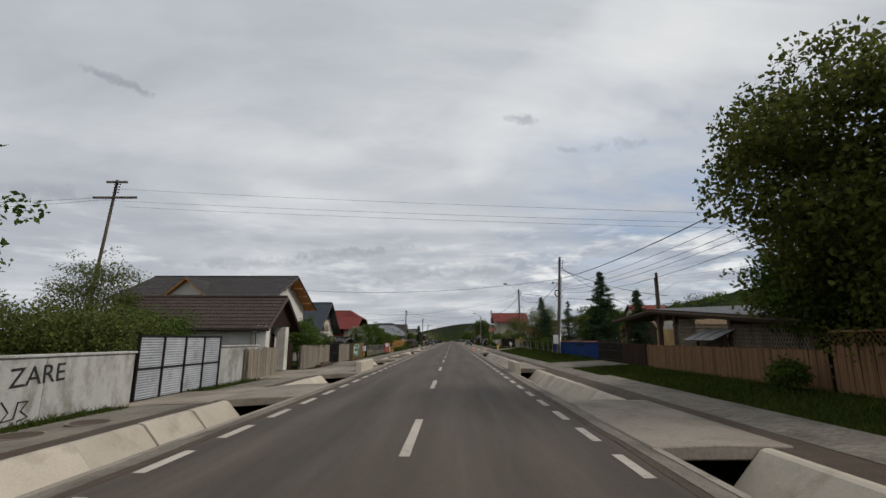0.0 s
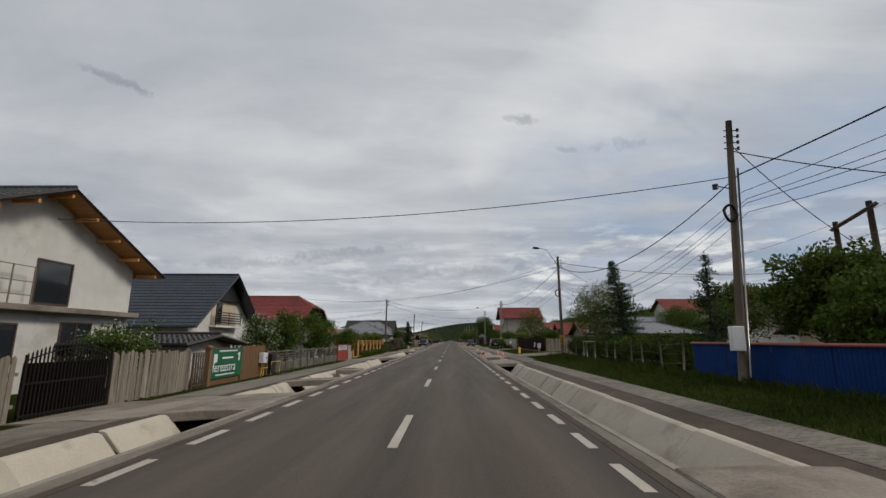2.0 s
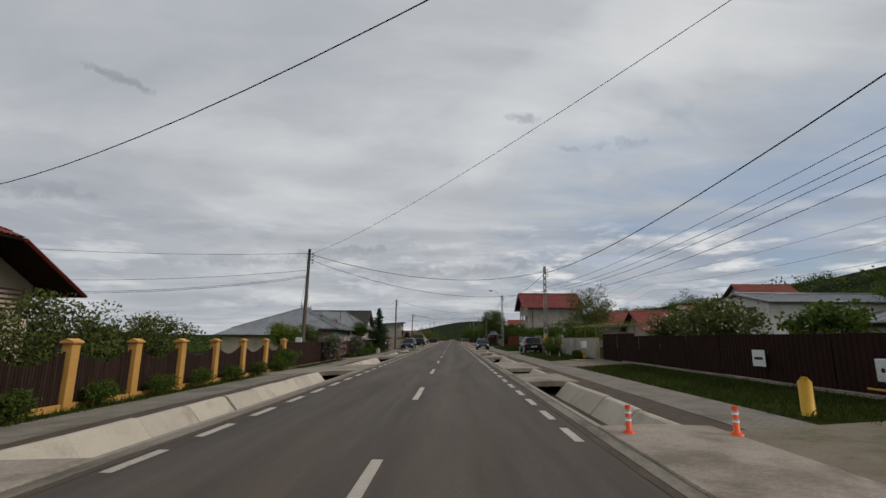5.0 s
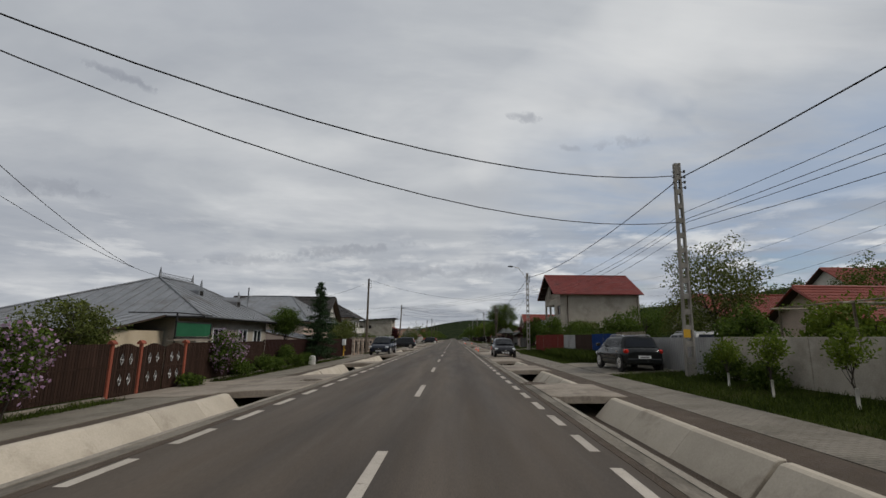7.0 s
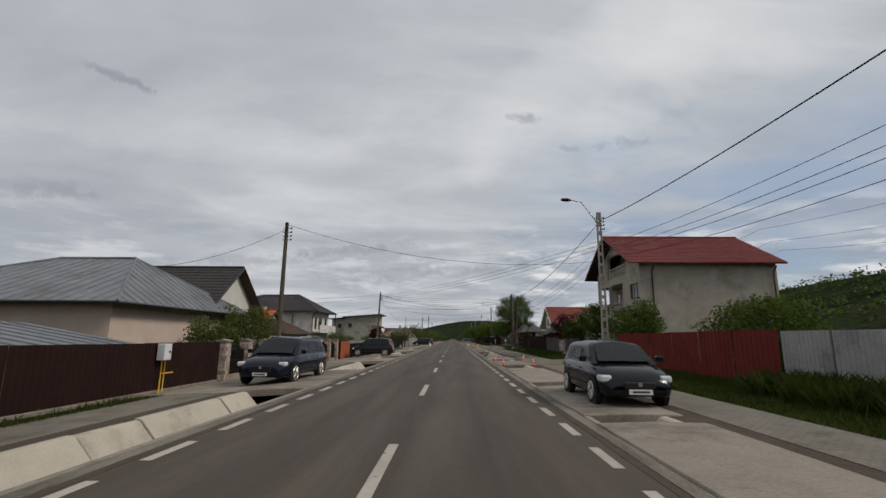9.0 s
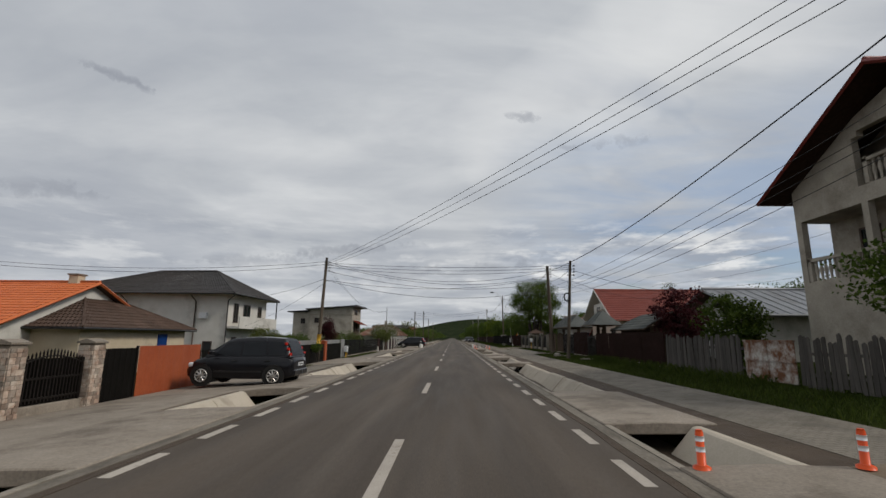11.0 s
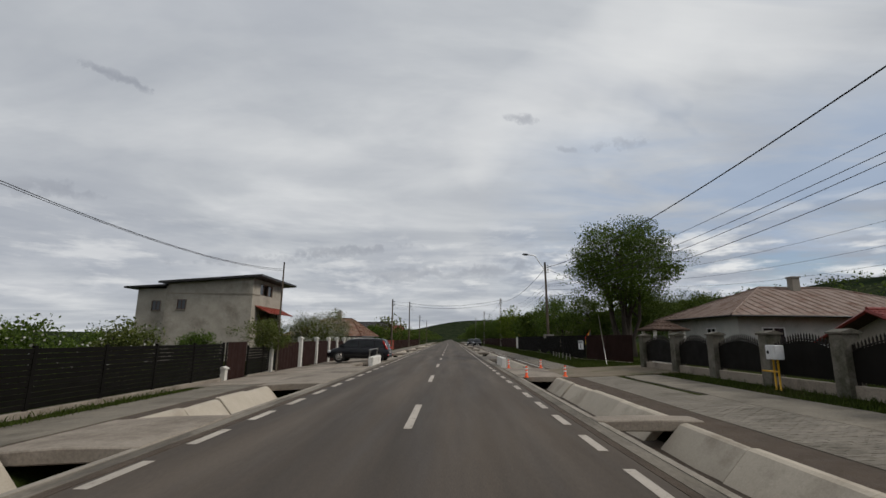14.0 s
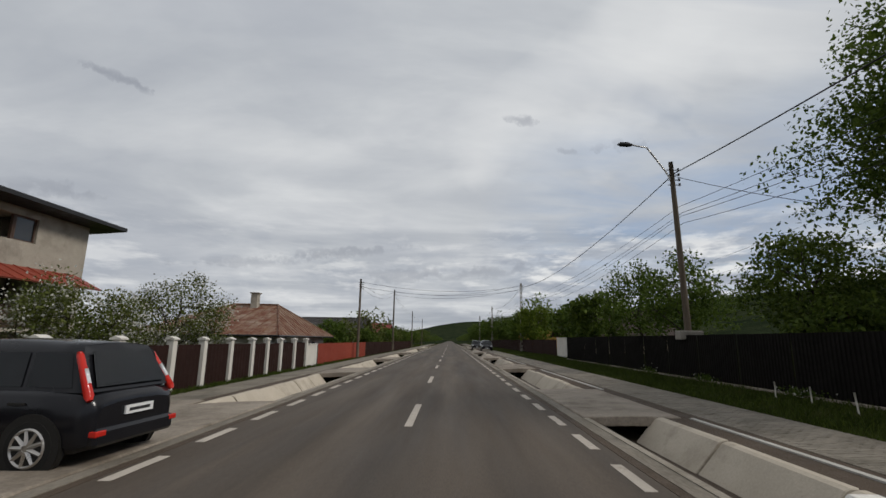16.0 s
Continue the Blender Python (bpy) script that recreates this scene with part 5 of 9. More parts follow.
# ---- houses ----
def slope(parent, e0, e1, r1, r0, material, style="tile", under=None, thick=0.13, name="roof_slope"):
    """One roof surface from the eave e0-e1 up to r0-r1, with its rows and waves of tile or its standing seams."""
    e0, e1, r1, r0 = (Vector(p) for p in (e0, e1, r1, r0))
    up = ((r0 + r1) / 2 - (e0 + e1) / 2)
    axis = (e1 - e0).normalized()
    normal = axis.cross(up).normalized()
    if normal.z < 0:
        normal = -normal
    wide, tall = (e1 - e0).length, up.length
    rows = max(2, round(tall / 0.38)) if style != "seam" else 2
    cols = int(min(wide / 0.0767, 200)) if style == "tile" else max(2, int(wide / 0.5))
    vs, fs = [], []

    def height(x, k):
        if style == "tile":
            return 0.022 * math.sin(2 * math.pi * x / 0.23)
        return 0.0
    lines = []
    for r in range(rows):
        lines += [(r / rows, 0.03 if style == "tile" else 0.0), ((r + 1) / rows, 0.0)]
    if style != "tile":
        lines = [(r / rows, 0.0) for r in range(rows + 1)]
    for v, lift in lines:
        a, b = e0.lerp(r0, v), e1.lerp(r1, v)
        for c in range(cols + 1):
            p = a.lerp(b, c / cols)
            x = (p - e0).dot(axis)
            vs.append(p + normal * (lift + height(x, v)))
    w = cols + 1
    for k in range(len(lines) - 1):
        for c in range(cols):
            fs.append((k * w + c, k * w + c + 1, (k + 1) * w + c + 1, (k + 1) * w + c))
    ob = quads(name, [tuple(v) for v in vs], fs, material, parent)
    if style == "seam":
        n = max(2, int(wide / 0.62))
        for c in range(1, n):
            a = e0.lerp(e1, c / n)
            t = 1.0
            d0, d1 = (r0 - e0).dot(axis), (r1 - e0).dot(axis)
            x = (a - e0).dot(axis)
            if x < d0:
                t = x / max(d0, 1e-3)
            elif x > d1:
                t = (wide - x) / max(wide - d1, 1e-3)
            b = a + (up - axis * up.dot(axis)) * max(min(t, 1.0), 0.02)
            part("seam", tube(bmesh.new(), [a + normal * 0.015, b + normal * 0.015], 0.022, 4), material, parent)
    bm = bmesh.new()
    low = [bm.verts.new(p - normal * thick) for p in (e0, e1, r1, r0)]
    top = [bm.verts.new(p - normal * 0.025) for p in (e0, e1, r1, r0)]
    bm.faces.new(low)
    bm.faces.new(top)
    for i in range(4):
        if (low[i].co - low[(i + 1) % 4].co).length > 0.01:
            bm.faces.new((low[i], low[(i + 1) % 4], top[(i + 1) % 4], top[i]))
    bmesh.ops.remove_doubles(bm, verts=bm.verts, dist=0.005)
    bmesh.ops.recalc_face_normals(bm, faces=bm.faces)
    part("soffit", bm, under or M["beam"], parent)
    return ob


def window(parent, at, w, h, face, frame="frame_white", bars=1, sill=True):
    """A window on a wall that faces +x, -x or -y, with its bottom middle at a place."""
    t = {"+x": 90, "-x": -90, "-y": 0}[face]
    win = new("window")
    win.parent = parent
    win.matrix_basis = pose(*at, 0, 0, t)
    bm = bmesh.new()
    f = 0.07
    box(bm, -w / 2, w / 2, -0.05, 0.06, 0, f)
    box(bm, -w / 2, w / 2, -0.05, 0.06, h - f, h)
    for x in (-w / 2, w / 2 - f):
        box(bm, x, x + f, -0.05, 0.06, f, h - f)
    for k in range(1, bars + 1):
        x = -w / 2 + w * k / (bars + 1)
        box(bm, x - 0.03, x + 0.03, -0.04, 0.04, f, h - f)
    part("frame", bm, M[frame], win)
    part("pane", boxes((-w / 2 + f, w / 2 - f, -0.012, 0.03, f, h - f)), M["pane"], win)
    if sill:
        part("sill", boxes((-w / 2 - 0.06, w / 2 + 0.06, -0.12, 0.05, -0.05, 0.0)), M["slab"], win)
    return win


def gable_house(name, label, side, front, back, y0, y1, base, eave, ridge, wall, roof, over=0.9, lap=0.6, style="tile", under="beam", category="house", gable=None, hip=None):
    """A house whose ridge runs away from the road, gable to the road. front and back are x; hip: the height where the gable is clipped, and how far back its ridge ends."""
    h = thing(name, label, category, ((front + back) / 2, (y0 + y1) / 2, base))
    ox, oy = -(front + back) / 2, -(y0 + y1) / 2
    f, b, a, c, m = front + ox, back + ox, y0 + oy, y1 + oy, 0.0
    e, t = eave - base, ridge - base
    bm = bmesh.new()
    inner = 0.16
    prism(bm, [(a, -0.4), (c, -0.4), (c, e - inner), (m, t - inner), (a, e - inner)], "x", min(f, b), max(f, b))
    part("wall", bm, M[wall], h)
    k = (t - e) / (c - m)
    fo, bo = f - side * over, b + side * 0.4
    for s, edge in ((1, c), (-1, a)):
        ye, ze = edge + s * lap, e - k * lap
        if hip:
            zh, xr = hip[0] - base, fo + side * hip[1]
            yh = m + s * (t - zh) / k
            slope(h, (fo, ye, ze), (bo, ye, ze), (bo, yh, zh), (fo, yh, zh), M[roof], style, M[under])
            slope(h, (fo, yh, zh), (bo, yh, zh), (bo, m, t), (xr, m, t), M[roof], style, M[under])
        else:
            slope(h, (fo, ye, ze), (bo, ye, ze), (bo, m, t), (fo, m, t), M[roof], style, M[under])
    if hip:
        slope(h, (fo, -yh if yh > 0 else yh, zh), (fo, abs(yh), zh), (xr, m, t), (xr, m, t), M[roof], style, M[under], name="hip_slope")
    for s, edge in ((1, c), (-1, a)):
        ye, ze = edge + s * lap, e - k * lap
        part("gutter", tube(bmesh.new(), [(fo, ye, ze - 0.06), (bo, ye, ze - 0.06)], 0.06, 6), M[roof], h)
    bm = bmesh.new()
    tube(bm, [(xr if hip else fo, m, t + 0.03), (bo, m, t + 0.03)], 0.09, 8)
    part("ridge_cap", bm, M[roof], h)
    for s, edge in ((1, c), (-1, a)):
        ye, ze = edge + s * lap, e - k * lap
        tip = (fo - side * 0.02, s * abs(yh), zh - 0.07) if hip else (fo - side * 0.02, m, t - 0.07)
        part("bargeboard", tube(bmesh.new(), [(fo - side * 0.02, ye, ze - 0.07), tip], 0.085, 4), M[gable or roof], h)
    return h, Vector((ox, oy, -base))


def hip_house(name, label, x0, x1, y0, y1, base, eave, r0, r1, wall, roof, lap=0.7, style="tile", under="white", category="house"):
    """A hipped house; r0 and r1 are the ridge's two ends."""
    o = Vector(((x0 + x1) / 2, (y0 + y1) / 2, base))
    h = thing(name, label, category, o)
    part("wall", boxes((x0 - o.x, x1 - o.x, y0 - o.y, y1 - o.y, -0.4, eave - base - 0.02)), M[wall], h)
    c = [Vector(p) - o for p in ((x0 - lap, y0 - lap, eave), (x1 + lap, y0 - lap, eave), (x1 + lap, y1 + lap, eave), (x0 - lap, y1 + lap, eave))]
    a, b = Vector(r0) - o, Vector(r1) - o
    if abs(r1[0] - r0[0]) > abs(r1[1] - r0[1]):
        faces = ((c[0], c[1], b, a), (c[1], c[2], b, b), (c[2], c[3], a, b), (c[3], c[0], a, a))
    else:
        faces = ((c[1], c[2], b, a), (c[0], c[1], a, a), (c[3], c[0], a, b), (c[2], c[3], b, b))
    for f in faces:
        slope(h, *f, M[roof], style, M[under])
    bm = bmesh.new()
    tube(bm, [a + Vector((0, 0, 0.03)), b + Vector((0, 0, 0.03))], 0.09, 6)
    for p, q in (((c[0]), a), (c[1], b if abs(r1[0] - r0[0]) > abs(r1[1] - r0[1]) else a), (c[2], b), (c[3], a if abs(r1[0] - r0[0]) > abs(r1[1] - r0[1]) else b)):
        tube(bm, [p + Vector((0, 0, 0.02)), q + Vector((0, 0, 0.03))], 0.06, 5)
    part("ridge_cap", bm, M[roof], h)
    bm = bmesh.new()
    for p, q in zip(c, c[1:] + c[:1]):
        tube(bm, [p + Vector((0, 0, -0.06)), q + Vector((0, 0, -0.06))], 0.065, 6)
    part("gutter", bm, M["frame_dark"], h)
    return h, -o


def chimney(parent, at, w, h, material, cap=True):
    x, y, z = at
    ch = part("chimney", boxes((x - w / 2, x + w / 2, y - w / 2, y + w / 2, z, z + h), bevel=0.015), material, parent)
    if cap:
        part("chimney_cap", boxes((x - w / 2 - 0.06, x + w / 2 + 0.06, y - w / 2 - 0.06, y + w / 2 + 0.06, z + h, z + h + 0.08)), M["slab"], ch)


def balcony(parent, at, w, d, h, face_side, slab=M["slab"], rail=M["frame_dark"], style="bars"):
    """A balcony whose floor's middle at the wall is at a place; it stands out towards the road."""
    x, y, z = at
    o = -face_side
    xs = sorted((x, x + o * d))
    bal = part("balcony", boxes((xs[0], xs[1], y - w / 2, y + w / 2, z - 0.16, z), bevel=0.01), slab, parent)
    bm = bmesh.new()
    xo = x + o * (d - 0.05)
    if style == "bars":
        for k in range(5):
            box(bm, xo - 0.015, xo + 0.015, y - w / 2, y + w / 2, z + 0.15 + k * 0.18, z + 0.23 + k * 0.18)
        for yy in (y - w / 2, y, y + w / 2 - 0.05):
            box(bm, xo - 0.02, xo + 0.02, yy, yy + 0.05, z, z + 1.0)
    else:
        n = int(w / 0.22)
        for k in range(n):
            yy = y - w / 2 + (k + 0.5) * w / n
            tube(bm, [(xo, yy, z), (xo, yy, z + 0.2), (xo, yy, z + 0.42), (xo, yy, z + 0.62), (xo, yy, z + 0.78)], [0.045, 0.04, 0.075, 0.04, 0.05], 8)
        box(bm, xo - 0.08, xo + 0.08, y - w / 2, y + w / 2, z + 0.78, z + 0.9)
        for yy in (y - w / 2, y + w / 2 - 0.16):
            box(bm, xo - 0.08, xo + 0.08, yy, yy + 0.16, z, z + 0.95)
    part("railing", bm, rail, bal)
    return bal


def facade(parent, o, x0, x1, strips, crown, material, name="wall_piece"):
    """A pierced wall facing the road: strips of (y0, y1, solid spans in z); a span that ends in None runs up to the crown line."""
    for y0, y1, spans in strips:
        for lo, hi in spans:
            h0, h1 = (hi, hi) if hi is not None else (crown(y0), crown(y1))
            part(name, prism(bmesh.new(), [(y0 + o.y, lo + o.z), (y1 + o.y, lo + o.z), (y1 + o.y, h1 + o.z), (y0 + o.y, h0 + o.z)], "x", x0 + o.x, x1 + o.x), material, parent)


# White house with a dark roof, timber gable, and the brown-roofed garage before it.
h, o = gable_house("white_house", "white rendered house with a charcoal tiled roof and timber gable", -1, -15.4, -28, 38.3, 49.3, -0.6, 5.1, 7.5, "white", "tile_dark", over=1.1, lap=0.8, under="soffit")
window(h, Vector((-15.4, 44.7, 2.85)) + o, 1.75, 1.8, "+x", "frame_brown", 0, False)
window(h, Vector((-15.4, 42.7, 0.6)) + o, 1.5, 1.5, "+x", "frame_brown", 0, False)
window(h, Vector((-15.4, 46.2, 0.8)) + o, 1.7, 1.4, "+x", "frame_brown", 1)
window(h, Vector((-19, 38.3, 2.9)) + o, 1.2, 1.3, "-y", "frame_brown", 1)
part("ledge", boxes((-15.4 + o.x, -14.85 + o.x, 38.2 + o.y, 49.35 + o.y, 2.55 + o.z, 2.78 + o.z), bevel=0.02), M["slab"], h, "bare grey concrete ledge")
bm = bmesh.new()
for y in (41.9, 42.45, 43.35):
    box(bm, -14.98 + o.x, -14.94 + o.x, y - 0.02 + o.y, y + 0.02 + o.y, 2.78 + o.z, 4.2 + o.z)
for z in (3.1, 3.6, 4.17):
    box(bm, -14.98 + o.x, -14.94 + o.x, 41.9 + o.y, 43.35 + o.y, z + o.z, z + 0.03 + o.z)
part("railing", bm, M["plank"], h, "makeshift rusty railing frame")
for k in range(9):
    u = k / 8
    yy = 43.8 + (u - 0.5) * 11.4
    zz = 7.5 - 0.2 - abs(yy - 43.8) * 0.437
    part("rafter", boxes((-15.35 + o.x, -14.35 + o.x, yy - 0.06 + o.y, yy + 0.06 + o.y, zz - 0.22 + o.z, zz - 0.08 + o.z)), M["soffit"], h)
dm = thing("roof_dormer", "small charcoal cross gable on the white house", "dormer", (-22.0, 38.6, 5.2))
for sg in (-1, 1):
    slope(dm, (sg * 1.75, -0.5, 0.0), (sg * 1.75, 3.6, 0.0), (0, 4.6, 1.5), (0, -0.5, 1.5), M["tile_dark"], "tile", M["soffit"], 0.1)
bm = bmesh.new()
prism(bm, [(-1.5, -0.3), (1.5, -0.3), (1.5, 0.05), (0, 1.3), (-1.5, 0.05)], "y", 0, 3.0)
part("wall", bm, M["white"], dm)

g, o = gable_house("garage", "open-fronted garage with a brown tiled gable roof", -1, -10.6, -18.5, 25.7, 30.3, -0.45, 2.45, 4.1, "white", "tile_brown", over=1.1, lap=0.45, under="plank_brown", category="garage")
part("garage_door", boxes((-10.6 + o.x, -10.5 + o.x, 26.3 + o.y, 28.9 + o.y, -0.35 + o.z, 1.9 + o.z), *[(-10.51 + o.x, -10.47 + o.x, 26.3 + o.y, 28.9 + o.y, z + o.z, z + 0.19 + o.z) for z in np.arange(-0.33, 1.7, 0.22)]), M["plank_brown"], g)
bm = bmesh.new()
prism(bm, [(25.5 + o.y, 2.3 + o.z), (30.5 + o.y, 2.3 + o.z), (28.0 + o.y, 3.9 + o.z)], "x", -9.95 + o.x, -9.85 + o.x)
part("gable_board", bm, M["plank_brown"], g)
for y in (25.75, 28.75):
    part("pillar", boxes((-10.2 + o.x, -9.65 + o.x, y - 0.28 + o.y, y + 0.28 + o.y, -0.3 + o.z, 2.3 + o.z), bevel=0.015), M["white"], g)
for k in range(7):
    part("side_board", boxes((-9.75 + o.x, -9.7 + o.x, 29.1 + k * 0.14 + o.y, 29.22 + k * 0.14 + o.y, -0.3 + o.z, 1.35 + o.z)), M["plank_brown"], g)

# Dark blue steep roof.
h, o = gable_house("blue_roofed_house", "white house under a steep slate-blue tiled roof", -1, -16.2, -29, 56.2, 65.2, -0.6, 2.9, 6.3, "white", "tile_blue", over=0.9, lap=0.75, under="frame_dark")
# Thin flush plate for the gable recess, whose shade is put into its cream.
part("gable_recess", boxes((-16.22 + o.x, -16.17 + o.x, 58.9 + o.y, 62.6 + o.y, 2.55 + o.z, 4.3 + o.z)), M["cream"], h)
bm = bmesh.new()
prism(bm, [(58.6 + o.y, 4.3 + o.z), (62.9 + o.y, 4.3 + o.z), (60.7 + o.y, 6.0 + o.z)], "x", -16.16 + o.x, -15.9 + o.x)
part("gable_boards", bm, M["frame_dark"], h)
balcony(h, Vector((-16.2, 60.7, 2.5)) + o, 3.9, 0.5, 1.0, -1, slab=M["white"])
window(h, Vector((-16.16, 59.9, 2.6)) + o, 0.8, 1.5, "+x", "frame_brown", 0, False)
window(h, Vector((-16.2, 58.6, 0.2)) + o, 1.2, 1.3, "+x", "frame_white", 1)
window(h, Vector((-16.2, 63.0, 0.2)) + o, 1.2, 1.3, "+x", "frame_white", 1)
s, o = gable_house("lean_shed", "low shed with a flat dark roof behind the banner", -1, -10.6, -15.0, 45.8, 50.5, -0.5, 1.42, 1.75, "white", "tile_dark", over=0.6, lap=0.5, category="shed")

# Red half-hipped house, and the flat-roofed shed at the red gate.
h, o = gable_house("red_roofed_house", "cream house with a red tiled half-hipped roof", -1, -16.3, -33, 75.2, 84.6, -0.7, 3.7, 6.4, "cream", "tile_red", over=1.6, lap=0.8, under="plank_brown", hip=(5.05, 2.2))
window(h, Vector((-16.3, 80.0, 2.6)) + o, 1.2, 1.5, "+x", "frame_brown", 1)
window(h, Vector((-16.3, 82.6, 2.6)) + o, 0.8, 1.5, "+x", "frame_brown", 0)
balcony(h, Vector((-16.3, 80.0, 2.3)) + o, 6.5, 1.0, 1.0, -1, rail=M["plank_brown"])
# The wing's red is darkened: its shade is put into the colour.
part("red_wing", boxes((-33 + o.x, -17 + o.x, 75.05 + o.y, 75.18 + o.y, -1.2 + o.z, 3.3 + o.z)), M["sheet_wine"], h)
s = thing("flat_roofed_shed", "white shed with a dark flat roof behind the red gate", "shed", (-13, 70.5, -0.45))
part("wall", boxes((-2, 1.5, -2.0, 2.2, -0.3, 1.85)), M["white"], s)
part("roof", boxes((-2.4, 2.0, -2.6, 2.8, 1.85, 2.05), bevel=0.02), M["frame_dark"], s)
window(s, (1.5, -0.6, 0.7), 0.8, 0.8, "+x", "frame_brown", 0)

# Low zinc-roofed house.
# The grey wall colour stands in for the shade of a veranda along the front.
h, o = hip_house("zinc_roofed_house", "long low house with a patched grey zinc hipped roof", -22.0, -12.0, 116.0, 124.8, -0.6, 2.45, (-16.75, 119.9, 4.88), (-16.75, 123.4, 4.88), "greywall", "zinc", style="seam", under="beam")
slope(h, Vector((-22.6, 111.6, 1.75)) + o, Vector((-13.2, 111.6, 1.75)) + o, Vector((-13.2, 115.35, 2.5)) + o, Vector((-22.6, 115.35, 2.5)) + o, M["zinc"], "seam", M["beam"], 0.08, "porch_roof")
part("porch_wall", boxes((-22.0 + o.x, -13.6 + o.x, 112.2 + o.y, 115.9 + o.y, -1.0 + o.z, 1.7 + o.z)), M["cream"], h)
for x, y, z in ((-14.75, 120.6, 3.75), (-13.7, 123.4, 3.3)):
    q = Vector((x, y, z)) + o
    bm = bmesh.new()
    prism(bm, [(q.y - 0.3, q.z - 0.1), (q.y + 0.3, q.z - 0.1), (q.y + 0.3, q.z + 0.42), (q.y, q.z + 0.72), (q.y - 0.3, q.z + 0.42)], "x", q.x - 1.1, q.x + 0.25)
    dr = part("dormer_vent", bm, M["zinc"], h)
    part("finial", tube(bmesh.new(), [q + Vector((0.2, 0, 0.65)), q + Vector((0.2, 0, 0.85)), q + Vector((0.2, 0, 1.1))], [0.08, 0.06, 0.012], 8), M["zinc"], dr)
    # Flat near-black plate: the darkness inside the vent is painted on.
    part("louvre", boxes((q.x + 0.25, q.x + 0.27, q.y - 0.16, q.y + 0.16, q.z + 0.02, q.z + 0.4)), M["void"], dr)
ra, rb = Vector((-16.75, 119.9, 4.93)) + o, Vector((-16.75, 123.4, 4.93)) + o
bm = bmesh.new()
for k in range(2):
    tube(bm, [ra + Vector((0, 0, 0.12 + 0.14 * k)), rb + Vector((0, 0, 0.12 + 0.14 * k))], 0.018, 4)
for k in range(24):
    q = ra.lerp(rb, k / 23)
    tube(bm, [q, q + Vector((0, 0, 0.3))], 0.012, 4)
part("ridge_cresting", bm, M["zinc"], h)
for q in (ra, rb):
    part("finial", tube(bmesh.new(), [q, q + Vector((0, 0, 0.25)), q + Vector((0, 0, 0.6))], [0.09, 0.07, 0.012], 8), M["zinc"], h)
part("flue", tube(bmesh.new(), [Vector((-13.2, 124.2, 2.9)) + o, Vector((-13.2, 124.2, 4.75)) + o], 0.045, 6), M["zinc"], h)
for y in (118.2, 121.2, 123.3):
    window(h, Vector((-12.0, y, 0.5)) + o, 1.2, 1.4, "+x", "frame_white", 1)
p = thing("porch_awning", "green tarpaulin hung in an open porch frame", "awning", (-11.2, 114.4, 0.9))
part("tarpaulin", boxes((-0.02, 0.02, -1.45, 1.4, 0.55, 1.15)), M["sign_green"], p)
part("frame", boxes((-0.04, 0.04, -1.5, 1.5, 1.15, 1.22), (-0.03, 0.03, -1.5, -1.45, -1.5, 1.6), (-0.04, 0.04, 1.42, 1.5, -1.5, 1.15), (-2.2, 0.03, -1.5, -1.45, 1.55, 1.6), (-0.03, 0.03, -1.5, 1.5, 1.55, 1.6), (-0.04, 0.04, -1.5, 1.5, 0.45, 0.53)), M["frame_dark"], p)
part("shelf", boxes((-0.25, 0.05, -1.6, 1.5, 0.35, 0.45)), M["slab"], p)
h, o = hip_house("grey_roofed_house", "house with a pale zinc hipped roof behind a spruce", -27, -14.0, 139, 151, -0.7, 3.0, (-22, 145, 5.9), (-17.5, 145, 5.9), "pinkwall", "zinc", style="seam", under="beam")
s = thing("zinc_shed", "low shed with a pale sheet roof", "shed", (-12.5, 132.5, -0.5))
part("wall", boxes((-2.0, 2.0, -3.0, 3.0, -0.3, 1.7)), M["cream"], s)
slope(s, (2.4, -3.4, 1.7), (2.4, 3.4, 1.7), (-2.4, 3.4, 2.5), (-2.4, -3.4, 2.5), M["zinc"], "seam")

# White gable with a dark roof, the orange roof, and the old brown-roofed cottage.
h, o = gable_house("white_gabled_house", "white house with a dark roof and scalloped gable", -1, -14.8, -27, 148.2, 155.0, -0.6, 3.75, 6.4, "white", "tile_dark", over=0.6, lap=0.5)
window(h, Vector((-14.8, 153.2, 1.6)) + o, 1.6, 1.6, "+x", "frame_brown", 1)
h, o = gable_house("orange_roofed_house", "low white house under a bright orange tiled roof", -1, -20.0, -38, 166.5, 177.5, -0.9, 2.1, 4.5, "white", "tile_orange", over=0.4, lap=0.5)
h, o = hip_house("brown_roofed_cottage", "old cottage with a weathered brown hipped roof", -27.0, -17.5, 168.5, 177.5, -0.8, 1.9, (-23.6, 173, 4.2), (-21.2, 173, 4.2), "cream", "shingle", style="tile", under="beam", lap=0.5)
chimney(h, Vector((-21.0, 172.0, 3.4)) + o, 0.55, 1.5, M["cream"])
part("blue_door", boxes((-17.5 + o.x, -17.44 + o.x, 174.6 + o.y, 175.5 + o.y, -0.5 + o.z, 1.6 + o.z)), M["sheet_blue"], h)

# Two-storey white house with a long balcony.
h, o = hip_house("white_villa", "two-storey white villa with a charcoal hipped roof", -37, -20.6, 189.4, 198.6, -0.9, 5.45, (-30.5, 194, 8.2), (-24.3, 194, 8.25), "white", "tile_dark", lap=1.1, under="white")
for y in (191.2, 193.6, 196.8):
    window(h, Vector((-20.6, y, 2.75)) + o, 1.0 if y != 193.6 else 1.6, 1.9, "+x", "frame_brown", 1, False)
    window(h, Vector((-20.6, y, -0.5)) + o, 1.0 if y != 193.6 else 1.7, 1.9, "+x", "frame_brown", 1, False)
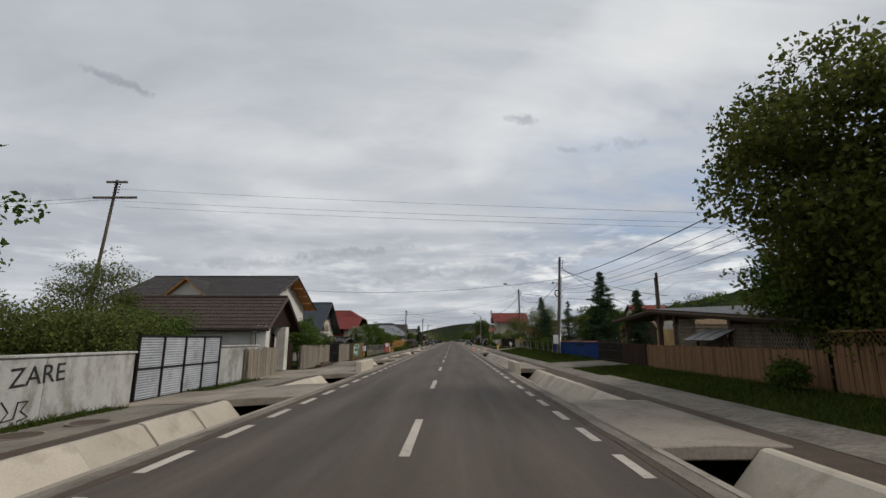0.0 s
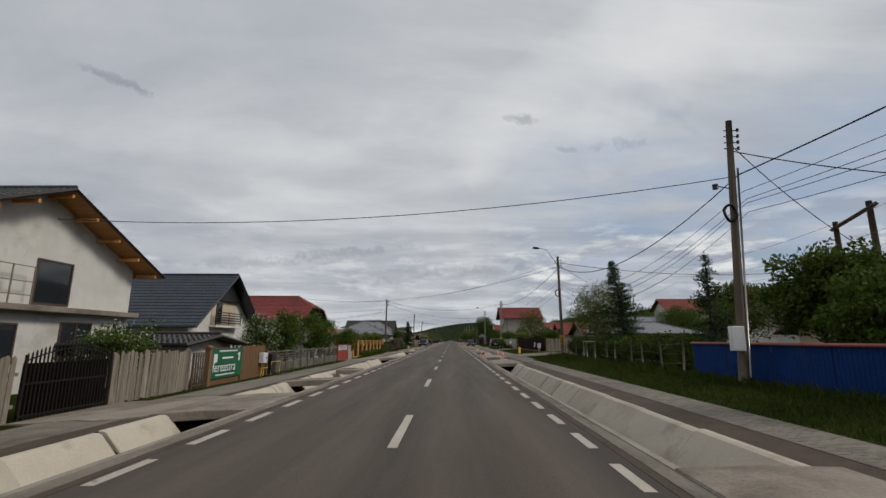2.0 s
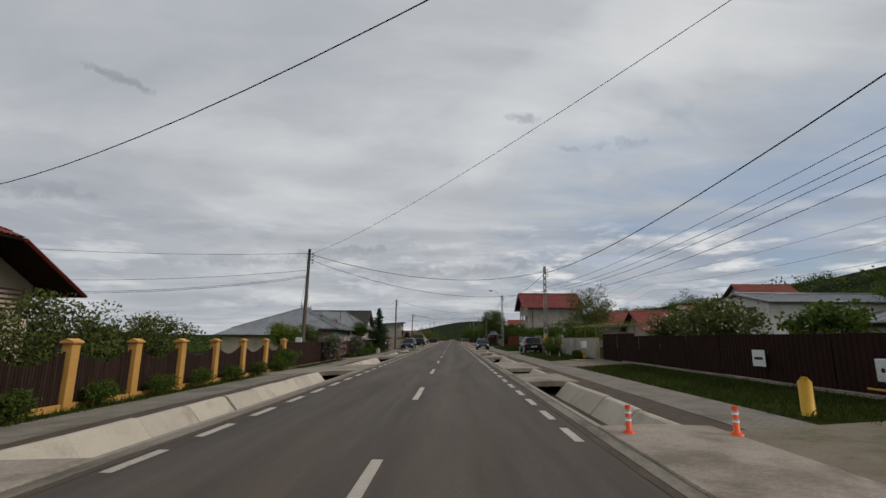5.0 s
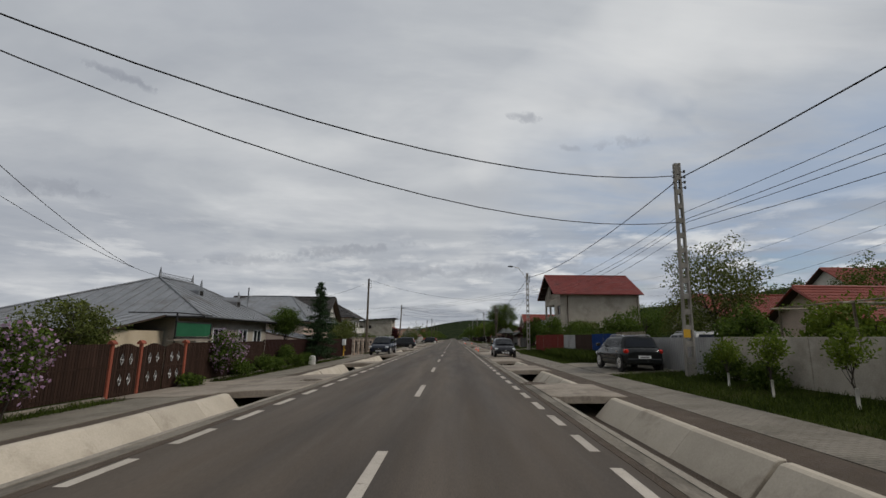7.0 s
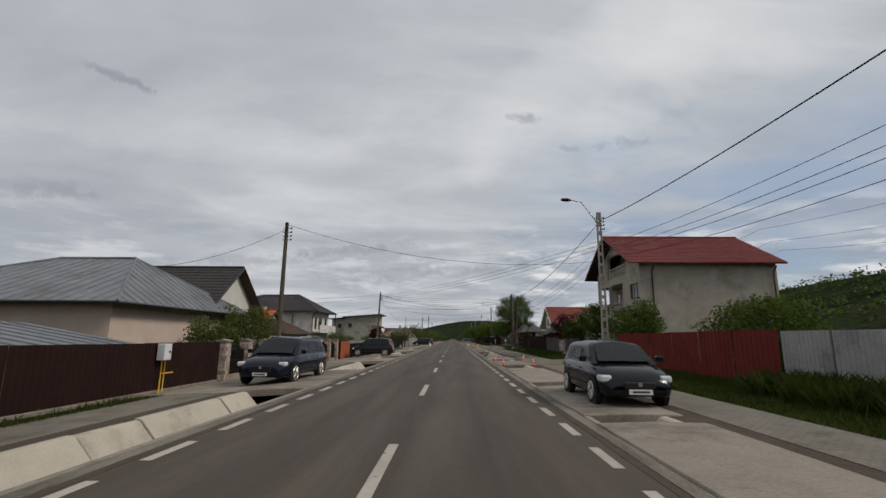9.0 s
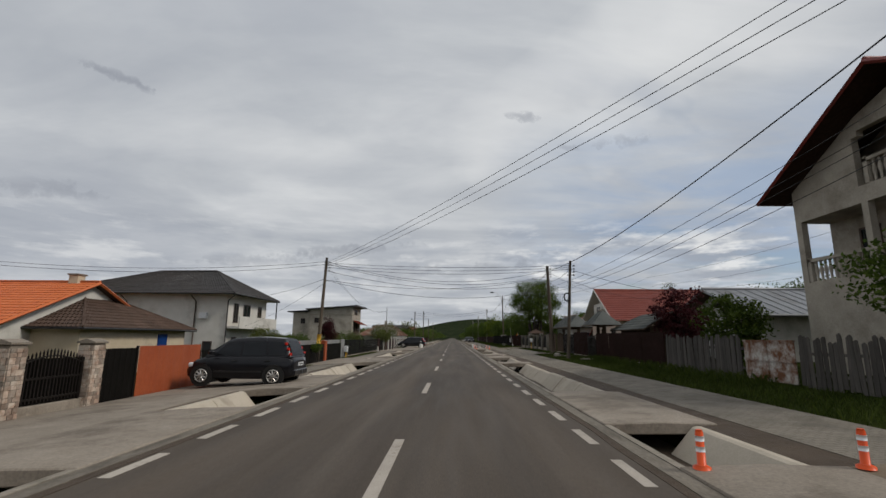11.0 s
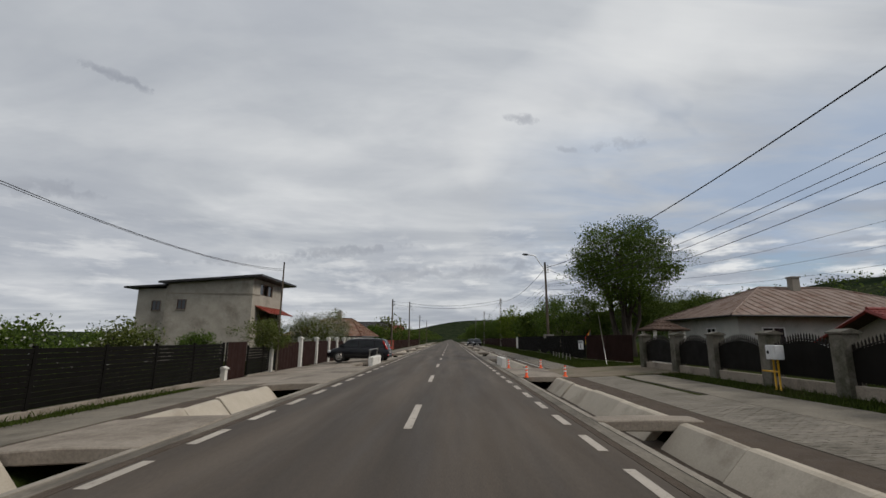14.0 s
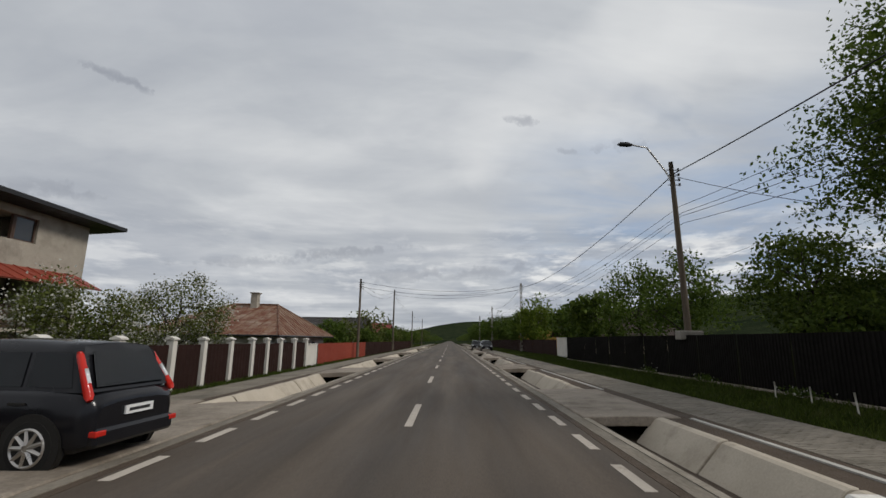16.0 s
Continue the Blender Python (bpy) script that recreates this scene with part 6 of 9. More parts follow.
b = part("balcony", boxes((-20.6 + o.x, -19.3 + o.x, 189.4 + o.y, 198.6 + o.y, 2.2 + o.z, 2.4 + o.z)), M["white"], h)
part("parapet", boxes((-19.42 + o.x, -19.3 + o.x, 189.4 + o.y, 198.6 + o.y, 2.4 + o.z, 3.35 + o.z)), M["white"], b)
part("column", boxes((-19.42 + o.x, -19.32 + o.x, 198.45 + o.y, 198.55 + o.y, -0.6 + o.z, 5.4 + o.z)), M["frame_dark"], h, "slim dark metal post")
part("corner_pipe", tube(bmesh.new(), [Vector((-19.5, 188.5, 5.3)) + o, Vector((-20.5, 189.3, 4.8)) + o, Vector((-20.5, 189.3, -0.8)) + o], 0.06, 6), M["frame_dark"], h)
for x, z, w, hh in ((-32.5, 2.9, 0.8, 0.8), (-22.2, 0.0, 0.9, 1.0), (-28, -0.1, 0.7, 0.8)):
    window(h, Vector((x, 189.4, z)) + o, w, hh, "-y", "frame_brown", 0)
bm = bmesh.new()
for x in (-30.3, -23.6):
    tube(bm, [Vector((x, 188.4, 5.2)) + o, Vector((x, 189.3, 4.7)) + o, Vector((x, 189.3, -0.8)) + o], 0.06, 6)
part("downpipe", bm, M["frame_brown"], h)
part("air_conditioner", boxes((-23.1 + o.x, -22.4 + o.x, 189.05 + o.y, 189.38 + o.y, 3.1 + o.z, 3.65 + o.z), bevel=0.02), M["box_white"], h)
part("skylight", boxes((-29.4 + o.x, -28.5 + o.x, 191.0 + o.y, 191.9 + o.y, 6.62 + o.z, 6.74 + o.z)), M["pane"], h)

# Unfinished grey house with a single-pitch roof.
h = thing("grey_house", "unfinished grey cement house with a tilted flat roof", "house", (-22, 231.5, -0.6))
bm = bmesh.new()
prism(bm, [(-2.8, -0.4), (3.9, -0.4), (3.9, 7.26), (-2.8, 6.75)], "y", -3.7, 3.7)
part("wall", bm, M["greywall"], h)
facade(h, Vector((0, 0, 0)), 3.9, 5.0, (
    (-3.7, -2.2, ((-0.4, 7.33),)),
    (-2.2, -2.05, ((-0.4, 0.9), (4.5, 7.33))),
    (-2.05, 0.95, ((-0.4, 0.9), (4.5, 5.95), (7.0, 7.33))),
    (0.95, 1.9, ((-0.4, 0.9), (4.5, 7.33))),
    (1.9, 3.7, ((-0.4, 7.33),))), None, M["greywall"])
part("string_course", boxes((-2.75, 5.03, -3.74, -3.70, 5.82, 5.92), (5.0, 5.04, -3.74, -2.2, 5.82, 5.92)), M["slab"], h)
part("side_wing", boxes((-5.7, -2.8, -3.2, 3.0, -0.4, 6.35)), M["greywall"], h)
bm = bmesh.new()
prism(bm, [(-3.2, 6.74), (6.0, 7.42), (6.0, 7.6), (-3.2, 6.92)], "y", -4.4, 4.9)
part("roof", bm, M["frame_dark"], h)
bm = bmesh.new()
prism(bm, [(-6.6, 6.3), (-2.7, 6.55), (-2.7, 6.7), (-6.6, 6.45)], "y", -3.9, 3.7)
part("wing_roof", bm, M["frame_dark"], h)
for x, z in ((-1.3, 4.45), (-3.9, 4.35)):
    window(h, (x, -3.7 if x > -2.8 else -3.2, z), 0.8, 0.9, "-y", "frame_brown", 1)
for y in (-1.55, 0.45):
    window(h, (4.86, y, 5.95), 0.98, 1.05, "+x", "frame_brown", 0, False)
for y in (-1.02, -0.08):
    part("window_post", boxes((4.78, 4.9, y - 0.04, y + 0.04, 5.95, 7.0)), M["frame_brown"], h)
window(h, (3.9, -1.0, 2.4), 0.9, 1.9, "+x", "frame_brown", 0, False)
window(h, (3.9, 0.6, 2.9), 1.0, 1.2, "+x", "frame_brown", 0, False)
part("loggia_floor", boxes((3.9, 5.3, -2.3, 2.1, 2.25, 2.4)), M["greywall"], h)
for k in range(6):
    part("rail_board", boxes((5.18, 5.22, -2.3, 2.1, 2.44 + 0.15 * k, 2.55 + 0.15 * k)), M["beam"], h)
for y in (-2.25, -0.1, 2.05):
    part("post", boxes((5.1, 5.18, y - 0.05, y + 0.05, 2.4, 4.5)), M["beam"], h)
slope(h, (6.4, -3.0, 4.25), (6.4, 3.3, 4.25), (4.95, 3.3, 4.95), (4.95, -3.0, 4.95), M["sheet_red"], "seam", M["redwood"], 0.06, "awning")

h, o = hip_house("rusty_roofed_cottage", "low cottage under a rust-streaked sheet roof", -18.5, -10.4, 242.5, 254.5, -0.7, 1.75, (-15.8, 248.4, 4.0), (-12.4, 248.6, 4.0), "white", "rust", style="seam", under="beam")
chimney(h, Vector((-13.9, 247.9, 3.5)) + o, 0.5, 1.3, M["greywall"])
for y in (245, 248, 251.5):
    window(h, Vector((-10.4, y, 0.2)) + o, 0.9, 1.1, "+x", "frame_brown", 1)
h, o = gable_house("green_roofed_barn", "dark weathered barn far along the road", -1, -14, -24, 286, 298, -0.6, 2.6, 5.0, "greywall", "tile_dark", category="barn")
h, o = gable_house("far_cottage", "small cottage with a red roof far along the road", -1, -14, -24, 318, 328, -0.6, 2.6, 5.2, "cream", "tile_red")

# ---- right of the road ----
s = thing("timber_shelter", "dark timber lean-to with lattice front and low roof", "shelter", (11.3, 22.0, 0.3))
for sg, (y0, z0, y1, z1) in ((1, (1.6, 2.85, 7.4, 2.5)), (-1, (1.6, 2.85, -8.5, 1.95))):
    slope(s, (-0.6, y1, z1), (5.2, y1, z1 + 0.25), (5.2, y0, z0 + 0.25), (-0.6, y0, z0), M["tile_dark"], "flat", M["beam"], 0.14, "roof")
part("fascia", tube(bmesh.new(), [(-0.55, -8.4, 1.84), (-0.55, 1.6, 2.72), (-0.55, 7.3, 2.39)], 0.12, 4), M["beam"], s)
for y, h in ((6.4, 2.35), (1.9, 2.6), (0.2, 2.5), (-4.2, 2.1), (-8.2, 1.8)):
    bm = boxes((-0.1, 0.1, y - 0.1, y + 0.1, -0.3, h), bevel=0.015)
    if y > 1:
        tube(bm, [(0, y, 1.7), (0, y + 0.6, h - 0.1)], 0.06, 4)
        tube(bm, [(0, y, 1.7), (0, y - 0.6, h - 0.1)], 0.06, 4)
    part("post", bm, M["beam"], s)
bm = bmesh.new()
for k in range(62):
    for sg in (-1, 1):
        y = -8.2 + k * 0.135
        up = 1.75 + 0.06 * (y + 8.2) * 0.6
        tube(bm, [(-0.02 - 0.015 * sg, y, 0.95), (-0.02 - 0.015 * sg, y + sg * 0.42, up)], 0.02, 4)
part("lattice", bm, M["plank"], s, "grey diamond lattice panels")
part("back_wall", boxes((2.6, 2.75, -8.3, 0.1, -0.2, 2.2)), M["beam"], s)
part("low_wall", boxes((0.04, 0.16, -8.3, 0.1, -0.2, 1.0)), M["beam"], s)
part("chipboard_wall", boxes((3.4, 3.5, 5.2, 10.2, 0.0, 2.0)), M["osb"], s)
part("white_gable", boxes((3.42, 3.48, 5.2, 9.0, 2.0, 2.5)), M["white"], s)
sh = thing("tin_canopy", "small sheet-metal canopy on thin posts", "canopy", (10.9, 18.6, 0.3))
slope(sh, (-0.55, -1.15, 1.3), (-0.55, 1.15, 1.3), (0.35, 1.15, 1.72), (0.35, -1.15, 1.72), M["sheet_grey"], "seam", M["beam"], 0.04, "roof")
for y in (-1.0, 1.0):
    part("post", boxes((-0.05, 0.05, y - 0.04, y + 0.04, -0.3, 1.5)), M["beam"], sh)

h, o = gable_house("boarded_roof_house", "half-built house with a bare tan boarded roof", 1, 19.0, 25, 39.5, 46.5, 0.5, 2.3, 4.15, "beam", "board_tan", over=0.7, lap=0.7, style="seam")
for y in (33.4, 36.0):
    st = thing("red_post", "red painted timber post", "post", (13.6, y, level(13.6)))
    part("post", boxes((-0.06, 0.06, -0.06, 0.06, -0.2, 2.3), bevel=0.01), M["redwood"], st)
h, o = gable_house("brown_roofed_house", "house with a faded brown roof among trees", 1, 21.5, 31, 47, 54.5, 0.5, 2.4, 3.9, "cream", "tile_red", lap=0.8, style="seam")
h, o = gable_house("plain_house", "grey-roofed house with pale walls behind trees", 1, 28, 38, 66, 73, 0.8, 3.1, 4.7, "white", "tile_dark")
h, o = hip_house("zinc_cottage", "white cottage with a streaked zinc hipped roof on the side lane", 19.6, 29.0, 80.5, 88.5, 0.4, 2.4, (23.0, 84.5, 3.75), (26.0, 84.5, 3.8), "white", "zinc", style="seam", under="beam")
for x in (20.8, 23.3, 26.5):
    window(h, Vector((x, 80.5, 1.0)) + o, 1.0, 1.1, "-y", "frame_brown", 1)
h, o = gable_house("white_block_house", "white house with a low-pitched grey roof", 1, 24.5, 35, 101.0, 108.3, 0.7, 4.6, 5.4, "white", "zinc", over=0.3, lap=0.4, style="seam")
window(h, Vector((24.5, 103, 2.9)) + o, 1.1, 1.3, "-x", "frame_brown", 1)
window(h, Vector((24.5, 106.4, 2.9)) + o, 1.0, 1.3, "-x", "frame_brown", 1)
h, o = gable_house("salmon_gable_house", "low house with a salmon gable and red roof", 1, 22.5, 33, 118.6, 124.6, 0.6, 3.0, 4.9, "pinkwall", "tile_brick", over=0.6, lap=0.5)
h, o = gable_house("corrugated_barn", "long barn under a rusty corrugated roof", 1, 24.5, 37, 109.0, 117.4, 0.6, 2.9, 4.9, "greywall", "rust", style="seam", category="barn")
h, o = gable_house("hill_house", "white house with a red roof on the slope", 1, 68, 80, 171, 181.5, 5.0, 11.3, 14.7, "white", "tile_brick", over=1.2)
h, o = gable_house("garden_house", "red-tiled house set back behind a blue fence", 1, 21.5, 32, 128.5, 137.0, 0.5, 3.7, 5.4, "greywall", "tile_brick", over=0.6, lap=0.6)

# Big unfinished house: three storeys of grey render, balconies in the gable.
h, o = gable_house("balcony_house", "tall unfinished grey house with gable balconies and a red roof", 1, 16.6, 25.6, 154.6, 165.0, 0.4, 7.83, 10.6, "greywall", "tile_red", over=2.4, lap=0.7, under="plank_brown")
facade(h, o, 15.2, 15.45, (
    (154.6, 155.0, ((0.0, None),)),
    (155.0, 155.2, ((0.0, 4.83), (6.0, None))),
    (155.2, 155.8, ((0.0, 2.25), (3.15, 4.83), (6.0, None))),
    (155.8, 156.75, ((0.0, 4.83), (6.0, None))),
    (156.75, 157.3, ((0.0, None),)),
    (157.3, 158.4, ((0.0, 1.0), (3.65, 6.95), (8.75, None))),
    (158.4, 159.3, ((0.0, 1.0), (3.65, 3.85), (6.35, 6.95), (8.95, None))),
    (159.3, 161.6, ((0.0, 3.85), (6.35, 6.95), (8.95, None))),
    (161.6, 161.85, ((0.0, 6.95), (8.75, None))),
    (161.85, 164.7, ((0.0, 3.85), (6.35, None))),
    (164.7, 165.0, ((0.0, None),))), lambda y: 10.45 - 0.5326 * abs(y - 159.8), M["greywall"])
for name, z0, z1, y0 in (("loggia_floor", 3.66, 3.84, 157.35), ("attic_floor", 6.36, 6.94, 154.85)):
    part(name, boxes((15.45 + o.x, 16.6 + o.x, y0 + o.y, 164.98 + o.y, z0 + o.z, z1 + o.z)), M["greywall"], h)
bm = bmesh.new()
prism(bm, [(154.6 + o.y, 0.0 + o.z), (154.85 + o.y, 0.0 + o.z), (154.85 + o.y, 7.75 + o.z), (154.6 + o.y, 7.62 + o.z)], "x", 15.45 + o.x, 16.6 + o.x)
part("side_wall", bm, M["greywall"], h)
balcony(h, Vector((15.45, 159.45, 6.98)) + o, 4.25, 0.2, 1, 1, slab=M["greywall"], rail=M["greywall"], style="baluster")
balcony(h, Vector((15.45, 161.55, 3.88)) + o, 6.25, 0.2, 1, 1, slab=M["greywall"], rail=M["greywall"], style="baluster")
window(h, Vector((15.32, 155.88, 4.83)) + o, 1.75, 1.17, "-x", "frame_brown", 2)
window(h, Vector((15.32, 155.5, 2.25)) + o, 0.6, 0.9, "-x", "frame_brown", 0)
for y, z in ((159.4, 3.85), (160.7, 3.85), (163.2, 3.85), (159.6, 6.95)):
    window(h, Vector((16.6, y, z)) + o, 0.9, 2.0, "-x", "frame_brown", 0, False)
bm = bmesh.new()
for x in (16.1, 25.3):
    tube(bm, [Vector((x, 154.1, 7.2)) + o, Vector((x, 154.52, 6.8)) + o, Vector((x, 154.52, 0.4)) + o], 0.06, 6)
part("downpipe", bm, M["frame_brown"], h)
h, o = gable_house("grey_shed_house", "small grey house with an asbestos roof", 1, 17, 26, 170.5, 178.5, 0.4, 3.1, 4.6, "bluewall", "zinc", style="seam")
window(h, Vector((17, 174.5, 1.1)) + o, 1.1, 1.3, "-x", "frame_white", 1)

# Red-tiled house and the two small carved gate roofs.
h, o = gable_house("red_tiled_house", "pale pink house with a brick-red tiled roof and white gable", 1, 17.0, 30, 191.2, 200.2, 0.4, 3.8, 6.7, "pinkwall", "tile_brick", over=1.0, lap=0.7, under="white", gable="white")
for y in (193.2, 196.4):
    window(h, Vector((17.0, y, 1.3)) + o, 1.2, 1.3, "-x", "frame_brown", 1)
for x in (18.6, 22.2):
    window(h, Vector((x, 191.2, 1.3)) + o, 1.2, 1.3, "-y", "frame_brown", 1)
part("porch", boxes((16.4 + o.x, 16.95 + o.x, 194.2 + o.y, 197.4 + o.y, 3.4 + o.z, 5.2 + o.z)), M["white"], h)
window(h, Vector((16.4, 195.8, 3.75)) + o, 0.9, 1.1, "-x", "frame_brown", 0)


def gate_roof(y0, y1, label, over=0.7):
    g = thing("gate_roof", label, "gate", (10.9, (y0 + y1) / 2, level(10.9)))
    w = (y1 - y0) / 2
    r = max(w + over - 1.0, 0.45)
    for s in (1, -1):
        slope(g, (s * 0.95, -w - over, 2.15), (s * 0.95, w + over, 2.15), (0, r, 3.1), (0, -r, 3.1), M["shake"], "seam", M["beam"], 0.07)
    for s in (1, -1):
        slope(g, (-0.95, s * (w + over), 2.15), (0.95, s * (w + over), 2.15), (0.02, s * r, 3.1), (-0.02, s * r, 3.1), M["shake"], "flat", M["beam"], 0.07, "gable_slope")
    fr = bmesh.new()
    n = int((2 * w + 2 * over) / 0.16)
    for k in range(n):
        y = -w - over + (k + 0.5) * (2 * w + 2 * over) / n
        prism(fr, [(y - 0.07, 2.16), (y + 0.07, 2.16), (y, 2.05)], "x", -0.97, -0.94)
    for k in range(int(2 * r / 0.2)):
        y = -r + 0.1 + k * 0.2
        prism(fr, [(y - 0.05, 3.1), (y + 0.05, 3.1), (y, 3.2)], "x", -0.02, 0.02)
    part("fretwork", fr, M["plank"], g)
    for y in (-r, r):
        part("finial", tube(bmesh.new(), [(0, y, 3.05), (0, y, 3.32)], [0.03, 0.012], 5), M["beam"], g)
    for y in (-w, w):
        part("post", boxes((-0.1, 0.1, y - 0.1, y + 0.1, -0.3, 2.2), bevel=0.015), M["beam"], g)
    part("lintel", boxes((-0.1, 0.1, -w, w, 2.0, 2.18)), M["beam"], g)


M["shake"] = surface("grey_green_sheet", (0.075, 0.08, 0.074), (0.11, 0.115, 0.106), rough=0.8, fine=18, bump=0.4, grain=0.3, varied=0.0)
gate_roof(177.2, 178.5, "small grey sheet roof with fretwork over a wicket")
gate_roof(183.6, 188.6, "long grey sheet roof with carved fretwork over a gate")
ls = thing("low_shed", "low dark shed with a corrugated grey roof", "shed", (13.2, 174.6, level(13.2)))
part("wall", boxes((-1.3, 1.6, -2.2, 2.4, -0.2, 1.95)), M["beam"], ls)
for sg in (1, -1):
    slope(ls, (sg * 1.8, -2.5, 1.75), (sg * 1.8, 3.1, 1.75), (0, 2.0, 2.75), (0, -2.3, 2.75), M["shake"], "tile", M["beam"], 0.06)
h, o = hip_house("old_rusty_house", "old single-storey house with a broad rust-red sheet roof", 18.5, 32.5, 216.0, 225.0, 0.4, 3.2, (23.3, 221.0, 5.5), (28.5, 221.0, 5.5), "bluewall", "rust_pale", style="seam", under="beam", lap=0.9)
chimney(h, Vector((25.6, 220.6, 4.7)) + o, 0.55, 1.5, M["blockwall"])
window(h, Vector((20.6, 216.0, 1.3)) + o, 1.4, 1.2, "-y", "frame_white", 1)
window(h, Vector((18.5, 219.0, 1.3)) + o, 1.1, 1.2, "-x", "frame_white", 1)
h, o = gable_house("wine_roofed_shed", "shed with a wine-red tiled roof beside the old house", 1, 20.5, 28, 205.5, 211.0, 0.5, 1.9, 3.1, "greywall", "tile_red", category="shed")
w = thing("covered_well", "roadside well with a shingled pyramid roof on white posts", "well", (12.8, 213.7, level(12.8)))
for s in range(4):
    a = [(-1.05, -1.05), (1.05, -1.05), (1.05, 1.05), (-1.05, 1.05)]
    p, q = a[s], a[(s + 1) % 4]
    slope(w, (*p, 1.85), (*q, 1.85), (0, 0, 2.45), (0, 0, 2.45), M["shingle"], "tile", M["beam"], 0.06)
for p in a:
    part("post", boxes((p[0] * 0.75 - 0.07, p[0] * 0.75 + 0.07, p[1] * 0.75 - 0.07, p[1] * 0.75 + 0.07, -0.2, 1.9)), M["white"], w)
part("parapet", boxes((-0.6, 0.6, -0.6, 0.6, -0.2, 0.85), bevel=0.03), M["white"], w)
part("rail", boxes((-0.8, 0.8, -0.83, -0.77, 0.9, 1.0), (-0.83, -0.77, -0.8, 0.8, 0.9, 1.0)), M["white"], w)
h, o = gable_house("far_brown_cottage", "brown cottage under trees far along the road", 1, 14, 24, 262, 270, 0.3, 2.6, 5.0, "cream", "tile_brown")
h, o = gable_house("far_yellow_house", "ochre house far along the road", 1, 13.5, 23, 292, 301, 0.3, 4.0, 6.5, "yellow_post", "tile_brown")

# ---- trees, shrubs, grass ----
def leaf_quads(centres, size, rng, droop=0.0, thin=0.55):
    """A pointed four-cornered leaf at each centre, turned at random."""
    n = len(centres)
    d = rng.normal(size=(n, 3))
    d[:, 2] -= droop
    d /= np.linalg.norm(d, axis=1, keepdims=True)
    s = np.cross(d, rng.normal(size=(n, 3)))
    s /= np.linalg.norm(s, axis=1, keepdims=True) + 1e-6
    ln = size * rng.uniform(0.6, 1.3, (n, 1))
    v = np.stack([centres - d * ln / 2, centres + s * ln * thin / 2, centres + d * ln / 2, centres - s * ln * thin / 2], 1).reshape(-1, 3)
    return v, np.arange(4 * n).reshape(-1, 4)


def plant(name, label, x, y, height, radius, trunk, leaves, size, leaf="leaf", seed=0, stems=1, girth=0.12, category="tree", low=None, bloom=None, bloom_share=0.3, whitewash=0.0, ry=None, group="", open_crown=0.15, core_gap=0.12):
    """A tree or shrub: stems, forking limbs, and a crown of leaves in clumps at the ends of its twigs."""
    rng = np.random.default_rng(seed * 7919 + int(abs(x) * 100) + int(abs(y) * 10))
    leaves, size = int(leaves * 1.9), size * 1.1
    if y > 235:
        leaves, size = int(leaves * 0.5), size * 1.25
    t = thing(name, label, category, (x, y, level(x) - 0.04), 0, group)
    ry = ry or radius
    low = trunk if low is None else low
    mid = (height + low) / 2
    half = (height - low) / 2
    wood_bm, stem_bm = bmesh.new(), bmesh.new()
    tips = []
    for s in range(stems):
        a = rng.uniform(0, 6.28)
        off = 0.0 if stems == 1 else radius * 0.14
        foot = Vector((off * math.cos(a), off * math.sin(a), -0.1))
        lean = 0.12 if stems == 1 else 0.3
        top = Vector((foot.x + lean * radius * math.cos(a) * rng.uniform(0.3, 1), foot.y + lean * radius * math.sin(a) * rng.uniform(0.3, 1), height * rng.uniform(0.66, 0.8)))
        path = [foot.lerp(top, k / 6) + Vector(rng.normal(size=3) * 0.035 * height * 0.3 * (1 if 0 < k < 6 else 0)) for k in range(7)]
        g = girth / (1 if stems == 1 else stems ** 0.4)
        tube(stem_bm, path, [g * (1.25 if k == 0 else 1) * (1 - 0.125 * k) for k in range(7)], 8)
        n_limb = max(4, int(10 / stems ** 0.5))
        for k in range(n_limb):
            u = rng.uniform(max(0.25, trunk / height * 0.8), 0.98)
            base = path[min(int(u * 6), 5)].lerp(path[min(int(u * 6) + 1, 6)], u * 6 % 1)
            for _ in range(30):
                p = rng.normal(size=3)
                p *= rng.uniform(0.55, 1.0) ** 0.5 / np.linalg.norm(p)
                end = Vector((p[0] * radius * 0.86, p[1] * ry * 0.86, mid + p[2] * half * 0.86))
                if end.z > base.z - 0.25 * height:
                    break
            bend = base.lerp(end, 0.5) + Vector((0, 0, 0.06 * height * rng.uniform(-0.5, 1)))
            tube(wood_bm, [base, bend, end], [g * 0.38, g * 0.24, g * 0.08], 5)
            tips.append(end)
            for _ in range(5):
                st = bend.lerp(end, rng.uniform(0, 0.9))
                q = st + Vector(rng.normal(size=3)) * radius * 0.26
                q.z = max(q.z, low + 0.05)
                far_out = math.sqrt((q.x / radius) ** 2 + (q.y / ry) ** 2 + ((q.z - mid) / half) ** 2)
                if far_out > 0.84:
                    q = Vector((q.x * 0.84 / far_out, q.y * 0.84 / far_out, mid + (q.z - mid) * 0.84 / far_out))
                tube(wood_bm, [st, q], [g * 0.13, g * 0.04], 4)
                tips.append(q)
    part("trunk", stem_bm, M["bark"], t)
    if whitewash:
        part("whitewash", tube(bmesh.new(), [(0, 0, 0.0), (0, 0, whitewash)], girth * 1.35, 8), M["whitewash"], t, "whitewashed lower trunk")
    part("limbwork", wood_bm, M["bark"], t)
    tips = np.array([tuple(p) for p in tips])
    shape = np.array([radius, ry, half])
    core = np.array([0, 0, mid])

    def lobed(d):
        """How far the uneven outline reaches in each direction."""
        return np.array([1.0 + 0.45 * noise.noise((a * 1.9 + seed, b * 1.9, c * 1.9)) + 0.2 * noise.noise((a * 4.5, b * 4.5 + seed, c * 4.5)) for a, b, c in d])[:, None]
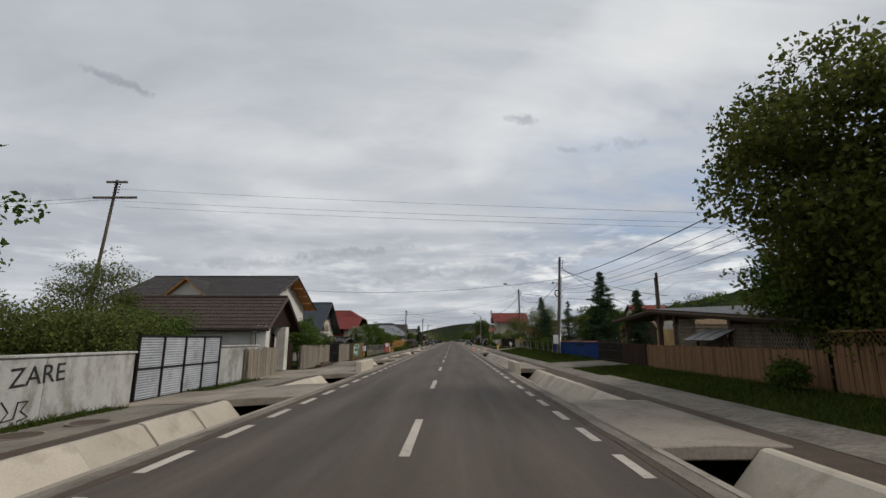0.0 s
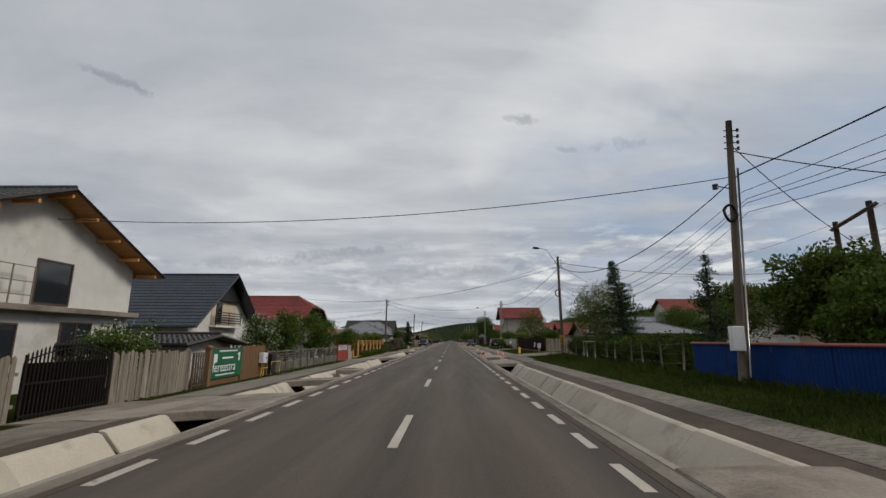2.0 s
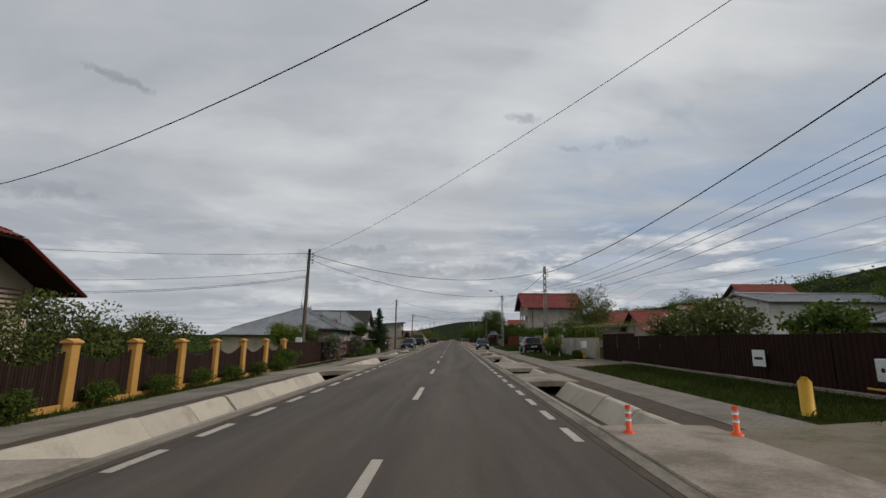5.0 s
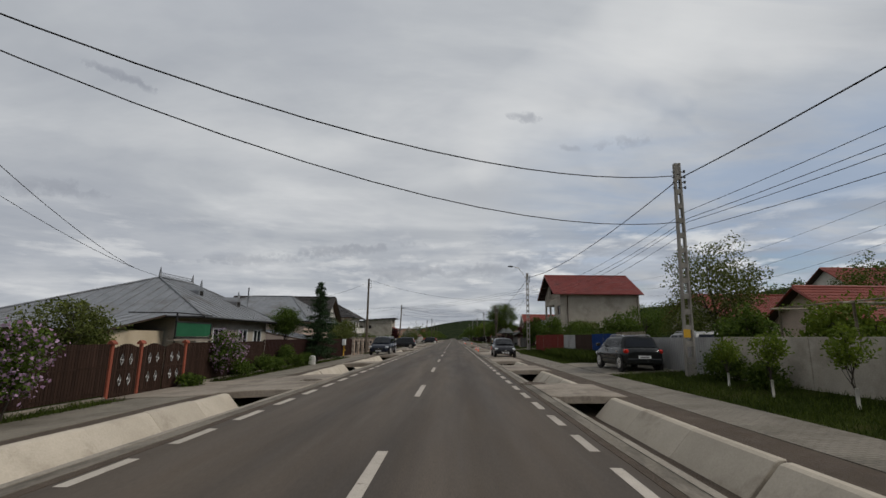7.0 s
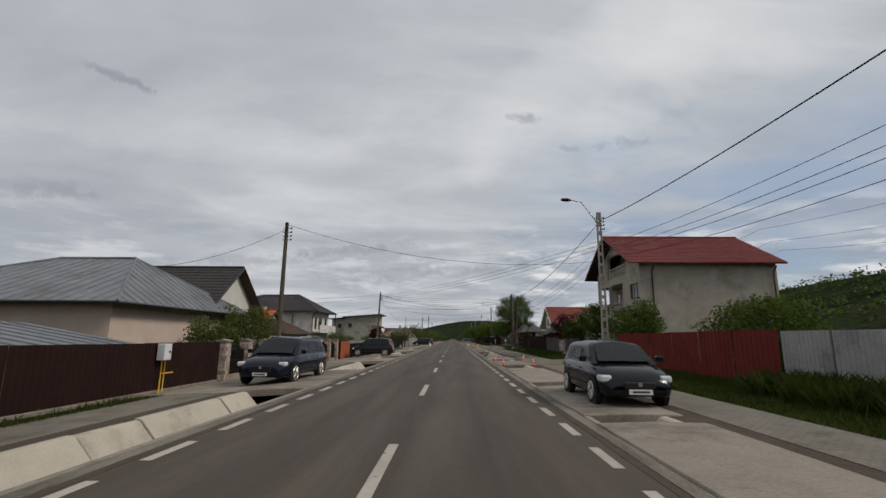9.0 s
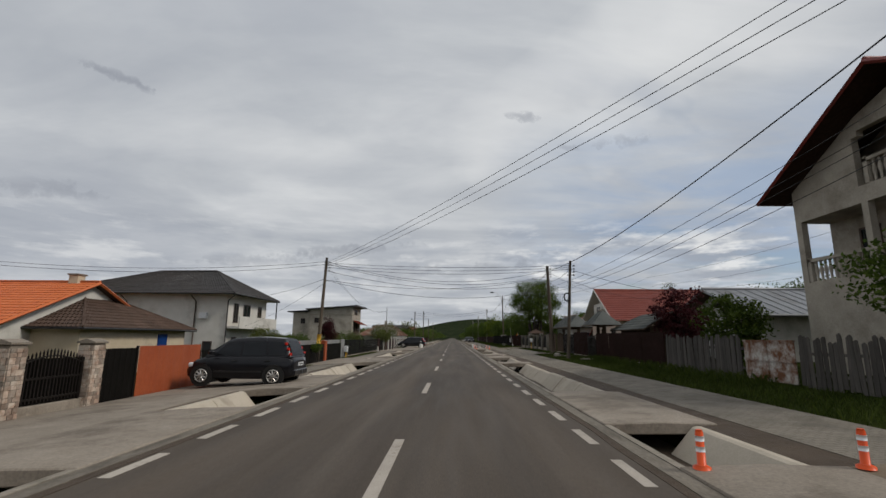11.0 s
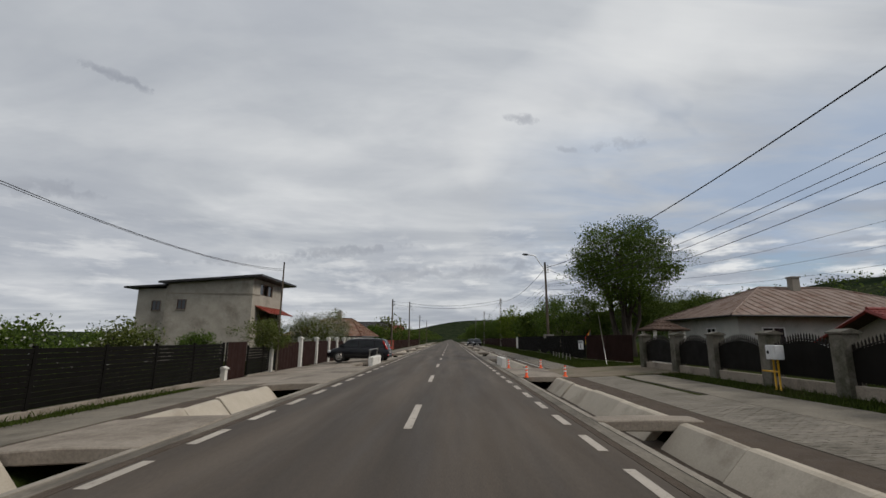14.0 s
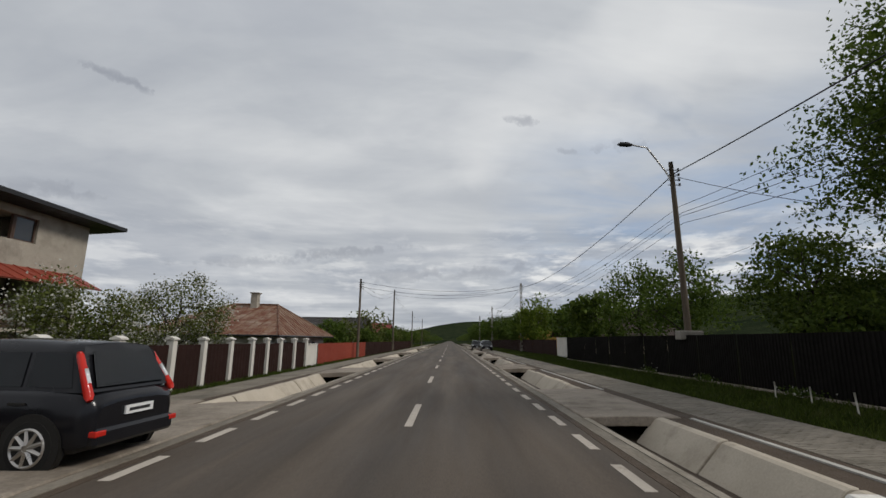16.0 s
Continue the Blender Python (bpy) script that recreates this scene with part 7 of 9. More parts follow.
    n_hub = int(min(420, 60 + 26 * radius * ry))
    d = rng.normal(size=(n_hub, 3))
    d /= np.linalg.norm(d, axis=1, keepdims=True)
    extra = d * lobed(d) * rng.uniform(core_gap, 1.0, (n_hub, 1)) ** 0.42 * 0.93 * shape + core
    extra = extra[rng.random(len(extra)) > open_crown]
    holes = np.array([noise.noise((a * 0.75 + seed, b * 0.75, c * 0.75)) for a, b, c in extra])
    extra = extra[holes > -0.42 + open_crown * 1.1]
    hubs = np.concatenate([tips, extra])
    hubs[:, 2] = np.maximum(hubs[:, 2], low + 0.05)
    spread = (0.085 + min(radius, ry) * 0.08) * rng.uniform(0.6, 1.45, len(hubs))
    weight = spread ** 2 * rng.uniform(0.5, 1.4, len(hubs))
    pick = rng.choice(len(hubs), leaves, p=weight / weight.sum())

    def cloud(which):
        g = rng.normal(size=(len(which), 3))
        g *= np.minimum(1.0, 1.9 / np.linalg.norm(g, axis=1, keepdims=True))
        return hubs[which] + g * spread[which][:, None] * np.array([1, 1, 0.7])
    pts = cloud(pick)
    reach = np.quantile(np.linalg.norm((pts - core) / shape, axis=1), 0.97)
    pts = core + (pts - core) / max(reach, 0.9)
    pts[:, 2] = np.maximum(pts[:, 2], low * 0.85 + 0.04 + 0.2 * rng.random(len(pts)) * min(low, 1.0))
    v, f = leaf_quads(pts, size, rng)
    tagged(quads("crown", v, f, M[leaf], t), kind="stuff")
    if bloom:
        n = int(leaves * bloom_share * 0.8)
        pick = rng.choice(len(hubs), n)
        pts = cloud(pick)
        v, f = leaf_quads(pts, size * 0.75, rng, thin=0.9)
        tagged(quads("blossom", v, f, M[bloom], t), kind="stuff")
    return t


def conifer(name, label, x, y, height, radius, seed=0, leaf="needle", bare=0.4, lean=0.0, density=1.0):
    rng = np.random.default_rng(seed + 31)
    t = thing(name, label, "tree", (x, y, level(x) - 0.04))
    part("trunk", tube(bmesh.new(), [(0, 0, -0.1), (lean * 0.5, 0, height * 0.5), (lean, 0, height)], [0.11 * height / 6, 0.07 * height / 6, 0.012], 8), M["bark"], t)
    bm, pts, dirs = bmesh.new(), [], []
    z = bare
    while z < height - 0.15:
        u = (z - bare) / (height - bare)
        r = radius * (1 - u) ** 0.85 * rng.uniform(0.8, 1.1) + 0.06
        for k in range(int(7 + 3 * (1 - u))):
            a = rng.uniform(0, 6.28)
            rr = r * rng.uniform(0.65, 1.12)
            foot = Vector((lean * z / height, 0, z + rng.uniform(-0.08, 0.08)))
            end = foot + Vector((math.cos(a) * rr, math.sin(a) * rr, rr * (0.28 * u - 0.18 + rng.uniform(-0.06, 0.1))))
            m = foot.lerp(end, 0.55) - Vector((0, 0, rr * 0.07))
            tube(bm, [foot, m, end], [0.018, 0.012, 0.004], 3)
            n = int((16 + 80 * rr) * density)
            w = rng.uniform(0.12, 1.05, n)
            for q in w:
                p = foot.lerp(m, q / 0.55) if q < 0.55 else m.lerp(end, (q - 0.55) / 0.45)
                sp = 0.05 + 0.10 * rr * (1 - abs(q - 0.5))
                pts.append(np.array(p) + rng.normal(size=3) * np.array([sp, sp, 0.035 + 0.02 * rr]))
        z += 0.17 + 0.11 * (1 - u)
    part("limbwork", bm, M["bark"], t)
    v, f = leaf_quads(np.array(pts), 0.17, rng, droop=0.6, thin=0.26)
    tagged(quads("crown", v, f, M[leaf], t), kind="stuff")
    return t


# Left side.
plant("tree", "leafy tree behind the whitewashed wall", -12.0, 9.3, 8.5, 2.3, 2.0, 6000, 0.17, "leaf", 1)
plant("shrub", "dense dark shrub behind the whitewashed wall", -12.4, 16.5, 3.3, 2.6, 0.2, 11000, 0.11, "leaf_olive", 2, stems=4, category="shrub", ry=3.4, open_crown=0.0)
plant("shrub", "dense dark shrub behind the sheet gate", -13.8, 21.5, 3.6, 2.4, 0.2, 9000, 0.11, "leaf", 3, stems=4, category="shrub", ry=2.8, open_crown=0.0)
plant("shrub", "dense green shrub in the garden", -15.4, 15.0, 3.6, 3.0, 0.2, 9000, 0.11, "leaf_olive", 33, stems=4, category="shrub", ry=3.6, open_crown=0.0)
plant("poplar", "upright fresh-leaved poplar by the power pole", -20.0, 26.0, 7.5, 2.7, 1.0, 9000, 0.11, "leaf_olive", 4, stems=8, open_crown=0.2)
plant("shrub", "broad snowball shrub hanging over the plank fence", -10.6, 34.2, 3.5, 1.5, 0.7, 9000, 0.12, "leaf", 5, stems=4, category="shrub", ry=3.3, bloom="blossom", bloom_share=0.02)
plant("apple_tree", "small blossoming apple tree behind the fence", -11.4, 43.4, 2.6, 1.5, 0.6, 3200, 0.10, "leaf", 6, bloom="blossom", bloom_share=0.16)
plant("apple_tree", "blossoming apple tree behind the openwork fence", -10.5, 53.6, 3.5, 1.3, 0.6, 3200, 0.10, "leaf", 7, bloom="blossom", bloom_share=0.3)
plant("shrub", "green shrub at the openwork fence", -9.7, 56.0, 4.2, 1.0, 0.5, 3200, 0.11, "leaf", 8, stems=3, category="shrub")
plant("apple_tree", "blossoming apple tree in the front garden", -10.4, 58.2, 3.9, 1.5, 0.7, 4200, 0.10, "leaf_dark", 9, bloom="blossom", bloom_share=0.28)
plant("fruit_tree", "young fruit tree beside the footway", -9.7, 61.6, 4.3, 1.35, 0.9, 4200, 0.11, "leaf", 10)
plant("fruit_tree", "young fruit tree near the red gate", -9.9, 65.0, 3.9, 1.4, 0.9, 3600, 0.11, "leaf", 11)
plant("cherry_tree", "white blossoming cherry before the red-roofed house", -13.6, 73.6, 4.6, 2.0, 1.0, 5000, 0.11, "leaf_dark", 12, bloom="blossom", bloom_share=0.4)
plant("yew", "dark evergreen beside the cherry", -13.3, 76.6, 3.6, 0.9, 0.3, 3000, 0.09, "needle", 13)
plant("fruit_tree", "leaning fruit tree before the ochre fence", -9.6, 73.0, 3.0, 1.25, 0.7, 3200, 0.11, "leaf", 14)
plant("shrub", "olive shrub behind the ochre fence", -11.0, 79.5, 3.4, 1.6, 0.5, 3600, 0.11, "leaf_olive", 15, stems=3, category="shrub", ry=2.6, open_crown=0.3)
plant("shrub", "olive shrub behind the ochre fence", -11.5, 85.5, 3.0, 1.6, 0.5, 3200, 0.11, "leaf_olive", 16, stems=3, category="shrub", ry=2.4, open_crown=0.3)
for k, y in enumerate((76.4, 79.0, 81.6, 84.0, 86.6, 89.4, 92.0)):
    plant("hedge_shrub", "low clipped shrub before the ochre fence", -8.6, y, 0.75, 0.55, 0.05, 900, 0.07, "leaf", 40 + k, stems=3, category="shrub", girth=0.03, group="low shrubs")
plant("shrub", "fresh green shrub before the brown pickets", -8.75, 93.0, 1.25, 0.9, 0.1, 2200, 0.09, "leaf", 17, stems=3, category="shrub", girth=0.04, ry=1.3)
plant("fruit_tree", "fresh yellow-green fruit tree in a garden", -13.0, 104.4, 3.6, 1.4, 1.0, 2600, 0.12, "leaf_yellow", 18)
plant("fruit_tree", "rounded olive fruit tree in a garden", -12.8, 109.0, 3.3, 1.7, 0.8, 3600, 0.11, "leaf_olive", 19)
plant("lilac", "lilac bush in pink flower by the footway", -8.4, 102.4, 2.2, 0.95, 0.5, 1900, 0.10, "leaf", 20, stems=3, category="shrub", girth=0.04, bloom="lilac", bloom_share=0.5, open_crown=0.3)
plant("lilac", "lilac bush in pink flower by the fence", -8.6, 112.4, 2.2, 0.8, 0.4, 1700, 0.10, "leaf", 21, stems=3, category="shrub", girth=0.04, bloom="lilac", bloom_share=0.5, open_crown=0.3)
for k, (y, hh) in enumerate(((114.0, 0.9), (116.3, 1.0), (117.9, 0.8), (119.4, 1.5), (121.2, 0.8), (122.9, 0.95), (109.8, 0.5))):
    plant("shrub", "garden shrub in the verge before the brown fence", -8.55, y, hh, 0.6, 0.05, 1100, 0.08, "leaf", 50 + k, stems=3, category="shrub", girth=0.03, group="verge shrubs")
conifer("spruce", "slender dark spruce before the brown fence", -8.4, 125.0, 5.75, 1.65, 1, bare=0.7, density=0.9)
plant("robinia", "round-headed robinia behind the brown fence", -11.0, 125.6, 4.0, 1.35, 1.8, 5200, 0.09, "leaf", 22, low=2.0, open_crown=0.0)
plant("fruit_tree", "pale olive fruit tree in a garden", -10.9, 141.5, 3.0, 1.5, 0.8, 2600, 0.11, "leaf_olive", 23)
plant("fruit_tree", "broad olive fruit tree behind stone pillars", -12.4, 149.2, 4.3, 2.1, 0.9, 4600, 0.12, "leaf_olive", 24)
plant("copper_plum", "copper-leaved plum by the slat fence", -11.2, 191.0, 4.1, 0.95, 0.9, 3000, 0.10, "leaf_red", 25)
for k, (x, y, hh, r, lf) in enumerate(((-12.5, 197.5, 2.3, 1.5, "leaf_olive"), (-13, 201.5, 2.6, 1.8, "leaf"), (-12.0, 205.2, 2.6, 1.4, "leaf_olive"), (-15.5, 208.0, 2.5, 1.8, "leaf"), (-12.6, 211.5, 2.4, 1.3, "leaf"), (-18.5, 203, 2.6, 2.2, "leaf"), (-24, 208, 3.2, 2.6, "leaf_olive"), (-30, 214, 3.4, 3.0, "leaf"), (-38, 206, 4.4, 3.0, "leaf_olive"), (-47, 212, 5.5, 3.2, "leaf_dark"), (-17, 190, 3.2, 1.8, "leaf_olive"), (-33, 196, 4.0, 2.4, "leaf"))):
    plant("shrub", "leafy garden shrub behind the fence", x, y, hh, r, 0.2, 2600, 0.12, lf, 60 + k, stems=3, category="shrub", bloom="blossom" if k in (1, 2) else None, bloom_share=0.08)
plant("willow", "small willow in the verge before the slat fence", -9.5, 212.6, 3.1, 1.7, 1.0, 3000, 0.09, "leaf_olive", 26, girth=0.06, open_crown=0.35, low=1.1)
plant("cherry_tree", "spreading white-blossom tree behind the pillars", -12.0, 229.2, 4.0, 2.6, 0.9, 5200, 0.10, "leaf_olive", 27, bloom="blossom", bloom_share=0.4, open_crown=0.3)
plant("cherry_tree", "spreading white-blossom tree behind the pillars", -11.8, 234.6, 4.8, 2.7, 0.9, 5200, 0.10, "leaf_olive", 28, bloom="blossom", bloom_share=0.35, open_crown=0.3)
for k, (x, y, hh, r) in enumerate(((-12, 262, 4.0, 2.6), (-13, 272, 4.5, 3.0), (-12, 284, 3.8, 2.6), (-12, 300, 4.5, 3.0), (-13, 318, 5.0, 3.4), (-13, 340, 5.5, 3.8), (-12, 362, 5.5, 3.8), (-13, 388, 6, 4.2), (-26, 275, 5, 3.5), (-30, 250, 4.5, 3.2), (-22, 262, 4.0, 3), (-12, 415, 7, 4.5), (-30, 310, 6, 4), (-14, 445, 8, 5), (-26, 92, 3.4, 2.2), (-34, 100, 4, 2.6), (-22, 97, 3.0, 1.8), (-40, 110, 4.5, 3))):
    plant("tree", "leafy garden tree along the road", x, y, hh, r, 0.8, 2200, 0.26, ("leaf", "leaf_olive", "leaf_dark")[k % 3], 80 + k)

# Right side.
plant("tree", "leafy garden tree before the red-tiled house", 16.5, 131.0, 3.9, 2.3, 0.7, 3600, 0.12, "leaf", 401)
plant("tree", "leafy garden tree before the red-tiled house", 18.0, 126.6, 3.6, 2.0, 0.7, 3000, 0.12, "leaf_olive", 402)
plant("walnut_tree", "great dark-leaved walnut overhanging the fence", 13.2, 10.6, 10.0, 6.6, 2.2, 42000, 0.16, "leaf_walnut", 143, girth=0.3, low=0.8, open_crown=0.05, ry=4.6)
plant("shrub", "dark shrub under the walnut", 12.8, 6.0, 3.4, 2.6, 0.2, 5000, 0.16, "leaf_dark", 102, stems=3, category="shrub")
plant("tree", "dark low-branched tree behind the tan fence", 12.3, 14.0, 5.2, 2.7, 0.6, 9000, 0.14, "leaf_dark", 108, stems=3, open_crown=0.0)
plant("shrub", "self-sown shrub in the verge", 9.6, 12.6, 0.95, 0.6, 0.05, 1300, 0.09, "leaf_dark", 103, stems=3, category="shrub", girth=0.03)
conifer("spruce", "tall dark spruce behind the blue fence", 12.0, 35.2, 6.5, 1.95, 2, bare=0.5)
conifer("spruce", "slim spruce beside the timber posts", 13.9, 33.2, 5.0, 1.25, 3, bare=0.4)
for k in range(26):
    for sx in (-1, 1):
        yy = 300 + k * 24 + 7 * sx
        plant("tree", "leafy tree far along the road", sx * (13 + (k * 7 + (3 if sx > 0 else 0)) % 11), yy, 4.5 + (k * 5 + sx) % 4, 4.0 + (k % 3), 0.5, 700, 0.45, ("leaf", "leaf_dark", "leaf_olive")[(k + sx) % 3], 300 + 2 * k + sx, ry=7.0, group="far trees")
plant("tree", "bushy dark green tree behind the blue fence", 14.4, 42.8, 4.9, 2.4, 1.0, 8000, 0.15, "leaf_dark", 104, stems=2)
plant("tree", "bushy green tree behind the blue fence", 12.8, 39.4, 3.6, 1.5, 0.8, 3600, 0.13, "leaf", 105)
conifer("pine", "young pine with upswept branches", 12.4, 47.2, 5.3, 1.25, 4, leaf="needle", bare=0.5, density=0.3)
plant("tree", "loose olive tree in the garden", 14.8, 49.5, 4.4, 1.8, 1.0, 3400, 0.13, "leaf_olive", 106, open_crown=0.3)
conifer("spruce", "old leaning spruce with a bare tip", 12.4, 56.8, 6.5, 2.0, 5, bare=0.3, lean=-0.9, density=0.6)
plant("tree", "fine-twigged olive tree over the verge by the pole", 13.4, 64.6, 6.4, 2.6, 1.2, 7000, 0.085, "leaf_olive", 109, stems=9, open_crown=0.3, girth=0.08)
plant("tree", "broad olive-leaved plum tree behind the stakes", 12.6, 62.6, 5.4, 2.9, 0.8, 8000, 0.09, "leaf_olive", 107, stems=8, open_crown=0.35, girth=0.08)
for k, y in enumerate((47.5, 50.5, 53.4, 56.0, 59.0, 62.2, 65.0)):
    plant("shrub", "dark overgrown shrub along the stakes", 11.3, y, 1.7, 1.0, 0.05, 2000, 0.11, "leaf_dark", 110 + k, stems=3, category="shrub", ry=1.7, group="overgrown shrubs")
for k, (x, y, hh, r, lf, bl) in enumerate(((12.5, 86.5, 3.2, 1.8, "leaf_olive", "blossom"), (13.0, 91.0, 3.0, 1.6, "leaf_olive", "blossom"), (12.4, 80.5, 2.6, 1.2, "leaf", None), (17.4, 122, 7.8, 3.2, "leaf_olive", None), (31, 126, 7.0, 3.6, "leaf_dark", None), (12.8, 107, 2.6, 1.2, "leaf_yellow", None), (13.2, 112.5, 2.8, 1.4, "leaf", None), (13.4, 128.0, 3.2, 1.8, "leaf", None), (12.5, 136.0, 3.0, 1.8, "leaf", None), (14.2, 140.5, 3.2, 2.0, "leaf_olive", None), (12.7, 149.6, 3.8, 2.0, "leaf", None), (12.5, 157.2, 4.4, 1.7, "leaf", None), (13.6, 172.0, 4.3, 1.7, "leaf_red", None), (13.0, 166.5, 3.4, 1.4, "leaf_dark", None), (27, 203, 7.6, 2.8, "leaf", None), (24, 232, 6.5, 2.6, "leaf_dark", None), (17.5, 228, 6.2, 3.2, "leaf_dark", None), (13.6, 230, 5.6, 2.6, "leaf_dark", None), (12.2, 227.5, 3.0, 1.6, "leaf_dark", None), (12.6, 237, 6.0, 2.5, "leaf", None), (13.0, 244, 6.6, 2.9, "leaf", None), (12.5, 251, 5.4, 2.6, "leaf_dark", None), (12.6, 258, 5.0, 2.6, "leaf", None), (12, 275, 7.5, 3.0, "leaf_yellow", None), (11.8, 285, 6.0, 3.0, "leaf", None), (12, 306, 6.5, 3.2, "leaf", None), (12, 322, 7.5, 3.6, "leaf_dark", None), (12, 345, 7.5, 4.0, "leaf", None), (12.5, 370, 8, 4.5, "leaf_dark", None), (12, 400, 8, 4.5, "leaf", None), (13, 435, 9, 5, "leaf_dark", None), (36, 150, 7, 4, "leaf_dark", None), (40, 185, 7, 4, "leaf", None), (38, 60, 6, 4, "leaf_dark", None), (33, 78, 6, 3.6, "leaf", None), (36, 100, 6.5, 3.6, "leaf_dark", None), (44, 112, 7, 4, "leaf", None))):
    plant("tree" if hh > 3.4 else "shrub", "leafy garden tree behind the fences" if hh > 3.4 else "leafy garden shrub behind the fences", x, y, hh, r, 0.7 if hh > 3.4 else 0.3, int(1800 + r * r * (420 if y < 250 else 170)), 0.15 if y < 250 else 0.28, lf, 130 + k, stems=1 if hh > 3.4 else 3, category="tree" if hh > 3.4 else "shrub", bloom=bl, bloom_share=0.12)
plant("walnut_tree", "tall many-stemmed walnut at the lane corner", 14.6, 224.0, 11.6, 4.5, 3.6, 21000, 0.14, "leaf", 190, stems=9, girth=0.42, low=3.4, open_crown=0.55, core_gap=0.3)
for k, (x, y, hh) in enumerate(((8.9, 104.8, 1.7), (9.2, 102.7, 1.9), (9.1, 107.0, 1.5))):
    plant("young_tree", "young whitewashed fruit tree in the verge", x, y, hh, 0.5, 0.7, 420, 0.09, "leaf_yellow", 200 + k, girth=0.025, whitewash=0.45, group="young trees")
plant("young_tree", "young fruit tree before the black fence", -8.7, 178.7, 1.6, 0.5, 0.7, 420, 0.09, "leaf", 205, girth=0.025)
for k, (x, y, hh, r) in enumerate(((9.9, 108.6, 1.1, 0.7), (9.8, 106.2, 0.8, 0.6), (9.9, 99.9, 0.6, 0.5))):
    plant("verge_shrub", "dark bushy growth in the verge", x, y, hh, r, 0.02, 1500, 0.09, "leaf_dark", 210 + k, stems=3, category="shrub", girth=0.02, ry=r * 1.3, group="verge growth")
for k, y in enumerate((226, 230.5, 235)):
    plant("tulips", "low row of pale spring flowers", 9.9, y, 0.32, 0.3, 0.02, 260, 0.07, "leaf", 220 + k, stems=2, category="flowers", girth=0.01, ry=1.6, bloom="blossom", bloom_share=0.15, group="spring flowers")

# Scrub and small woods over the hillside, past counting.
rng = np.random.default_rng(77)
n = 2600
hx, hy = rng.uniform(62, 210, n), rng.uniform(-60, 640, n)
keep_bush = np.array([noise.noise((a * 0.022, b * 0.022, 9)) for a, b in zip(hx, hy)]) > rng.uniform(-0.45, 0.3, n)
hx, hy = hx[keep_bush], hy[keep_bush]
hz = np.array([terrain(a, b) for a, b in zip(hx, hy)])
size = rng.uniform(0.7, 2.6, len(hx))
pts = np.repeat(np.stack([hx, hy, hz + size * 0.5], 1), 26, axis=0) + np.clip(rng.normal(size=(len(hx) * 26, 3)), -1.6, 1.6) * np.repeat(size, 26)[:, None] * np.array([0.75, 0.75, 0.5])
v, f = leaf_quads(pts, 0.8, rng, thin=0.7)
tagged(quads("hill_scrub", v, f, M["leaf_dark"]), "dark scrub and bushes over the hillside", "scrub", kind="stuff")
n = 1500
hx, hy = rng.uniform(-420, -55, n), rng.uniform(60, 640, n)
hz = np.array([terrain(a, b) for a, b in zip(hx, hy)])
size = rng.uniform(0.8, 3.0, n)
pts = np.repeat(np.stack([hx, hy, hz + size * 0.6], 1), 26, axis=0) + np.clip(rng.normal(size=(n * 26, 3)), -1.6, 1.6) * np.repeat(size, 26)[:, None] * np.array([0.8, 0.8, 0.55])
v, f = leaf_quads(pts, 0.9, rng, thin=0.7)
tagged(quads("valley_scrub", v, f, M["leaf"]), "green trees and scrub in the valley", "scrub", kind="stuff")

# Grass blades in the verges.
rng = np.random.default_rng(5)


def verge(x0, x1, y0, y1, density, tall, name="verge_grass"):
    n = int(abs(x1 - x0) * (y1 - y0) * density)
    p = np.stack([rng.uniform(min(x0, x1), max(x0, x1), n), rng.uniform(y0, y1, n)], 1)
    clump = np.array([noise.noise((a * 1.3, b * 1.3, 3)) for a, b in p])
    p = p[clump > rng.uniform(-0.75, 0.25, n)]
    n = len(p)
    z = np.array([level(a) for a in p[:, 0]]) - 0.01
    h = tall * rng.uniform(0.35, 1.25, n)
    a = rng.uniform(0, 6.28, n)
    w = 0.010
    lean = rng.normal(size=(n, 2)) * 0.35 * h[:, None]
    b0 = np.stack([p[:, 0] - np.cos(a) * w, p[:, 1] - np.sin(a) * w, z], 1)
    b1 = np.stack([p[:, 0] + np.cos(a) * w, p[:, 1] + np.sin(a) * w, z], 1)
    m = np.stack([p[:, 0] + lean[:, 0] * 0.4 + np.cos(a) * w * 0.7, p[:, 1] + lean[:, 1] * 0.4 + np.sin(a) * w * 0.7, z + h * 0.6], 1)
    t = np.stack([p[:, 0] + lean[:, 0], p[:, 1] + lean[:, 1], z + h], 1)
    v = np.stack([b0, b1, m, t], 1).reshape(-1, 3)
    return tagged(quads(name, v, np.arange(4 * n).reshape(-1, 4), M["grass"]), "lush uneven spring grass in the verge", "grass", kind="stuff")


for a, b in ((-6, 25.2), (30.0, 67.2), (75.0, 90.8), (97.2, 112.4), (121, 147), (155.4, 186.3), (212.0, 262)):
    for y0, y1, x1 in PAVED:
        if min(b, y1) - max(a, y0) > 0.5:
            verge(x1 + 0.02, 10.35, max(a, y0), min(b, y1), 255, 0.13)
verge(8.6, 10.3, 119.5, 132.5, 420, 0.55)
verge(9.1, 10.3, 186.3, 206.4, 200, 0.12)
verge(7.9, 12.0, 152.3, 155.6, 130, 0.2)
verge(7.9, 10.3, 146.2, 147.4, 130, 0.16)
verge(7.5, 12.5, 212.4, 216.5, 120, 0.13)
verge(8.0, 13.0, 74.3, 75.6, 120, 0.16)
verge(8.9, 10.3, 46.0, 66.0, 160, 0.32)
verge(9.3, 10.35, 160.0, 177.0, 160, 0.3)
verge(9.2, 10.3, 32.0, 45.0, 140, 0.26)
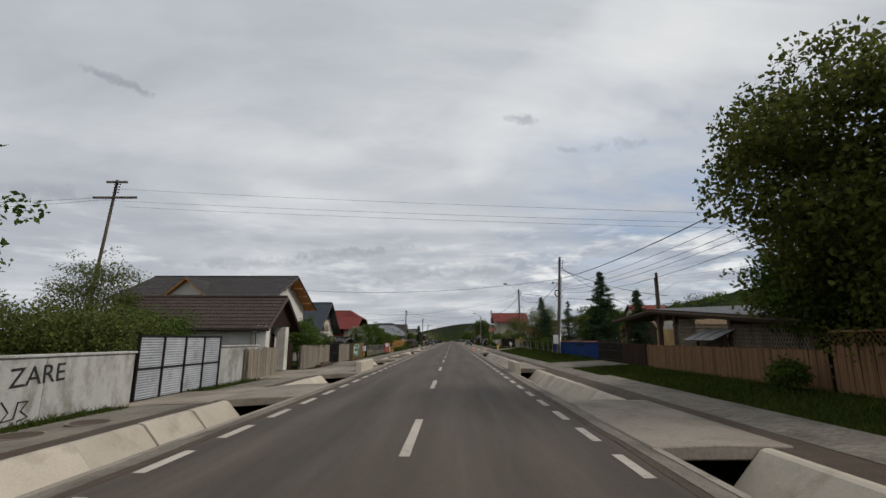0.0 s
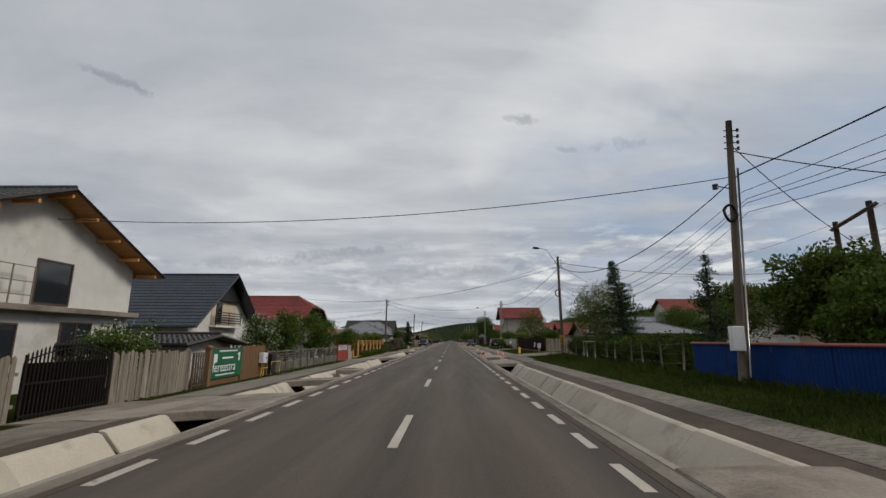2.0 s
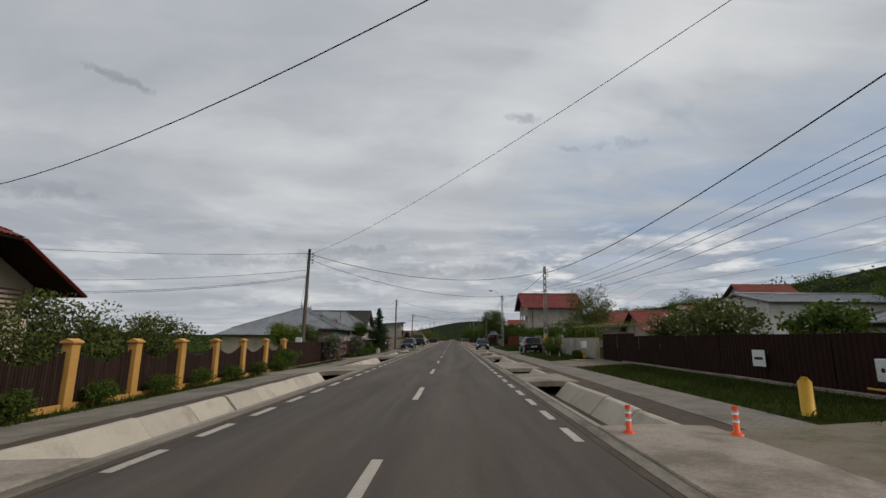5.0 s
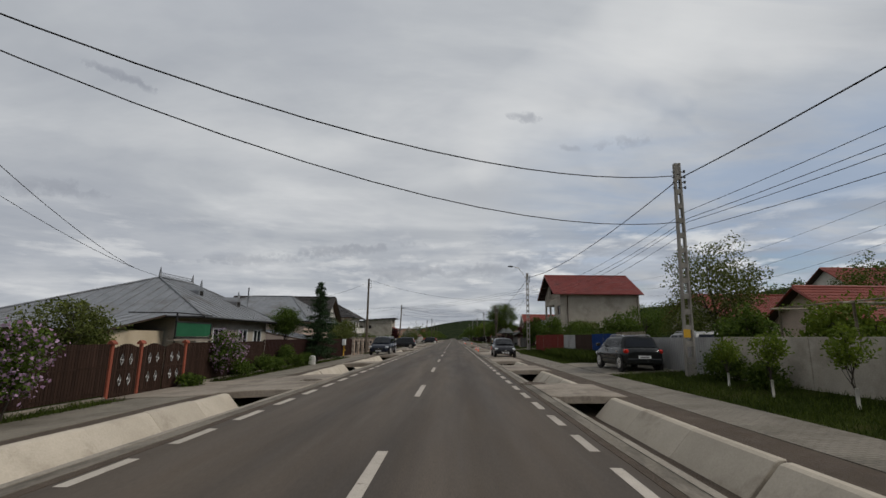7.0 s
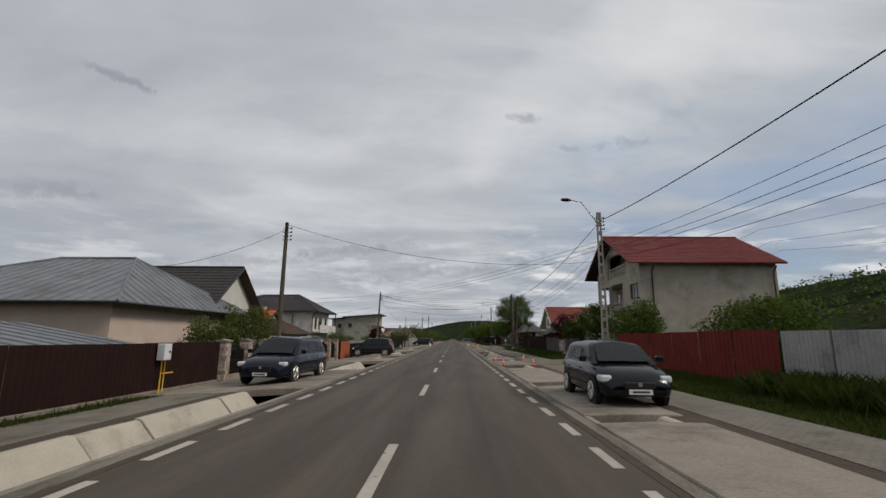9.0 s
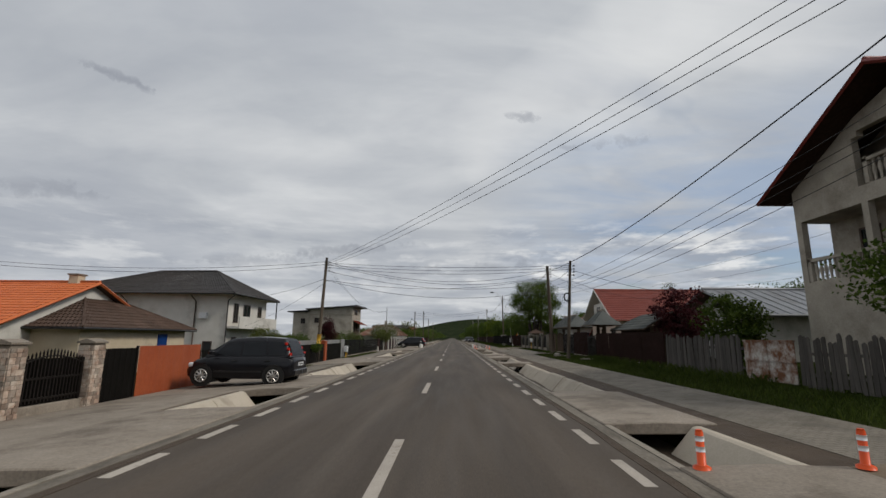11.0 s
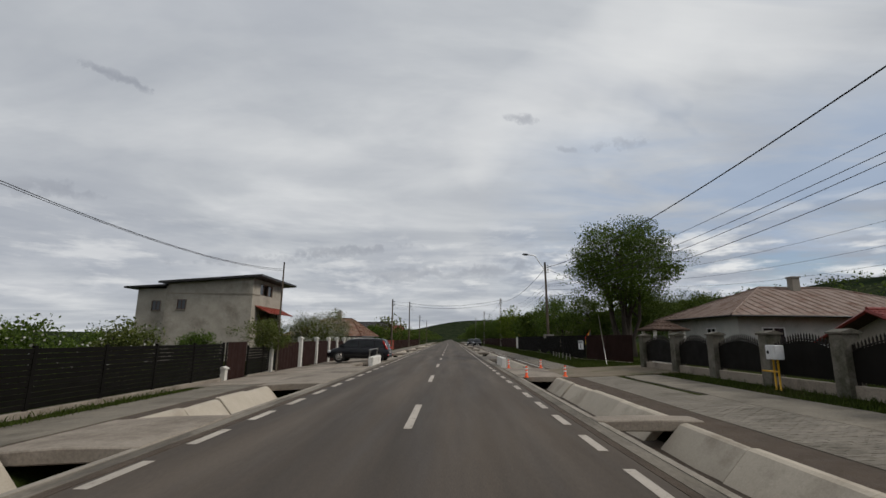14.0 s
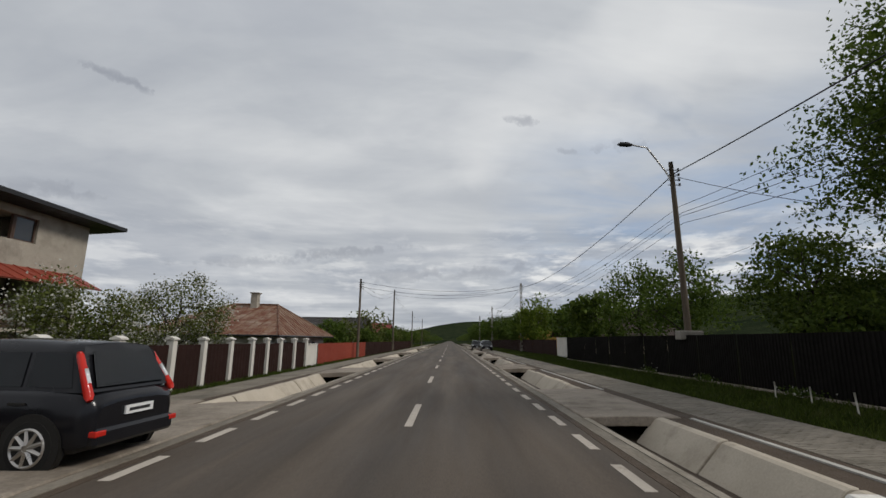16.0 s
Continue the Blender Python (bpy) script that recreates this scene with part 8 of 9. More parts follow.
for a, b in ((-6, 12.8), (16.9, 22.0), (50.5, 67.0), (72.2, 88.8), (94.5, 106.0), (111.8, 133.8), (143.0, 151.8), (168.2, 175.8), (187.0, 203.0), (226.6, 260)):
    verge(-9.05, -8.0, a, b, 230, 0.14)

# ---- poles, lamps, cables ----
def wooden_pole(x, y, top, label, foot=None, r=0.15, name="utility_pole"):
    """foot: where the leaning pole stands, if not under its top."""
    fx = foot if foot is not None else x
    z = level(fx)
    p = thing(name, label, "utility pole", (fx, y, z))
    bm = bmesh.new()
    pts = [Vector((0, 0, -0.3)).lerp(Vector((x - fx, 0, top - z)), k / 6) for k in range(7)]
    tube(bm, pts, [r * (1 - 0.06 * k) for k in range(7)], 12)
    part("shaft", bm, M["pole_wood"], p)
    return p, Vector((x - fx, 0, top - z))


def concrete_pole(x, y, top, label, foot=None):
    """A tapering reinforced pole whose web is pierced by a ladder of openings."""
    fx = foot if foot is not None else x
    z = level(fx)
    p = thing("utility_pole", label, "utility pole", (fx, y, z))
    h, d = top - z, x - fx

    def at(u):
        return d * u, 0.15 - 0.06 * u
    n = 14
    for s in (-1, 1):
        bm = bmesh.new()
        rings = []
        for k in range(n + 1):
            c, w = at(k / n)
            zz = k / n * h - (0.3 if k == 0 else 0)
            rings.append([bm.verts.new(v) for v in ((c + s * w - 0.03, -0.09, zz), (c + s * w + 0.03, -0.09, zz), (c + s * w + 0.03, 0.09, zz), (c + s * w - 0.03, 0.09, zz))])
        for a, b in zip(rings, rings[1:]):
            for k in range(4):
                bm.faces.new((a[k], a[(k + 1) % 4], b[(k + 1) % 4], b[k]))
        bm.faces.new(rings[0][::-1])
        bm.faces.new(rings[-1])
        part("flange", bm, M["pole_conc"], p)
    for k in range(n + 1):
        u = k / n
        c, w = at(u)
        hh = 0.45 if k in (0, n) else 0.1
        part("rung", boxes((c - w, c + w, -0.075, 0.075, max(u * h - hh, -0.3), min(u * h + hh, h))), M["pole_conc"], p)
    return p, Vector((d, 0, h))


def lamp(p, top, out=-1, reach=1.6, rise=0.6):
    """A street lamp on a bent arm that reaches out over the road."""
    bm = bmesh.new()
    a = top + Vector((0, 0, -0.9))
    tip = a + Vector((out * reach * 0.62, -0.1, 0.9 + rise))
    tube(bm, [a, a + Vector((out * 0.25, 0, 0.5)), tip, tip + Vector((out * reach * 0.38, 0, 0.12))], 0.032, 6)
    arm = part("lamp_arm", bm, M["steel"], p)
    bm = bmesh.new()
    e = tip + Vector((out * reach * 0.38, 0, 0.12))
    tube(bm, [e, e + Vector((out * 0.2, 0, 0.02)), e + Vector((out * 0.5, 0, 0.03)), e + Vector((out * 0.62, 0, 0.02))], [0.05, 0.11, 0.1, 0.03], 8)
    part("lamp_head", bm, M["frame_dark"], arm)


def fittings(p, top, coil=False, box_at=None, pipe=False):
    bm = bmesh.new()
    for k in range(4):
        z = -0.35 - 0.22 * k
        u = 1 + z / top.z
        tube(bm, [top * u + Vector((-0.2, 0, 0)), top * u + Vector((0.3, 0, 0))], 0.02, 5)
        disc(bm, top * u + Vector((0.28, 0, -0.03)), "z", 0.045, 0.1, 8)
    part("insulators", bm, M["frame_dark"], p)
    if coil:
        bm = bmesh.new()
        c = top * 0.62 + Vector((-0.2, -0.16, 0))
        tube(bm, [c + Vector((0.0, 0.28 * 0 , 0)) + Vector((0.2 * math.cos(a), 0.03 * math.sin(3 * a), 0.27 * math.sin(a))) for a in np.linspace(0, 2 * math.pi, 18)], 0.05, 6)
        part("cable_coil", bm, M["cable"], p)
    if box_at:
        bx = part("meter_box", boxes((-0.38, 0.02, -0.32, -0.12, box_at, box_at + 0.75), bevel=0.015), M["box_white"], p, "grey meter box strapped to the pole")
    if pipe:
        part("conduit", tube(bmesh.new(), [(0.17, -0.1, 0.2), top * 0.8 + Vector((0.15, -0.1, 0))], 0.035, 6), M["steel"], p)


P = {}


def keep(key, made, y, x=None):
    p, top = made
    P[key] = Vector(p.location) + top
    return p, top


p, top = keep("L0", wooden_pole(-25.3, 33.2, 13.6, "tall tarred power pole with two crossarms", -26.4), 33.2)
for z, w in ((-0.15, 0.8), (-1.4, 1.7)):
    part("crossarm", boxes((top.x - w, top.x + w, -0.08, 0.08, top.z + z - 0.07, top.z + z + 0.07)), M["pole_wood"], p)
fittings(p, top)
p, top = keep("R1", wooden_pole(10.4, 41.2, 9.0, "grey wooden pole with a meter box and conduit", 9.88), 41.2)
fittings(p, top, coil=True, box_at=1.0, pipe=True)
bm = bmesh.new()
c = top * 0.72
tube(bm, [c, c + Vector((-0.5, 0, 0.1))], 0.02, 5)
disc(bm, c + Vector((-0.56, 0, 0.0)), "z", 0.09, 0.16, 10)
part("bell_lamp", bm, M["frame_dark"], p)
p, top = keep("RA", wooden_pole(10.2, 66.4, 8.8, "wooden pole carrying a street lamp", 10.3), 66.4)
lamp(p, top)
fittings(p, top, coil=True)
part("notice", boxes((-0.2, 0.12, -0.17, -0.15, 0.95, 1.7)), M["gas_yellow"], p, "yellow printed notice band")
part("notice_print", boxes(*[(-0.15, 0.07, -0.176, -0.172, 1.05 + 0.1 * k, 1.1 + 0.1 * k) for k in range(5)]), M["ink"], p)
p, top = keep("R3", concrete_pole(9.83, 110.4, 8.5, "pierced concrete utility pole", 9.7), 110.4)
fittings(p, top)
part("warning_plate", boxes((-0.2, 0.05, -0.12, -0.1, 1.4, 1.7)), M["gas_yellow"], p)
p, top = keep("R4", concrete_pole(9.4, 145.6, 8.95, "pierced concrete pole carrying a street lamp", 9.4), 145.6)
lamp(p, top)
fittings(p, top)
p, top = keep("R5", wooden_pole(9.04, 178.0, 6.9, "slim wooden pole with a cable coil", 8.62, 0.13), 178)
fittings(p, top, coil=True)
p, top = keep("R6", wooden_pole(9.5, 188.1, 8.1, "dark weathered wooden pole beside a gate", 9.75, 0.19), 188.1)
fittings(p, top)
p, top = keep("R7", wooden_pole(10.0, 232.0, 9.1, "slim dark pole carrying a street lamp", 10.15, 0.14), 232)
lamp(p, top)
fittings(p, top)
part("trough", boxes((-0.45, 0.45, -0.25, 0.25, 1.45, 1.8), bevel=0.03), M["pole_conc"], p, "pale concrete trough strapped round the pole")
for k, y in (("R8", 276), ("R9", 320), ("R10", 365)):
    p, top = keep(k, concrete_pole(10.3, y, 9.3, "concrete utility pole far along the road"), y)
    fittings(p, top)
p, top = keep("L2", wooden_pole(-9.2, 97.9, 7.7, "grey wooden pole with a small white box", -9.3), 97.9)
fittings(p, top, box_at=1.15)
p, top = keep("L3", wooden_pole(-8.7, 144.6, 8.0, "dark wooden utility pole by the stone pillars"), 144.6)
fittings(p, top)
p, top = keep("L5", wooden_pole(-8.92, 180.7, 7.5, "leaning wooden pole with a yellow band", -9.25), 180.7)
fittings(p, top)
part("notice", tube(bmesh.new(), [(0.05, 0, 1.35), (0.08, 0, 2.05)], 0.165, 12), M["gas_yellow"], p, "yellow printed notice band")
part("concrete_foot", boxes((-0.2, 0.14, -0.2, 0.1, -0.2, 0.95), bevel=0.02), M["pole_conc"], p)
p, top = keep("L6", wooden_pole(-8.67, 212.4, 5.7, "thin dark steel pole by the gate", r=0.06), 212.4)
p, top = keep("L7", wooden_pole(-8.6, 261.0, 7.7, "slim wooden pole far along the road"), 261)
fittings(p, top)
p, top = keep("L8", wooden_pole(-8.0, 285.0, 9.2, "slim wooden pole far along the road"), 285)
fittings(p, top)
for k, y in (("L9", 330), ("L10", 372)):
    p, top = keep(k, wooden_pole(-8.8, y, 8.6, "slim wooden pole far along the road"), y)
hf = thing("h_pole", "twin-legged transformer pole with a crossbeam", "utility pole", (23.8, 52.3, level(23.8)))
for sg in (-1, 1):
    part("leg", tube(bmesh.new(), [(0.9 * sg, 2.2 * sg, -0.3), (0.9 * sg, 2.2 * sg, 8.3)], [0.18, 0.14], 10), M["pole_wood"], hf)
part("crossbeam", tube(bmesh.new(), [(-1.2, -2.9, 7.95), (1.2, 2.9, 7.95)], 0.13, 4), M["pole_wood"], hf)
tn = thing("sign_post", "thin white post leaning by the lane", "post", (9.4, 213.2, level(9.4)))
part("post", tube(bmesh.new(), [(0, 0, -0.2), (-0.35, 0, 2.7)], 0.022, 6), M["steel"], tn)
cn = thing("lane_post", "dark post with a small sign at the lane", "post", (12.2, 74.6, level(12.2)))
part("post", tube(bmesh.new(), [(0, 0, -0.2), (-0.25, 0, 2.2)], 0.05, 6), M["plank"], cn)
part("plate", boxes((-0.35, -0.1, -0.06, -0.03, 1.9, 2.4), bevel=0.01), M["frame_dark"], cn)


def cable(a, b, sag, r=0.012, material="cable", label="black cable slung between poles"):
    a, b = Vector(a), Vector(b)
    n = max(14, int((b - a).length / 1.6))
    pts = [a.lerp(b, k / n) - Vector((0, 0, sag * 4 * (k / n) * (1 - k / n))) for k in range(n + 1)]
    return tagged(part("cable", tube(bmesh.new(), pts, r, 4), M[material]), label, "cable", group="overhead cables")


def down(key, z, dx=0.0):
    return P[key] + Vector((dx, 0, z))


BEHIND = Vector((10.8, 2.0, 9.2))
chain = [BEHIND, P["R1"], P["RA"], P["R3"], P["R4"], P["R6"], P["R7"], P["R8"], P["R9"], P["R10"]]
HOOKS = [-2.2, -1.95, -0.95, -0.6, -0.5, -0.5, -0.5, -0.5, -0.5, -0.5]
for (a, za), (b, zb) in zip(zip(chain, HOOKS), list(zip(chain, HOOKS))[1:]):
    slack = 0.85 if b == P["RA"] else 0.0
    cable(a + Vector((0.1, 0, za)), b + Vector((0.1, 0, zb)), (1.0 if (b - a).length > 40 else 0.7) + slack, 0.024, label="thick twisted black supply cable")
    for k, (dx, dz) in enumerate(((0.2, -1.75), (0.3, -2.0), (0.26, -2.15), (0.3, -2.45))):
        cable(a + Vector((dx, 0, dz + za * 0.4)), b + Vector((dx, 0, dz + zb * 0.4)), 0.75 + 0.13 * k + slack, 0.010, label="thin telephone cable between poles")
    for k, (dx, dz) in enumerate(((9.2, -1.0), (9.8, -1.7), (10.4, -2.2))):
        cable(a + Vector((dx, 0, dz)), b + Vector((dx, 0, dz)), 0.9 + 0.2 * k, 0.008, "wire", "bare wire over the gardens")
for k, (dx, dz) in enumerate(((0.0, -0.1), (-0.8, -1.25), (0.8, -1.3))):
    cable(P["L0"] + Vector((dx * 0.3, dx, dz - 0.6)), (36, 19 + dx * 0.4, 6.3 + dz * 0.35), 0.3, 0.008, "wire", "bare power line crossing the road")
for k in range(2):
    cable(P["L0"] + Vector((-1 + 2 * k, 0, -1.4)), (-70, 10 + 6 * k, 9), 2.0, 0.012, "wire", "bare power line over the gardens")
cable(down("R1", -2.0), (-15.3, 44.3, 6.35), 0.7, 0.014)
cable(down("RA", -0.5), down("L2", -0.4), 0.8, 0.009)
cable(down("R1", -0.9), (19, 45, 4.6), 0.5, 0.018)
cable(down("R1", -1.1), (17.5, 36, 5.0), 0.4, 0.018)
cable(down("RA", -0.9), (-17.0, 81.0, 6.3), 1.4, 0.014)
cable(down("RA", -0.55), (30, 68, 7.6), 0.5, 0.022)
cable(down("RA", -0.7), (24, 80, 5.0), 0.5, 0.014)
cable(down("RA", -3.2), (20, 82, 5.0), 0.4, 0.010)
cable(down("L2", -0.35), down("R3", -0.5), 1.3, 0.018)
cable(down("L2", -0.75), down("R3", -2.4), 1.4, 0.014)
cable(down("L2", -0.3), (-15.6, 116.0, 4.9), 0.5, 0.014)
cable(down("L2", -1.7), (-15.6, 119.0, 4.7), 0.6, 0.010)
for k, (dz, e) in enumerate(((-0.3, (-42, 90, 8.0)), (-1.5, (-40, 96, 6.0)), (-1.9, (-32, 92, 4.5)), (-2.0, (-30, 88, 4.0)))):
    cable(down("L2", dz), e, 0.8, 0.012)
for k in range(3):
    cable(down("L5", -0.35 - 0.14 * k), (10.3, 145.4, 7.5 - 0.25 * k), 0.5 + 0.08 * k, 0.010)
for k, (a, b, s) in enumerate(((-0.3, -0.4, 1.3), (-0.45, -0.9, 1.2), (-1.0, -1.5, 1.0), (-1.7, -1.0, 0.9), (-1.75, -2.1, 1.1))):
    cable(down("L5", a), down("R6", b), s, 0.014)
for k in range(3):
    cable(down("L5", -0.4 - 0.16 * k), down("R5", -0.3 - 0.14 * k), 0.25 + 0.1 * k, 0.012)
cable(down("L5", -0.3), (-37, 176, 7.0), 0.8, 0.013)
cable(down("L5", -0.5), (-24, 170, 5.2), 0.5, 0.012)
cable(down("L5", -1.6), (-20.8, 190, 5.0), 0.4, 0.012)
cable(down("L5", -1.9), (-20.8, 192, 2.2), 0.4, 0.010)
cable(down("L5", -0.4), down("L6", -0.4), 1.5, 0.010)
cable(down("L5", -0.7), down("L6", -0.5), 1.35, 0.008)
cable(down("R5", -0.5), down("R6", -1.4), 0.3, 0.014)
cable(down("R5", -0.6), (17.5, 176, 4.2), 0.3, 0.012)
cable(down("R5", -1.4), (20, 186, 5.0), 0.5, 0.012)
cable(down("R6", -0.5), (18, 195, 5.5), 0.3, 0.012)
for a, b in (("L7", "L8"), ("L8", "L9"), ("L9", "L10"), ("L7", "R8"), ("L8", "R8")):
    for dz in (-0.3, -0.8):
        cable(down(a, dz), down(b, dz), 0.9, 0.014)
cable(down("L3", -0.1), down("R4", -2.9), 1.0, 0.011)
cable(down("L3", -0.4), (-17, 146, 5.6), 0.4, 0.012)
cable(down("R7", -0.6), (18, 226, 5.0), 0.4, 0.012)

# ---- parked cars ----
def car(label, m, paint, length=4.3, width=1.78, height=1.5, hood=0.95, tail=0.15, belt=0.95, clear=0.2, wheelbase=2.6, wheel=0.31, estate=True, rails=False, tall_lights=False, front_over=0.85, name="car", lamp_column=False):
    """Heads along +x; the origin lies on the ground under its middle."""
    c = thing(name, label, "car")
    c.matrix_basis = m
    half, x1 = width / 2, length / 2
    x0 = -x1
    cowl = x1 - hood
    fw = x1 - front_over
    rw = fw - wheelbase

    # Lower body, station by station: x, half width, underside, shoulder, top.
    st = [(x0, 0.80, 0.42, 0.62, belt - 0.20), (x0 + 0.05, 0.90, 0.30, 0.62, belt - 0.10), (x0 + 0.2, 0.97, 0.24, 0.62, belt - 0.02), (x0 + 0.7, 1.0, clear, 0.62, belt), (rw + 0.5, 1.0, clear, 0.62, belt),
          (0.0, 1.0, clear, 0.6, belt - 0.01), (cowl - 0.35, 1.0, clear, 0.6, belt - 0.02), (cowl + 0.1, 0.99, clear, 0.6, belt - 0.05), (cowl + hood * 0.55, 0.96, clear + 0.02, 0.56, belt - 0.15), (x1 - 0.16, 0.90, 0.24, 0.5, belt - 0.27), (x1 - 0.04, 0.80, 0.28, 0.46, belt - 0.38), (x1, 0.68, 0.36, 0.44, belt - 0.46)]
    bm = bmesh.new()
    rings = []
    for x, w, zb, zm, zt in st:
        w *= half
        ys = [(w * 0.9, zb), (w * 0.985, zb + 0.1), (w, zm), (w * 0.975, zt - 0.08), (w * 0.90, zt - 0.01), (w * 0.55, zt + 0.025), (0, zt + 0.035)]
        ring = [(y, z) for y, z in ys] + [(-y, z) for y, z in ys[-2::-1]]
        rings.append([bm.verts.new((x, y, z)) for y, z in ring])
    for a, b in zip(rings, rings[1:]):
        for k in range(len(a)):
            f = bm.faces.new((a[k], a[(k + 1) % len(a)], b[(k + 1) % len(a)], b[k]))
            f.smooth = True
    bm.faces.new(rings[0])
    bm.faces.new(rings[-1][::-1])
    bmesh.ops.recalc_face_normals(bm, faces=bm.faces)
    body = part("body", bm, paint, c)

    # Greenhouse: windscreen foot, roof front, roof rear, rear foot.
    zb, zr = belt - 0.03, height
    fx0, fx1, rx1, rx0 = cowl + 0.12, cowl - 0.72, x0 + tail + 0.28, x0 + tail - (0.02 if estate else 0.1)
    bw, tw = half * 0.90, half * 0.70

    def cabin(u):
        """A point of the cabin's side line: u from the windscreen's foot (0) to the rear's foot (3)."""
        pts = ((fx0, zb), (fx1, zr - 0.06), (rx1, zr - 0.05), (rx0, zb))
        k = min(int(u), 2)
        return tuple(a + (b - a) * (u - k) for a, b in zip(pts[k], pts[k + 1]))
    bm = bmesh.new()
    rows = []
    for x_low, x_high in zip(np.linspace(fx0, rx0, 9), np.linspace(fx1, rx1, 9)):
        rise = 0.05 * math.sin(math.pi * (x_high - rx1) / (fx1 - rx1))
        q = [(x_low, bw, zb), ((x_low * 0.2 + x_high * 0.8), tw + 0.05, zb + (zr - zb) * 0.78), (x_high, tw - 0.02, zr - 0.05 + rise), (x_high, tw * 0.5, zr - 0.02 + rise), (x_high, 0, zr - 0.01 + rise)]
        q += [(x, -y, z) for x, y, z in q[-2::-1]]
        rows.append([bm.verts.new(p) for p in q])
    for a, b in zip(rows, rows[1:]):
        for k in range(len(a) - 1):
            bm.faces.new((a[k], a[k + 1], b[k + 1], b[k])).smooth = True
    for r in (rows[0], rows[-1]):
        bm.faces.new(r)
    bmesh.ops.recalc_face_normals(bm, faces=bm.faces)
    part("cabin", bm, paint, body)

    def pane(name, pts, lift):
        bm = bmesh.new()
        f = bm.faces.new([bm.verts.new(Vector(p) + Vector(lift)) for p in pts])
        bmesh.ops.solidify(bm, geom=[f], thickness=0.006)
        part(name, bm, M["pane"], body)
    h = zr - zb

    def side(x, z, s):
        v = (z - zb) / h
        y = bw + (tw + 0.05 - bw) * min(v / 0.78, 1.0)
        return (x, s * y, z)
    zlo, zhi = zb + 0.06, zb + h * 0.78
    for s in (-1, 1):
        def edge(u0, z):
            # the x on the front pillar (u0=0) or the rear pillar (u0=1) at a height
            v = (z - zb) / h
            return (fx0 + (fx1 - fx0) * v) if u0 == 0 else (rx0 + (rx1 - rx0) * v)
        mid, third = 0.12 + (fx1 + rx1) / 2 * 0.3, rw + 0.28
        cuts = [(edge(0, zlo) - 0.16, edge(0, zhi) - 0.07), (mid, mid), (third, third + 0.05), (edge(1, zlo) + 0.16, edge(1, zhi) + 0.1)]
        for (a_lo, a_hi), (b_lo, b_hi) in zip(cuts, cuts[1:]):
            pane("side_window", [side(a_lo - 0.04, zlo, s), side(a_hi - 0.04, zhi, s), side(b_hi + 0.04, zhi, s), side(b_lo + 0.04, zlo, s)], (0, s * 0.014, 0))
    k = 0.86
    pane("windscreen", [(fx0 - 0.03, bw * k, zb + 0.05), (fx0 - 0.03, -bw * k, zb + 0.05), (fx1 + 0.05, -tw * 0.92, zr - 0.10), (fx1 + 0.05, tw * 0.92, zr - 0.10)], (0.035, 0, 0.03))
    pane("rear_window", [(rx0 + 0.02, bw * k, zb + 0.05), (rx0 + 0.02, -bw * k, zb + 0.05), (rx1 - 0.05, -tw * 0.9, zr - 0.12), (rx1 - 0.05, tw * 0.9, zr - 0.12)], (-0.03, 0, 0.015))

    # Wheels in dark arches.
    for x in (fw, rw):
        for s in (-1, 1):
            arch = bmesh.new()
            disc(arch, (x, s * (half - 0.10), wheel), "y", wheel + 0.07, s * 0.105, 24)
            part("wheel_arch", arch, M["plastic"], body)
            w = thing_part("wheel", c, (x, s * (half - 0.19), wheel))
            tyre = bmesh.new()
            tube(tyre, [(0, 0, 0), (0, s * 0.03, 0), (0, s * 0.17, 0), (0, s * 0.2, 0)], [wheel * 0.92, wheel, wheel, wheel * 0.93], 24)
            part("tyre", tyre, M["rubber"], w)
            rim = bmesh.new()
            disc(rim, (0, s * 0.195, 0), "y", wheel * 0.66, s * 0.012, 20)
            part("rim", rim, M["plastic"], w)
            spokes = bmesh.new()
            for n in range(9):
                a = n * 2 * math.pi / 9
                p0, p1 = Vector((math.cos(a), 0, math.sin(a))) * wheel * 0.12, Vector((math.cos(a), 0, math.sin(a))) * wheel * 0.63
                tube(spokes, [p0 + Vector((0, s * 0.212, 0)), p1 + Vector((0, s * 0.21, 0))], [0.03, 0.022], 4)
            disc(spokes, (0, s * 0.205, 0), "y", wheel * 0.18, s * 0.014, 12)
            tube(spokes, [(wheel * 0.66 * math.cos(a), s * 0.21, wheel * 0.66 * math.sin(a)) for a in np.linspace(0, 2 * math.pi, 25)], 0.018, 4)
            part("spokes", spokes, M["rim"], w)

    # Lights, bumpers, mirrors, handles, plates.
    for s in (-1, 1):
        y = s * half * 0.80
        if lamp_column:
            lo, hi = Vector((rx0 + 0.06, s * (bw + 0.012), zb + 0.1)), Vector((rx1 - 0.02, s * (tw + 0.075), zr - 0.16))
            for u in (0.0, 0.45, 0.9):
                q = lo.lerp(hi, u)
                part("tail_light", tube(bmesh.new(), [q + Vector((0, -s * 0.02, 0)), q + Vector((-0.05, s * 0.012, 0))], [0.05, 0.045], 12), M["lamp_red"], body)
        elif tall_lights:
            lo, hi = Vector((x0 + 0.06, s * half * 0.91, belt - 0.12)), Vector((rx1 + 0.0, s * (tw + 0.055), zr - 0.13))
            tl = part("tail_light", tube(bmesh.new(), [lo, lo.lerp(hi, 0.08), lo.lerp(hi, 0.92), hi], [0.035, 0.06, 0.048, 0.03], 6), M["lamp_red"], body)
            part("lens", tube(bmesh.new(), [lo.lerp(hi, 0.34) + Vector((-0.03, 0, 0)), lo.lerp(hi, 0.64) + Vector((-0.03, 0, 0))], 0.036, 6), M["lamp_clear"], tl)
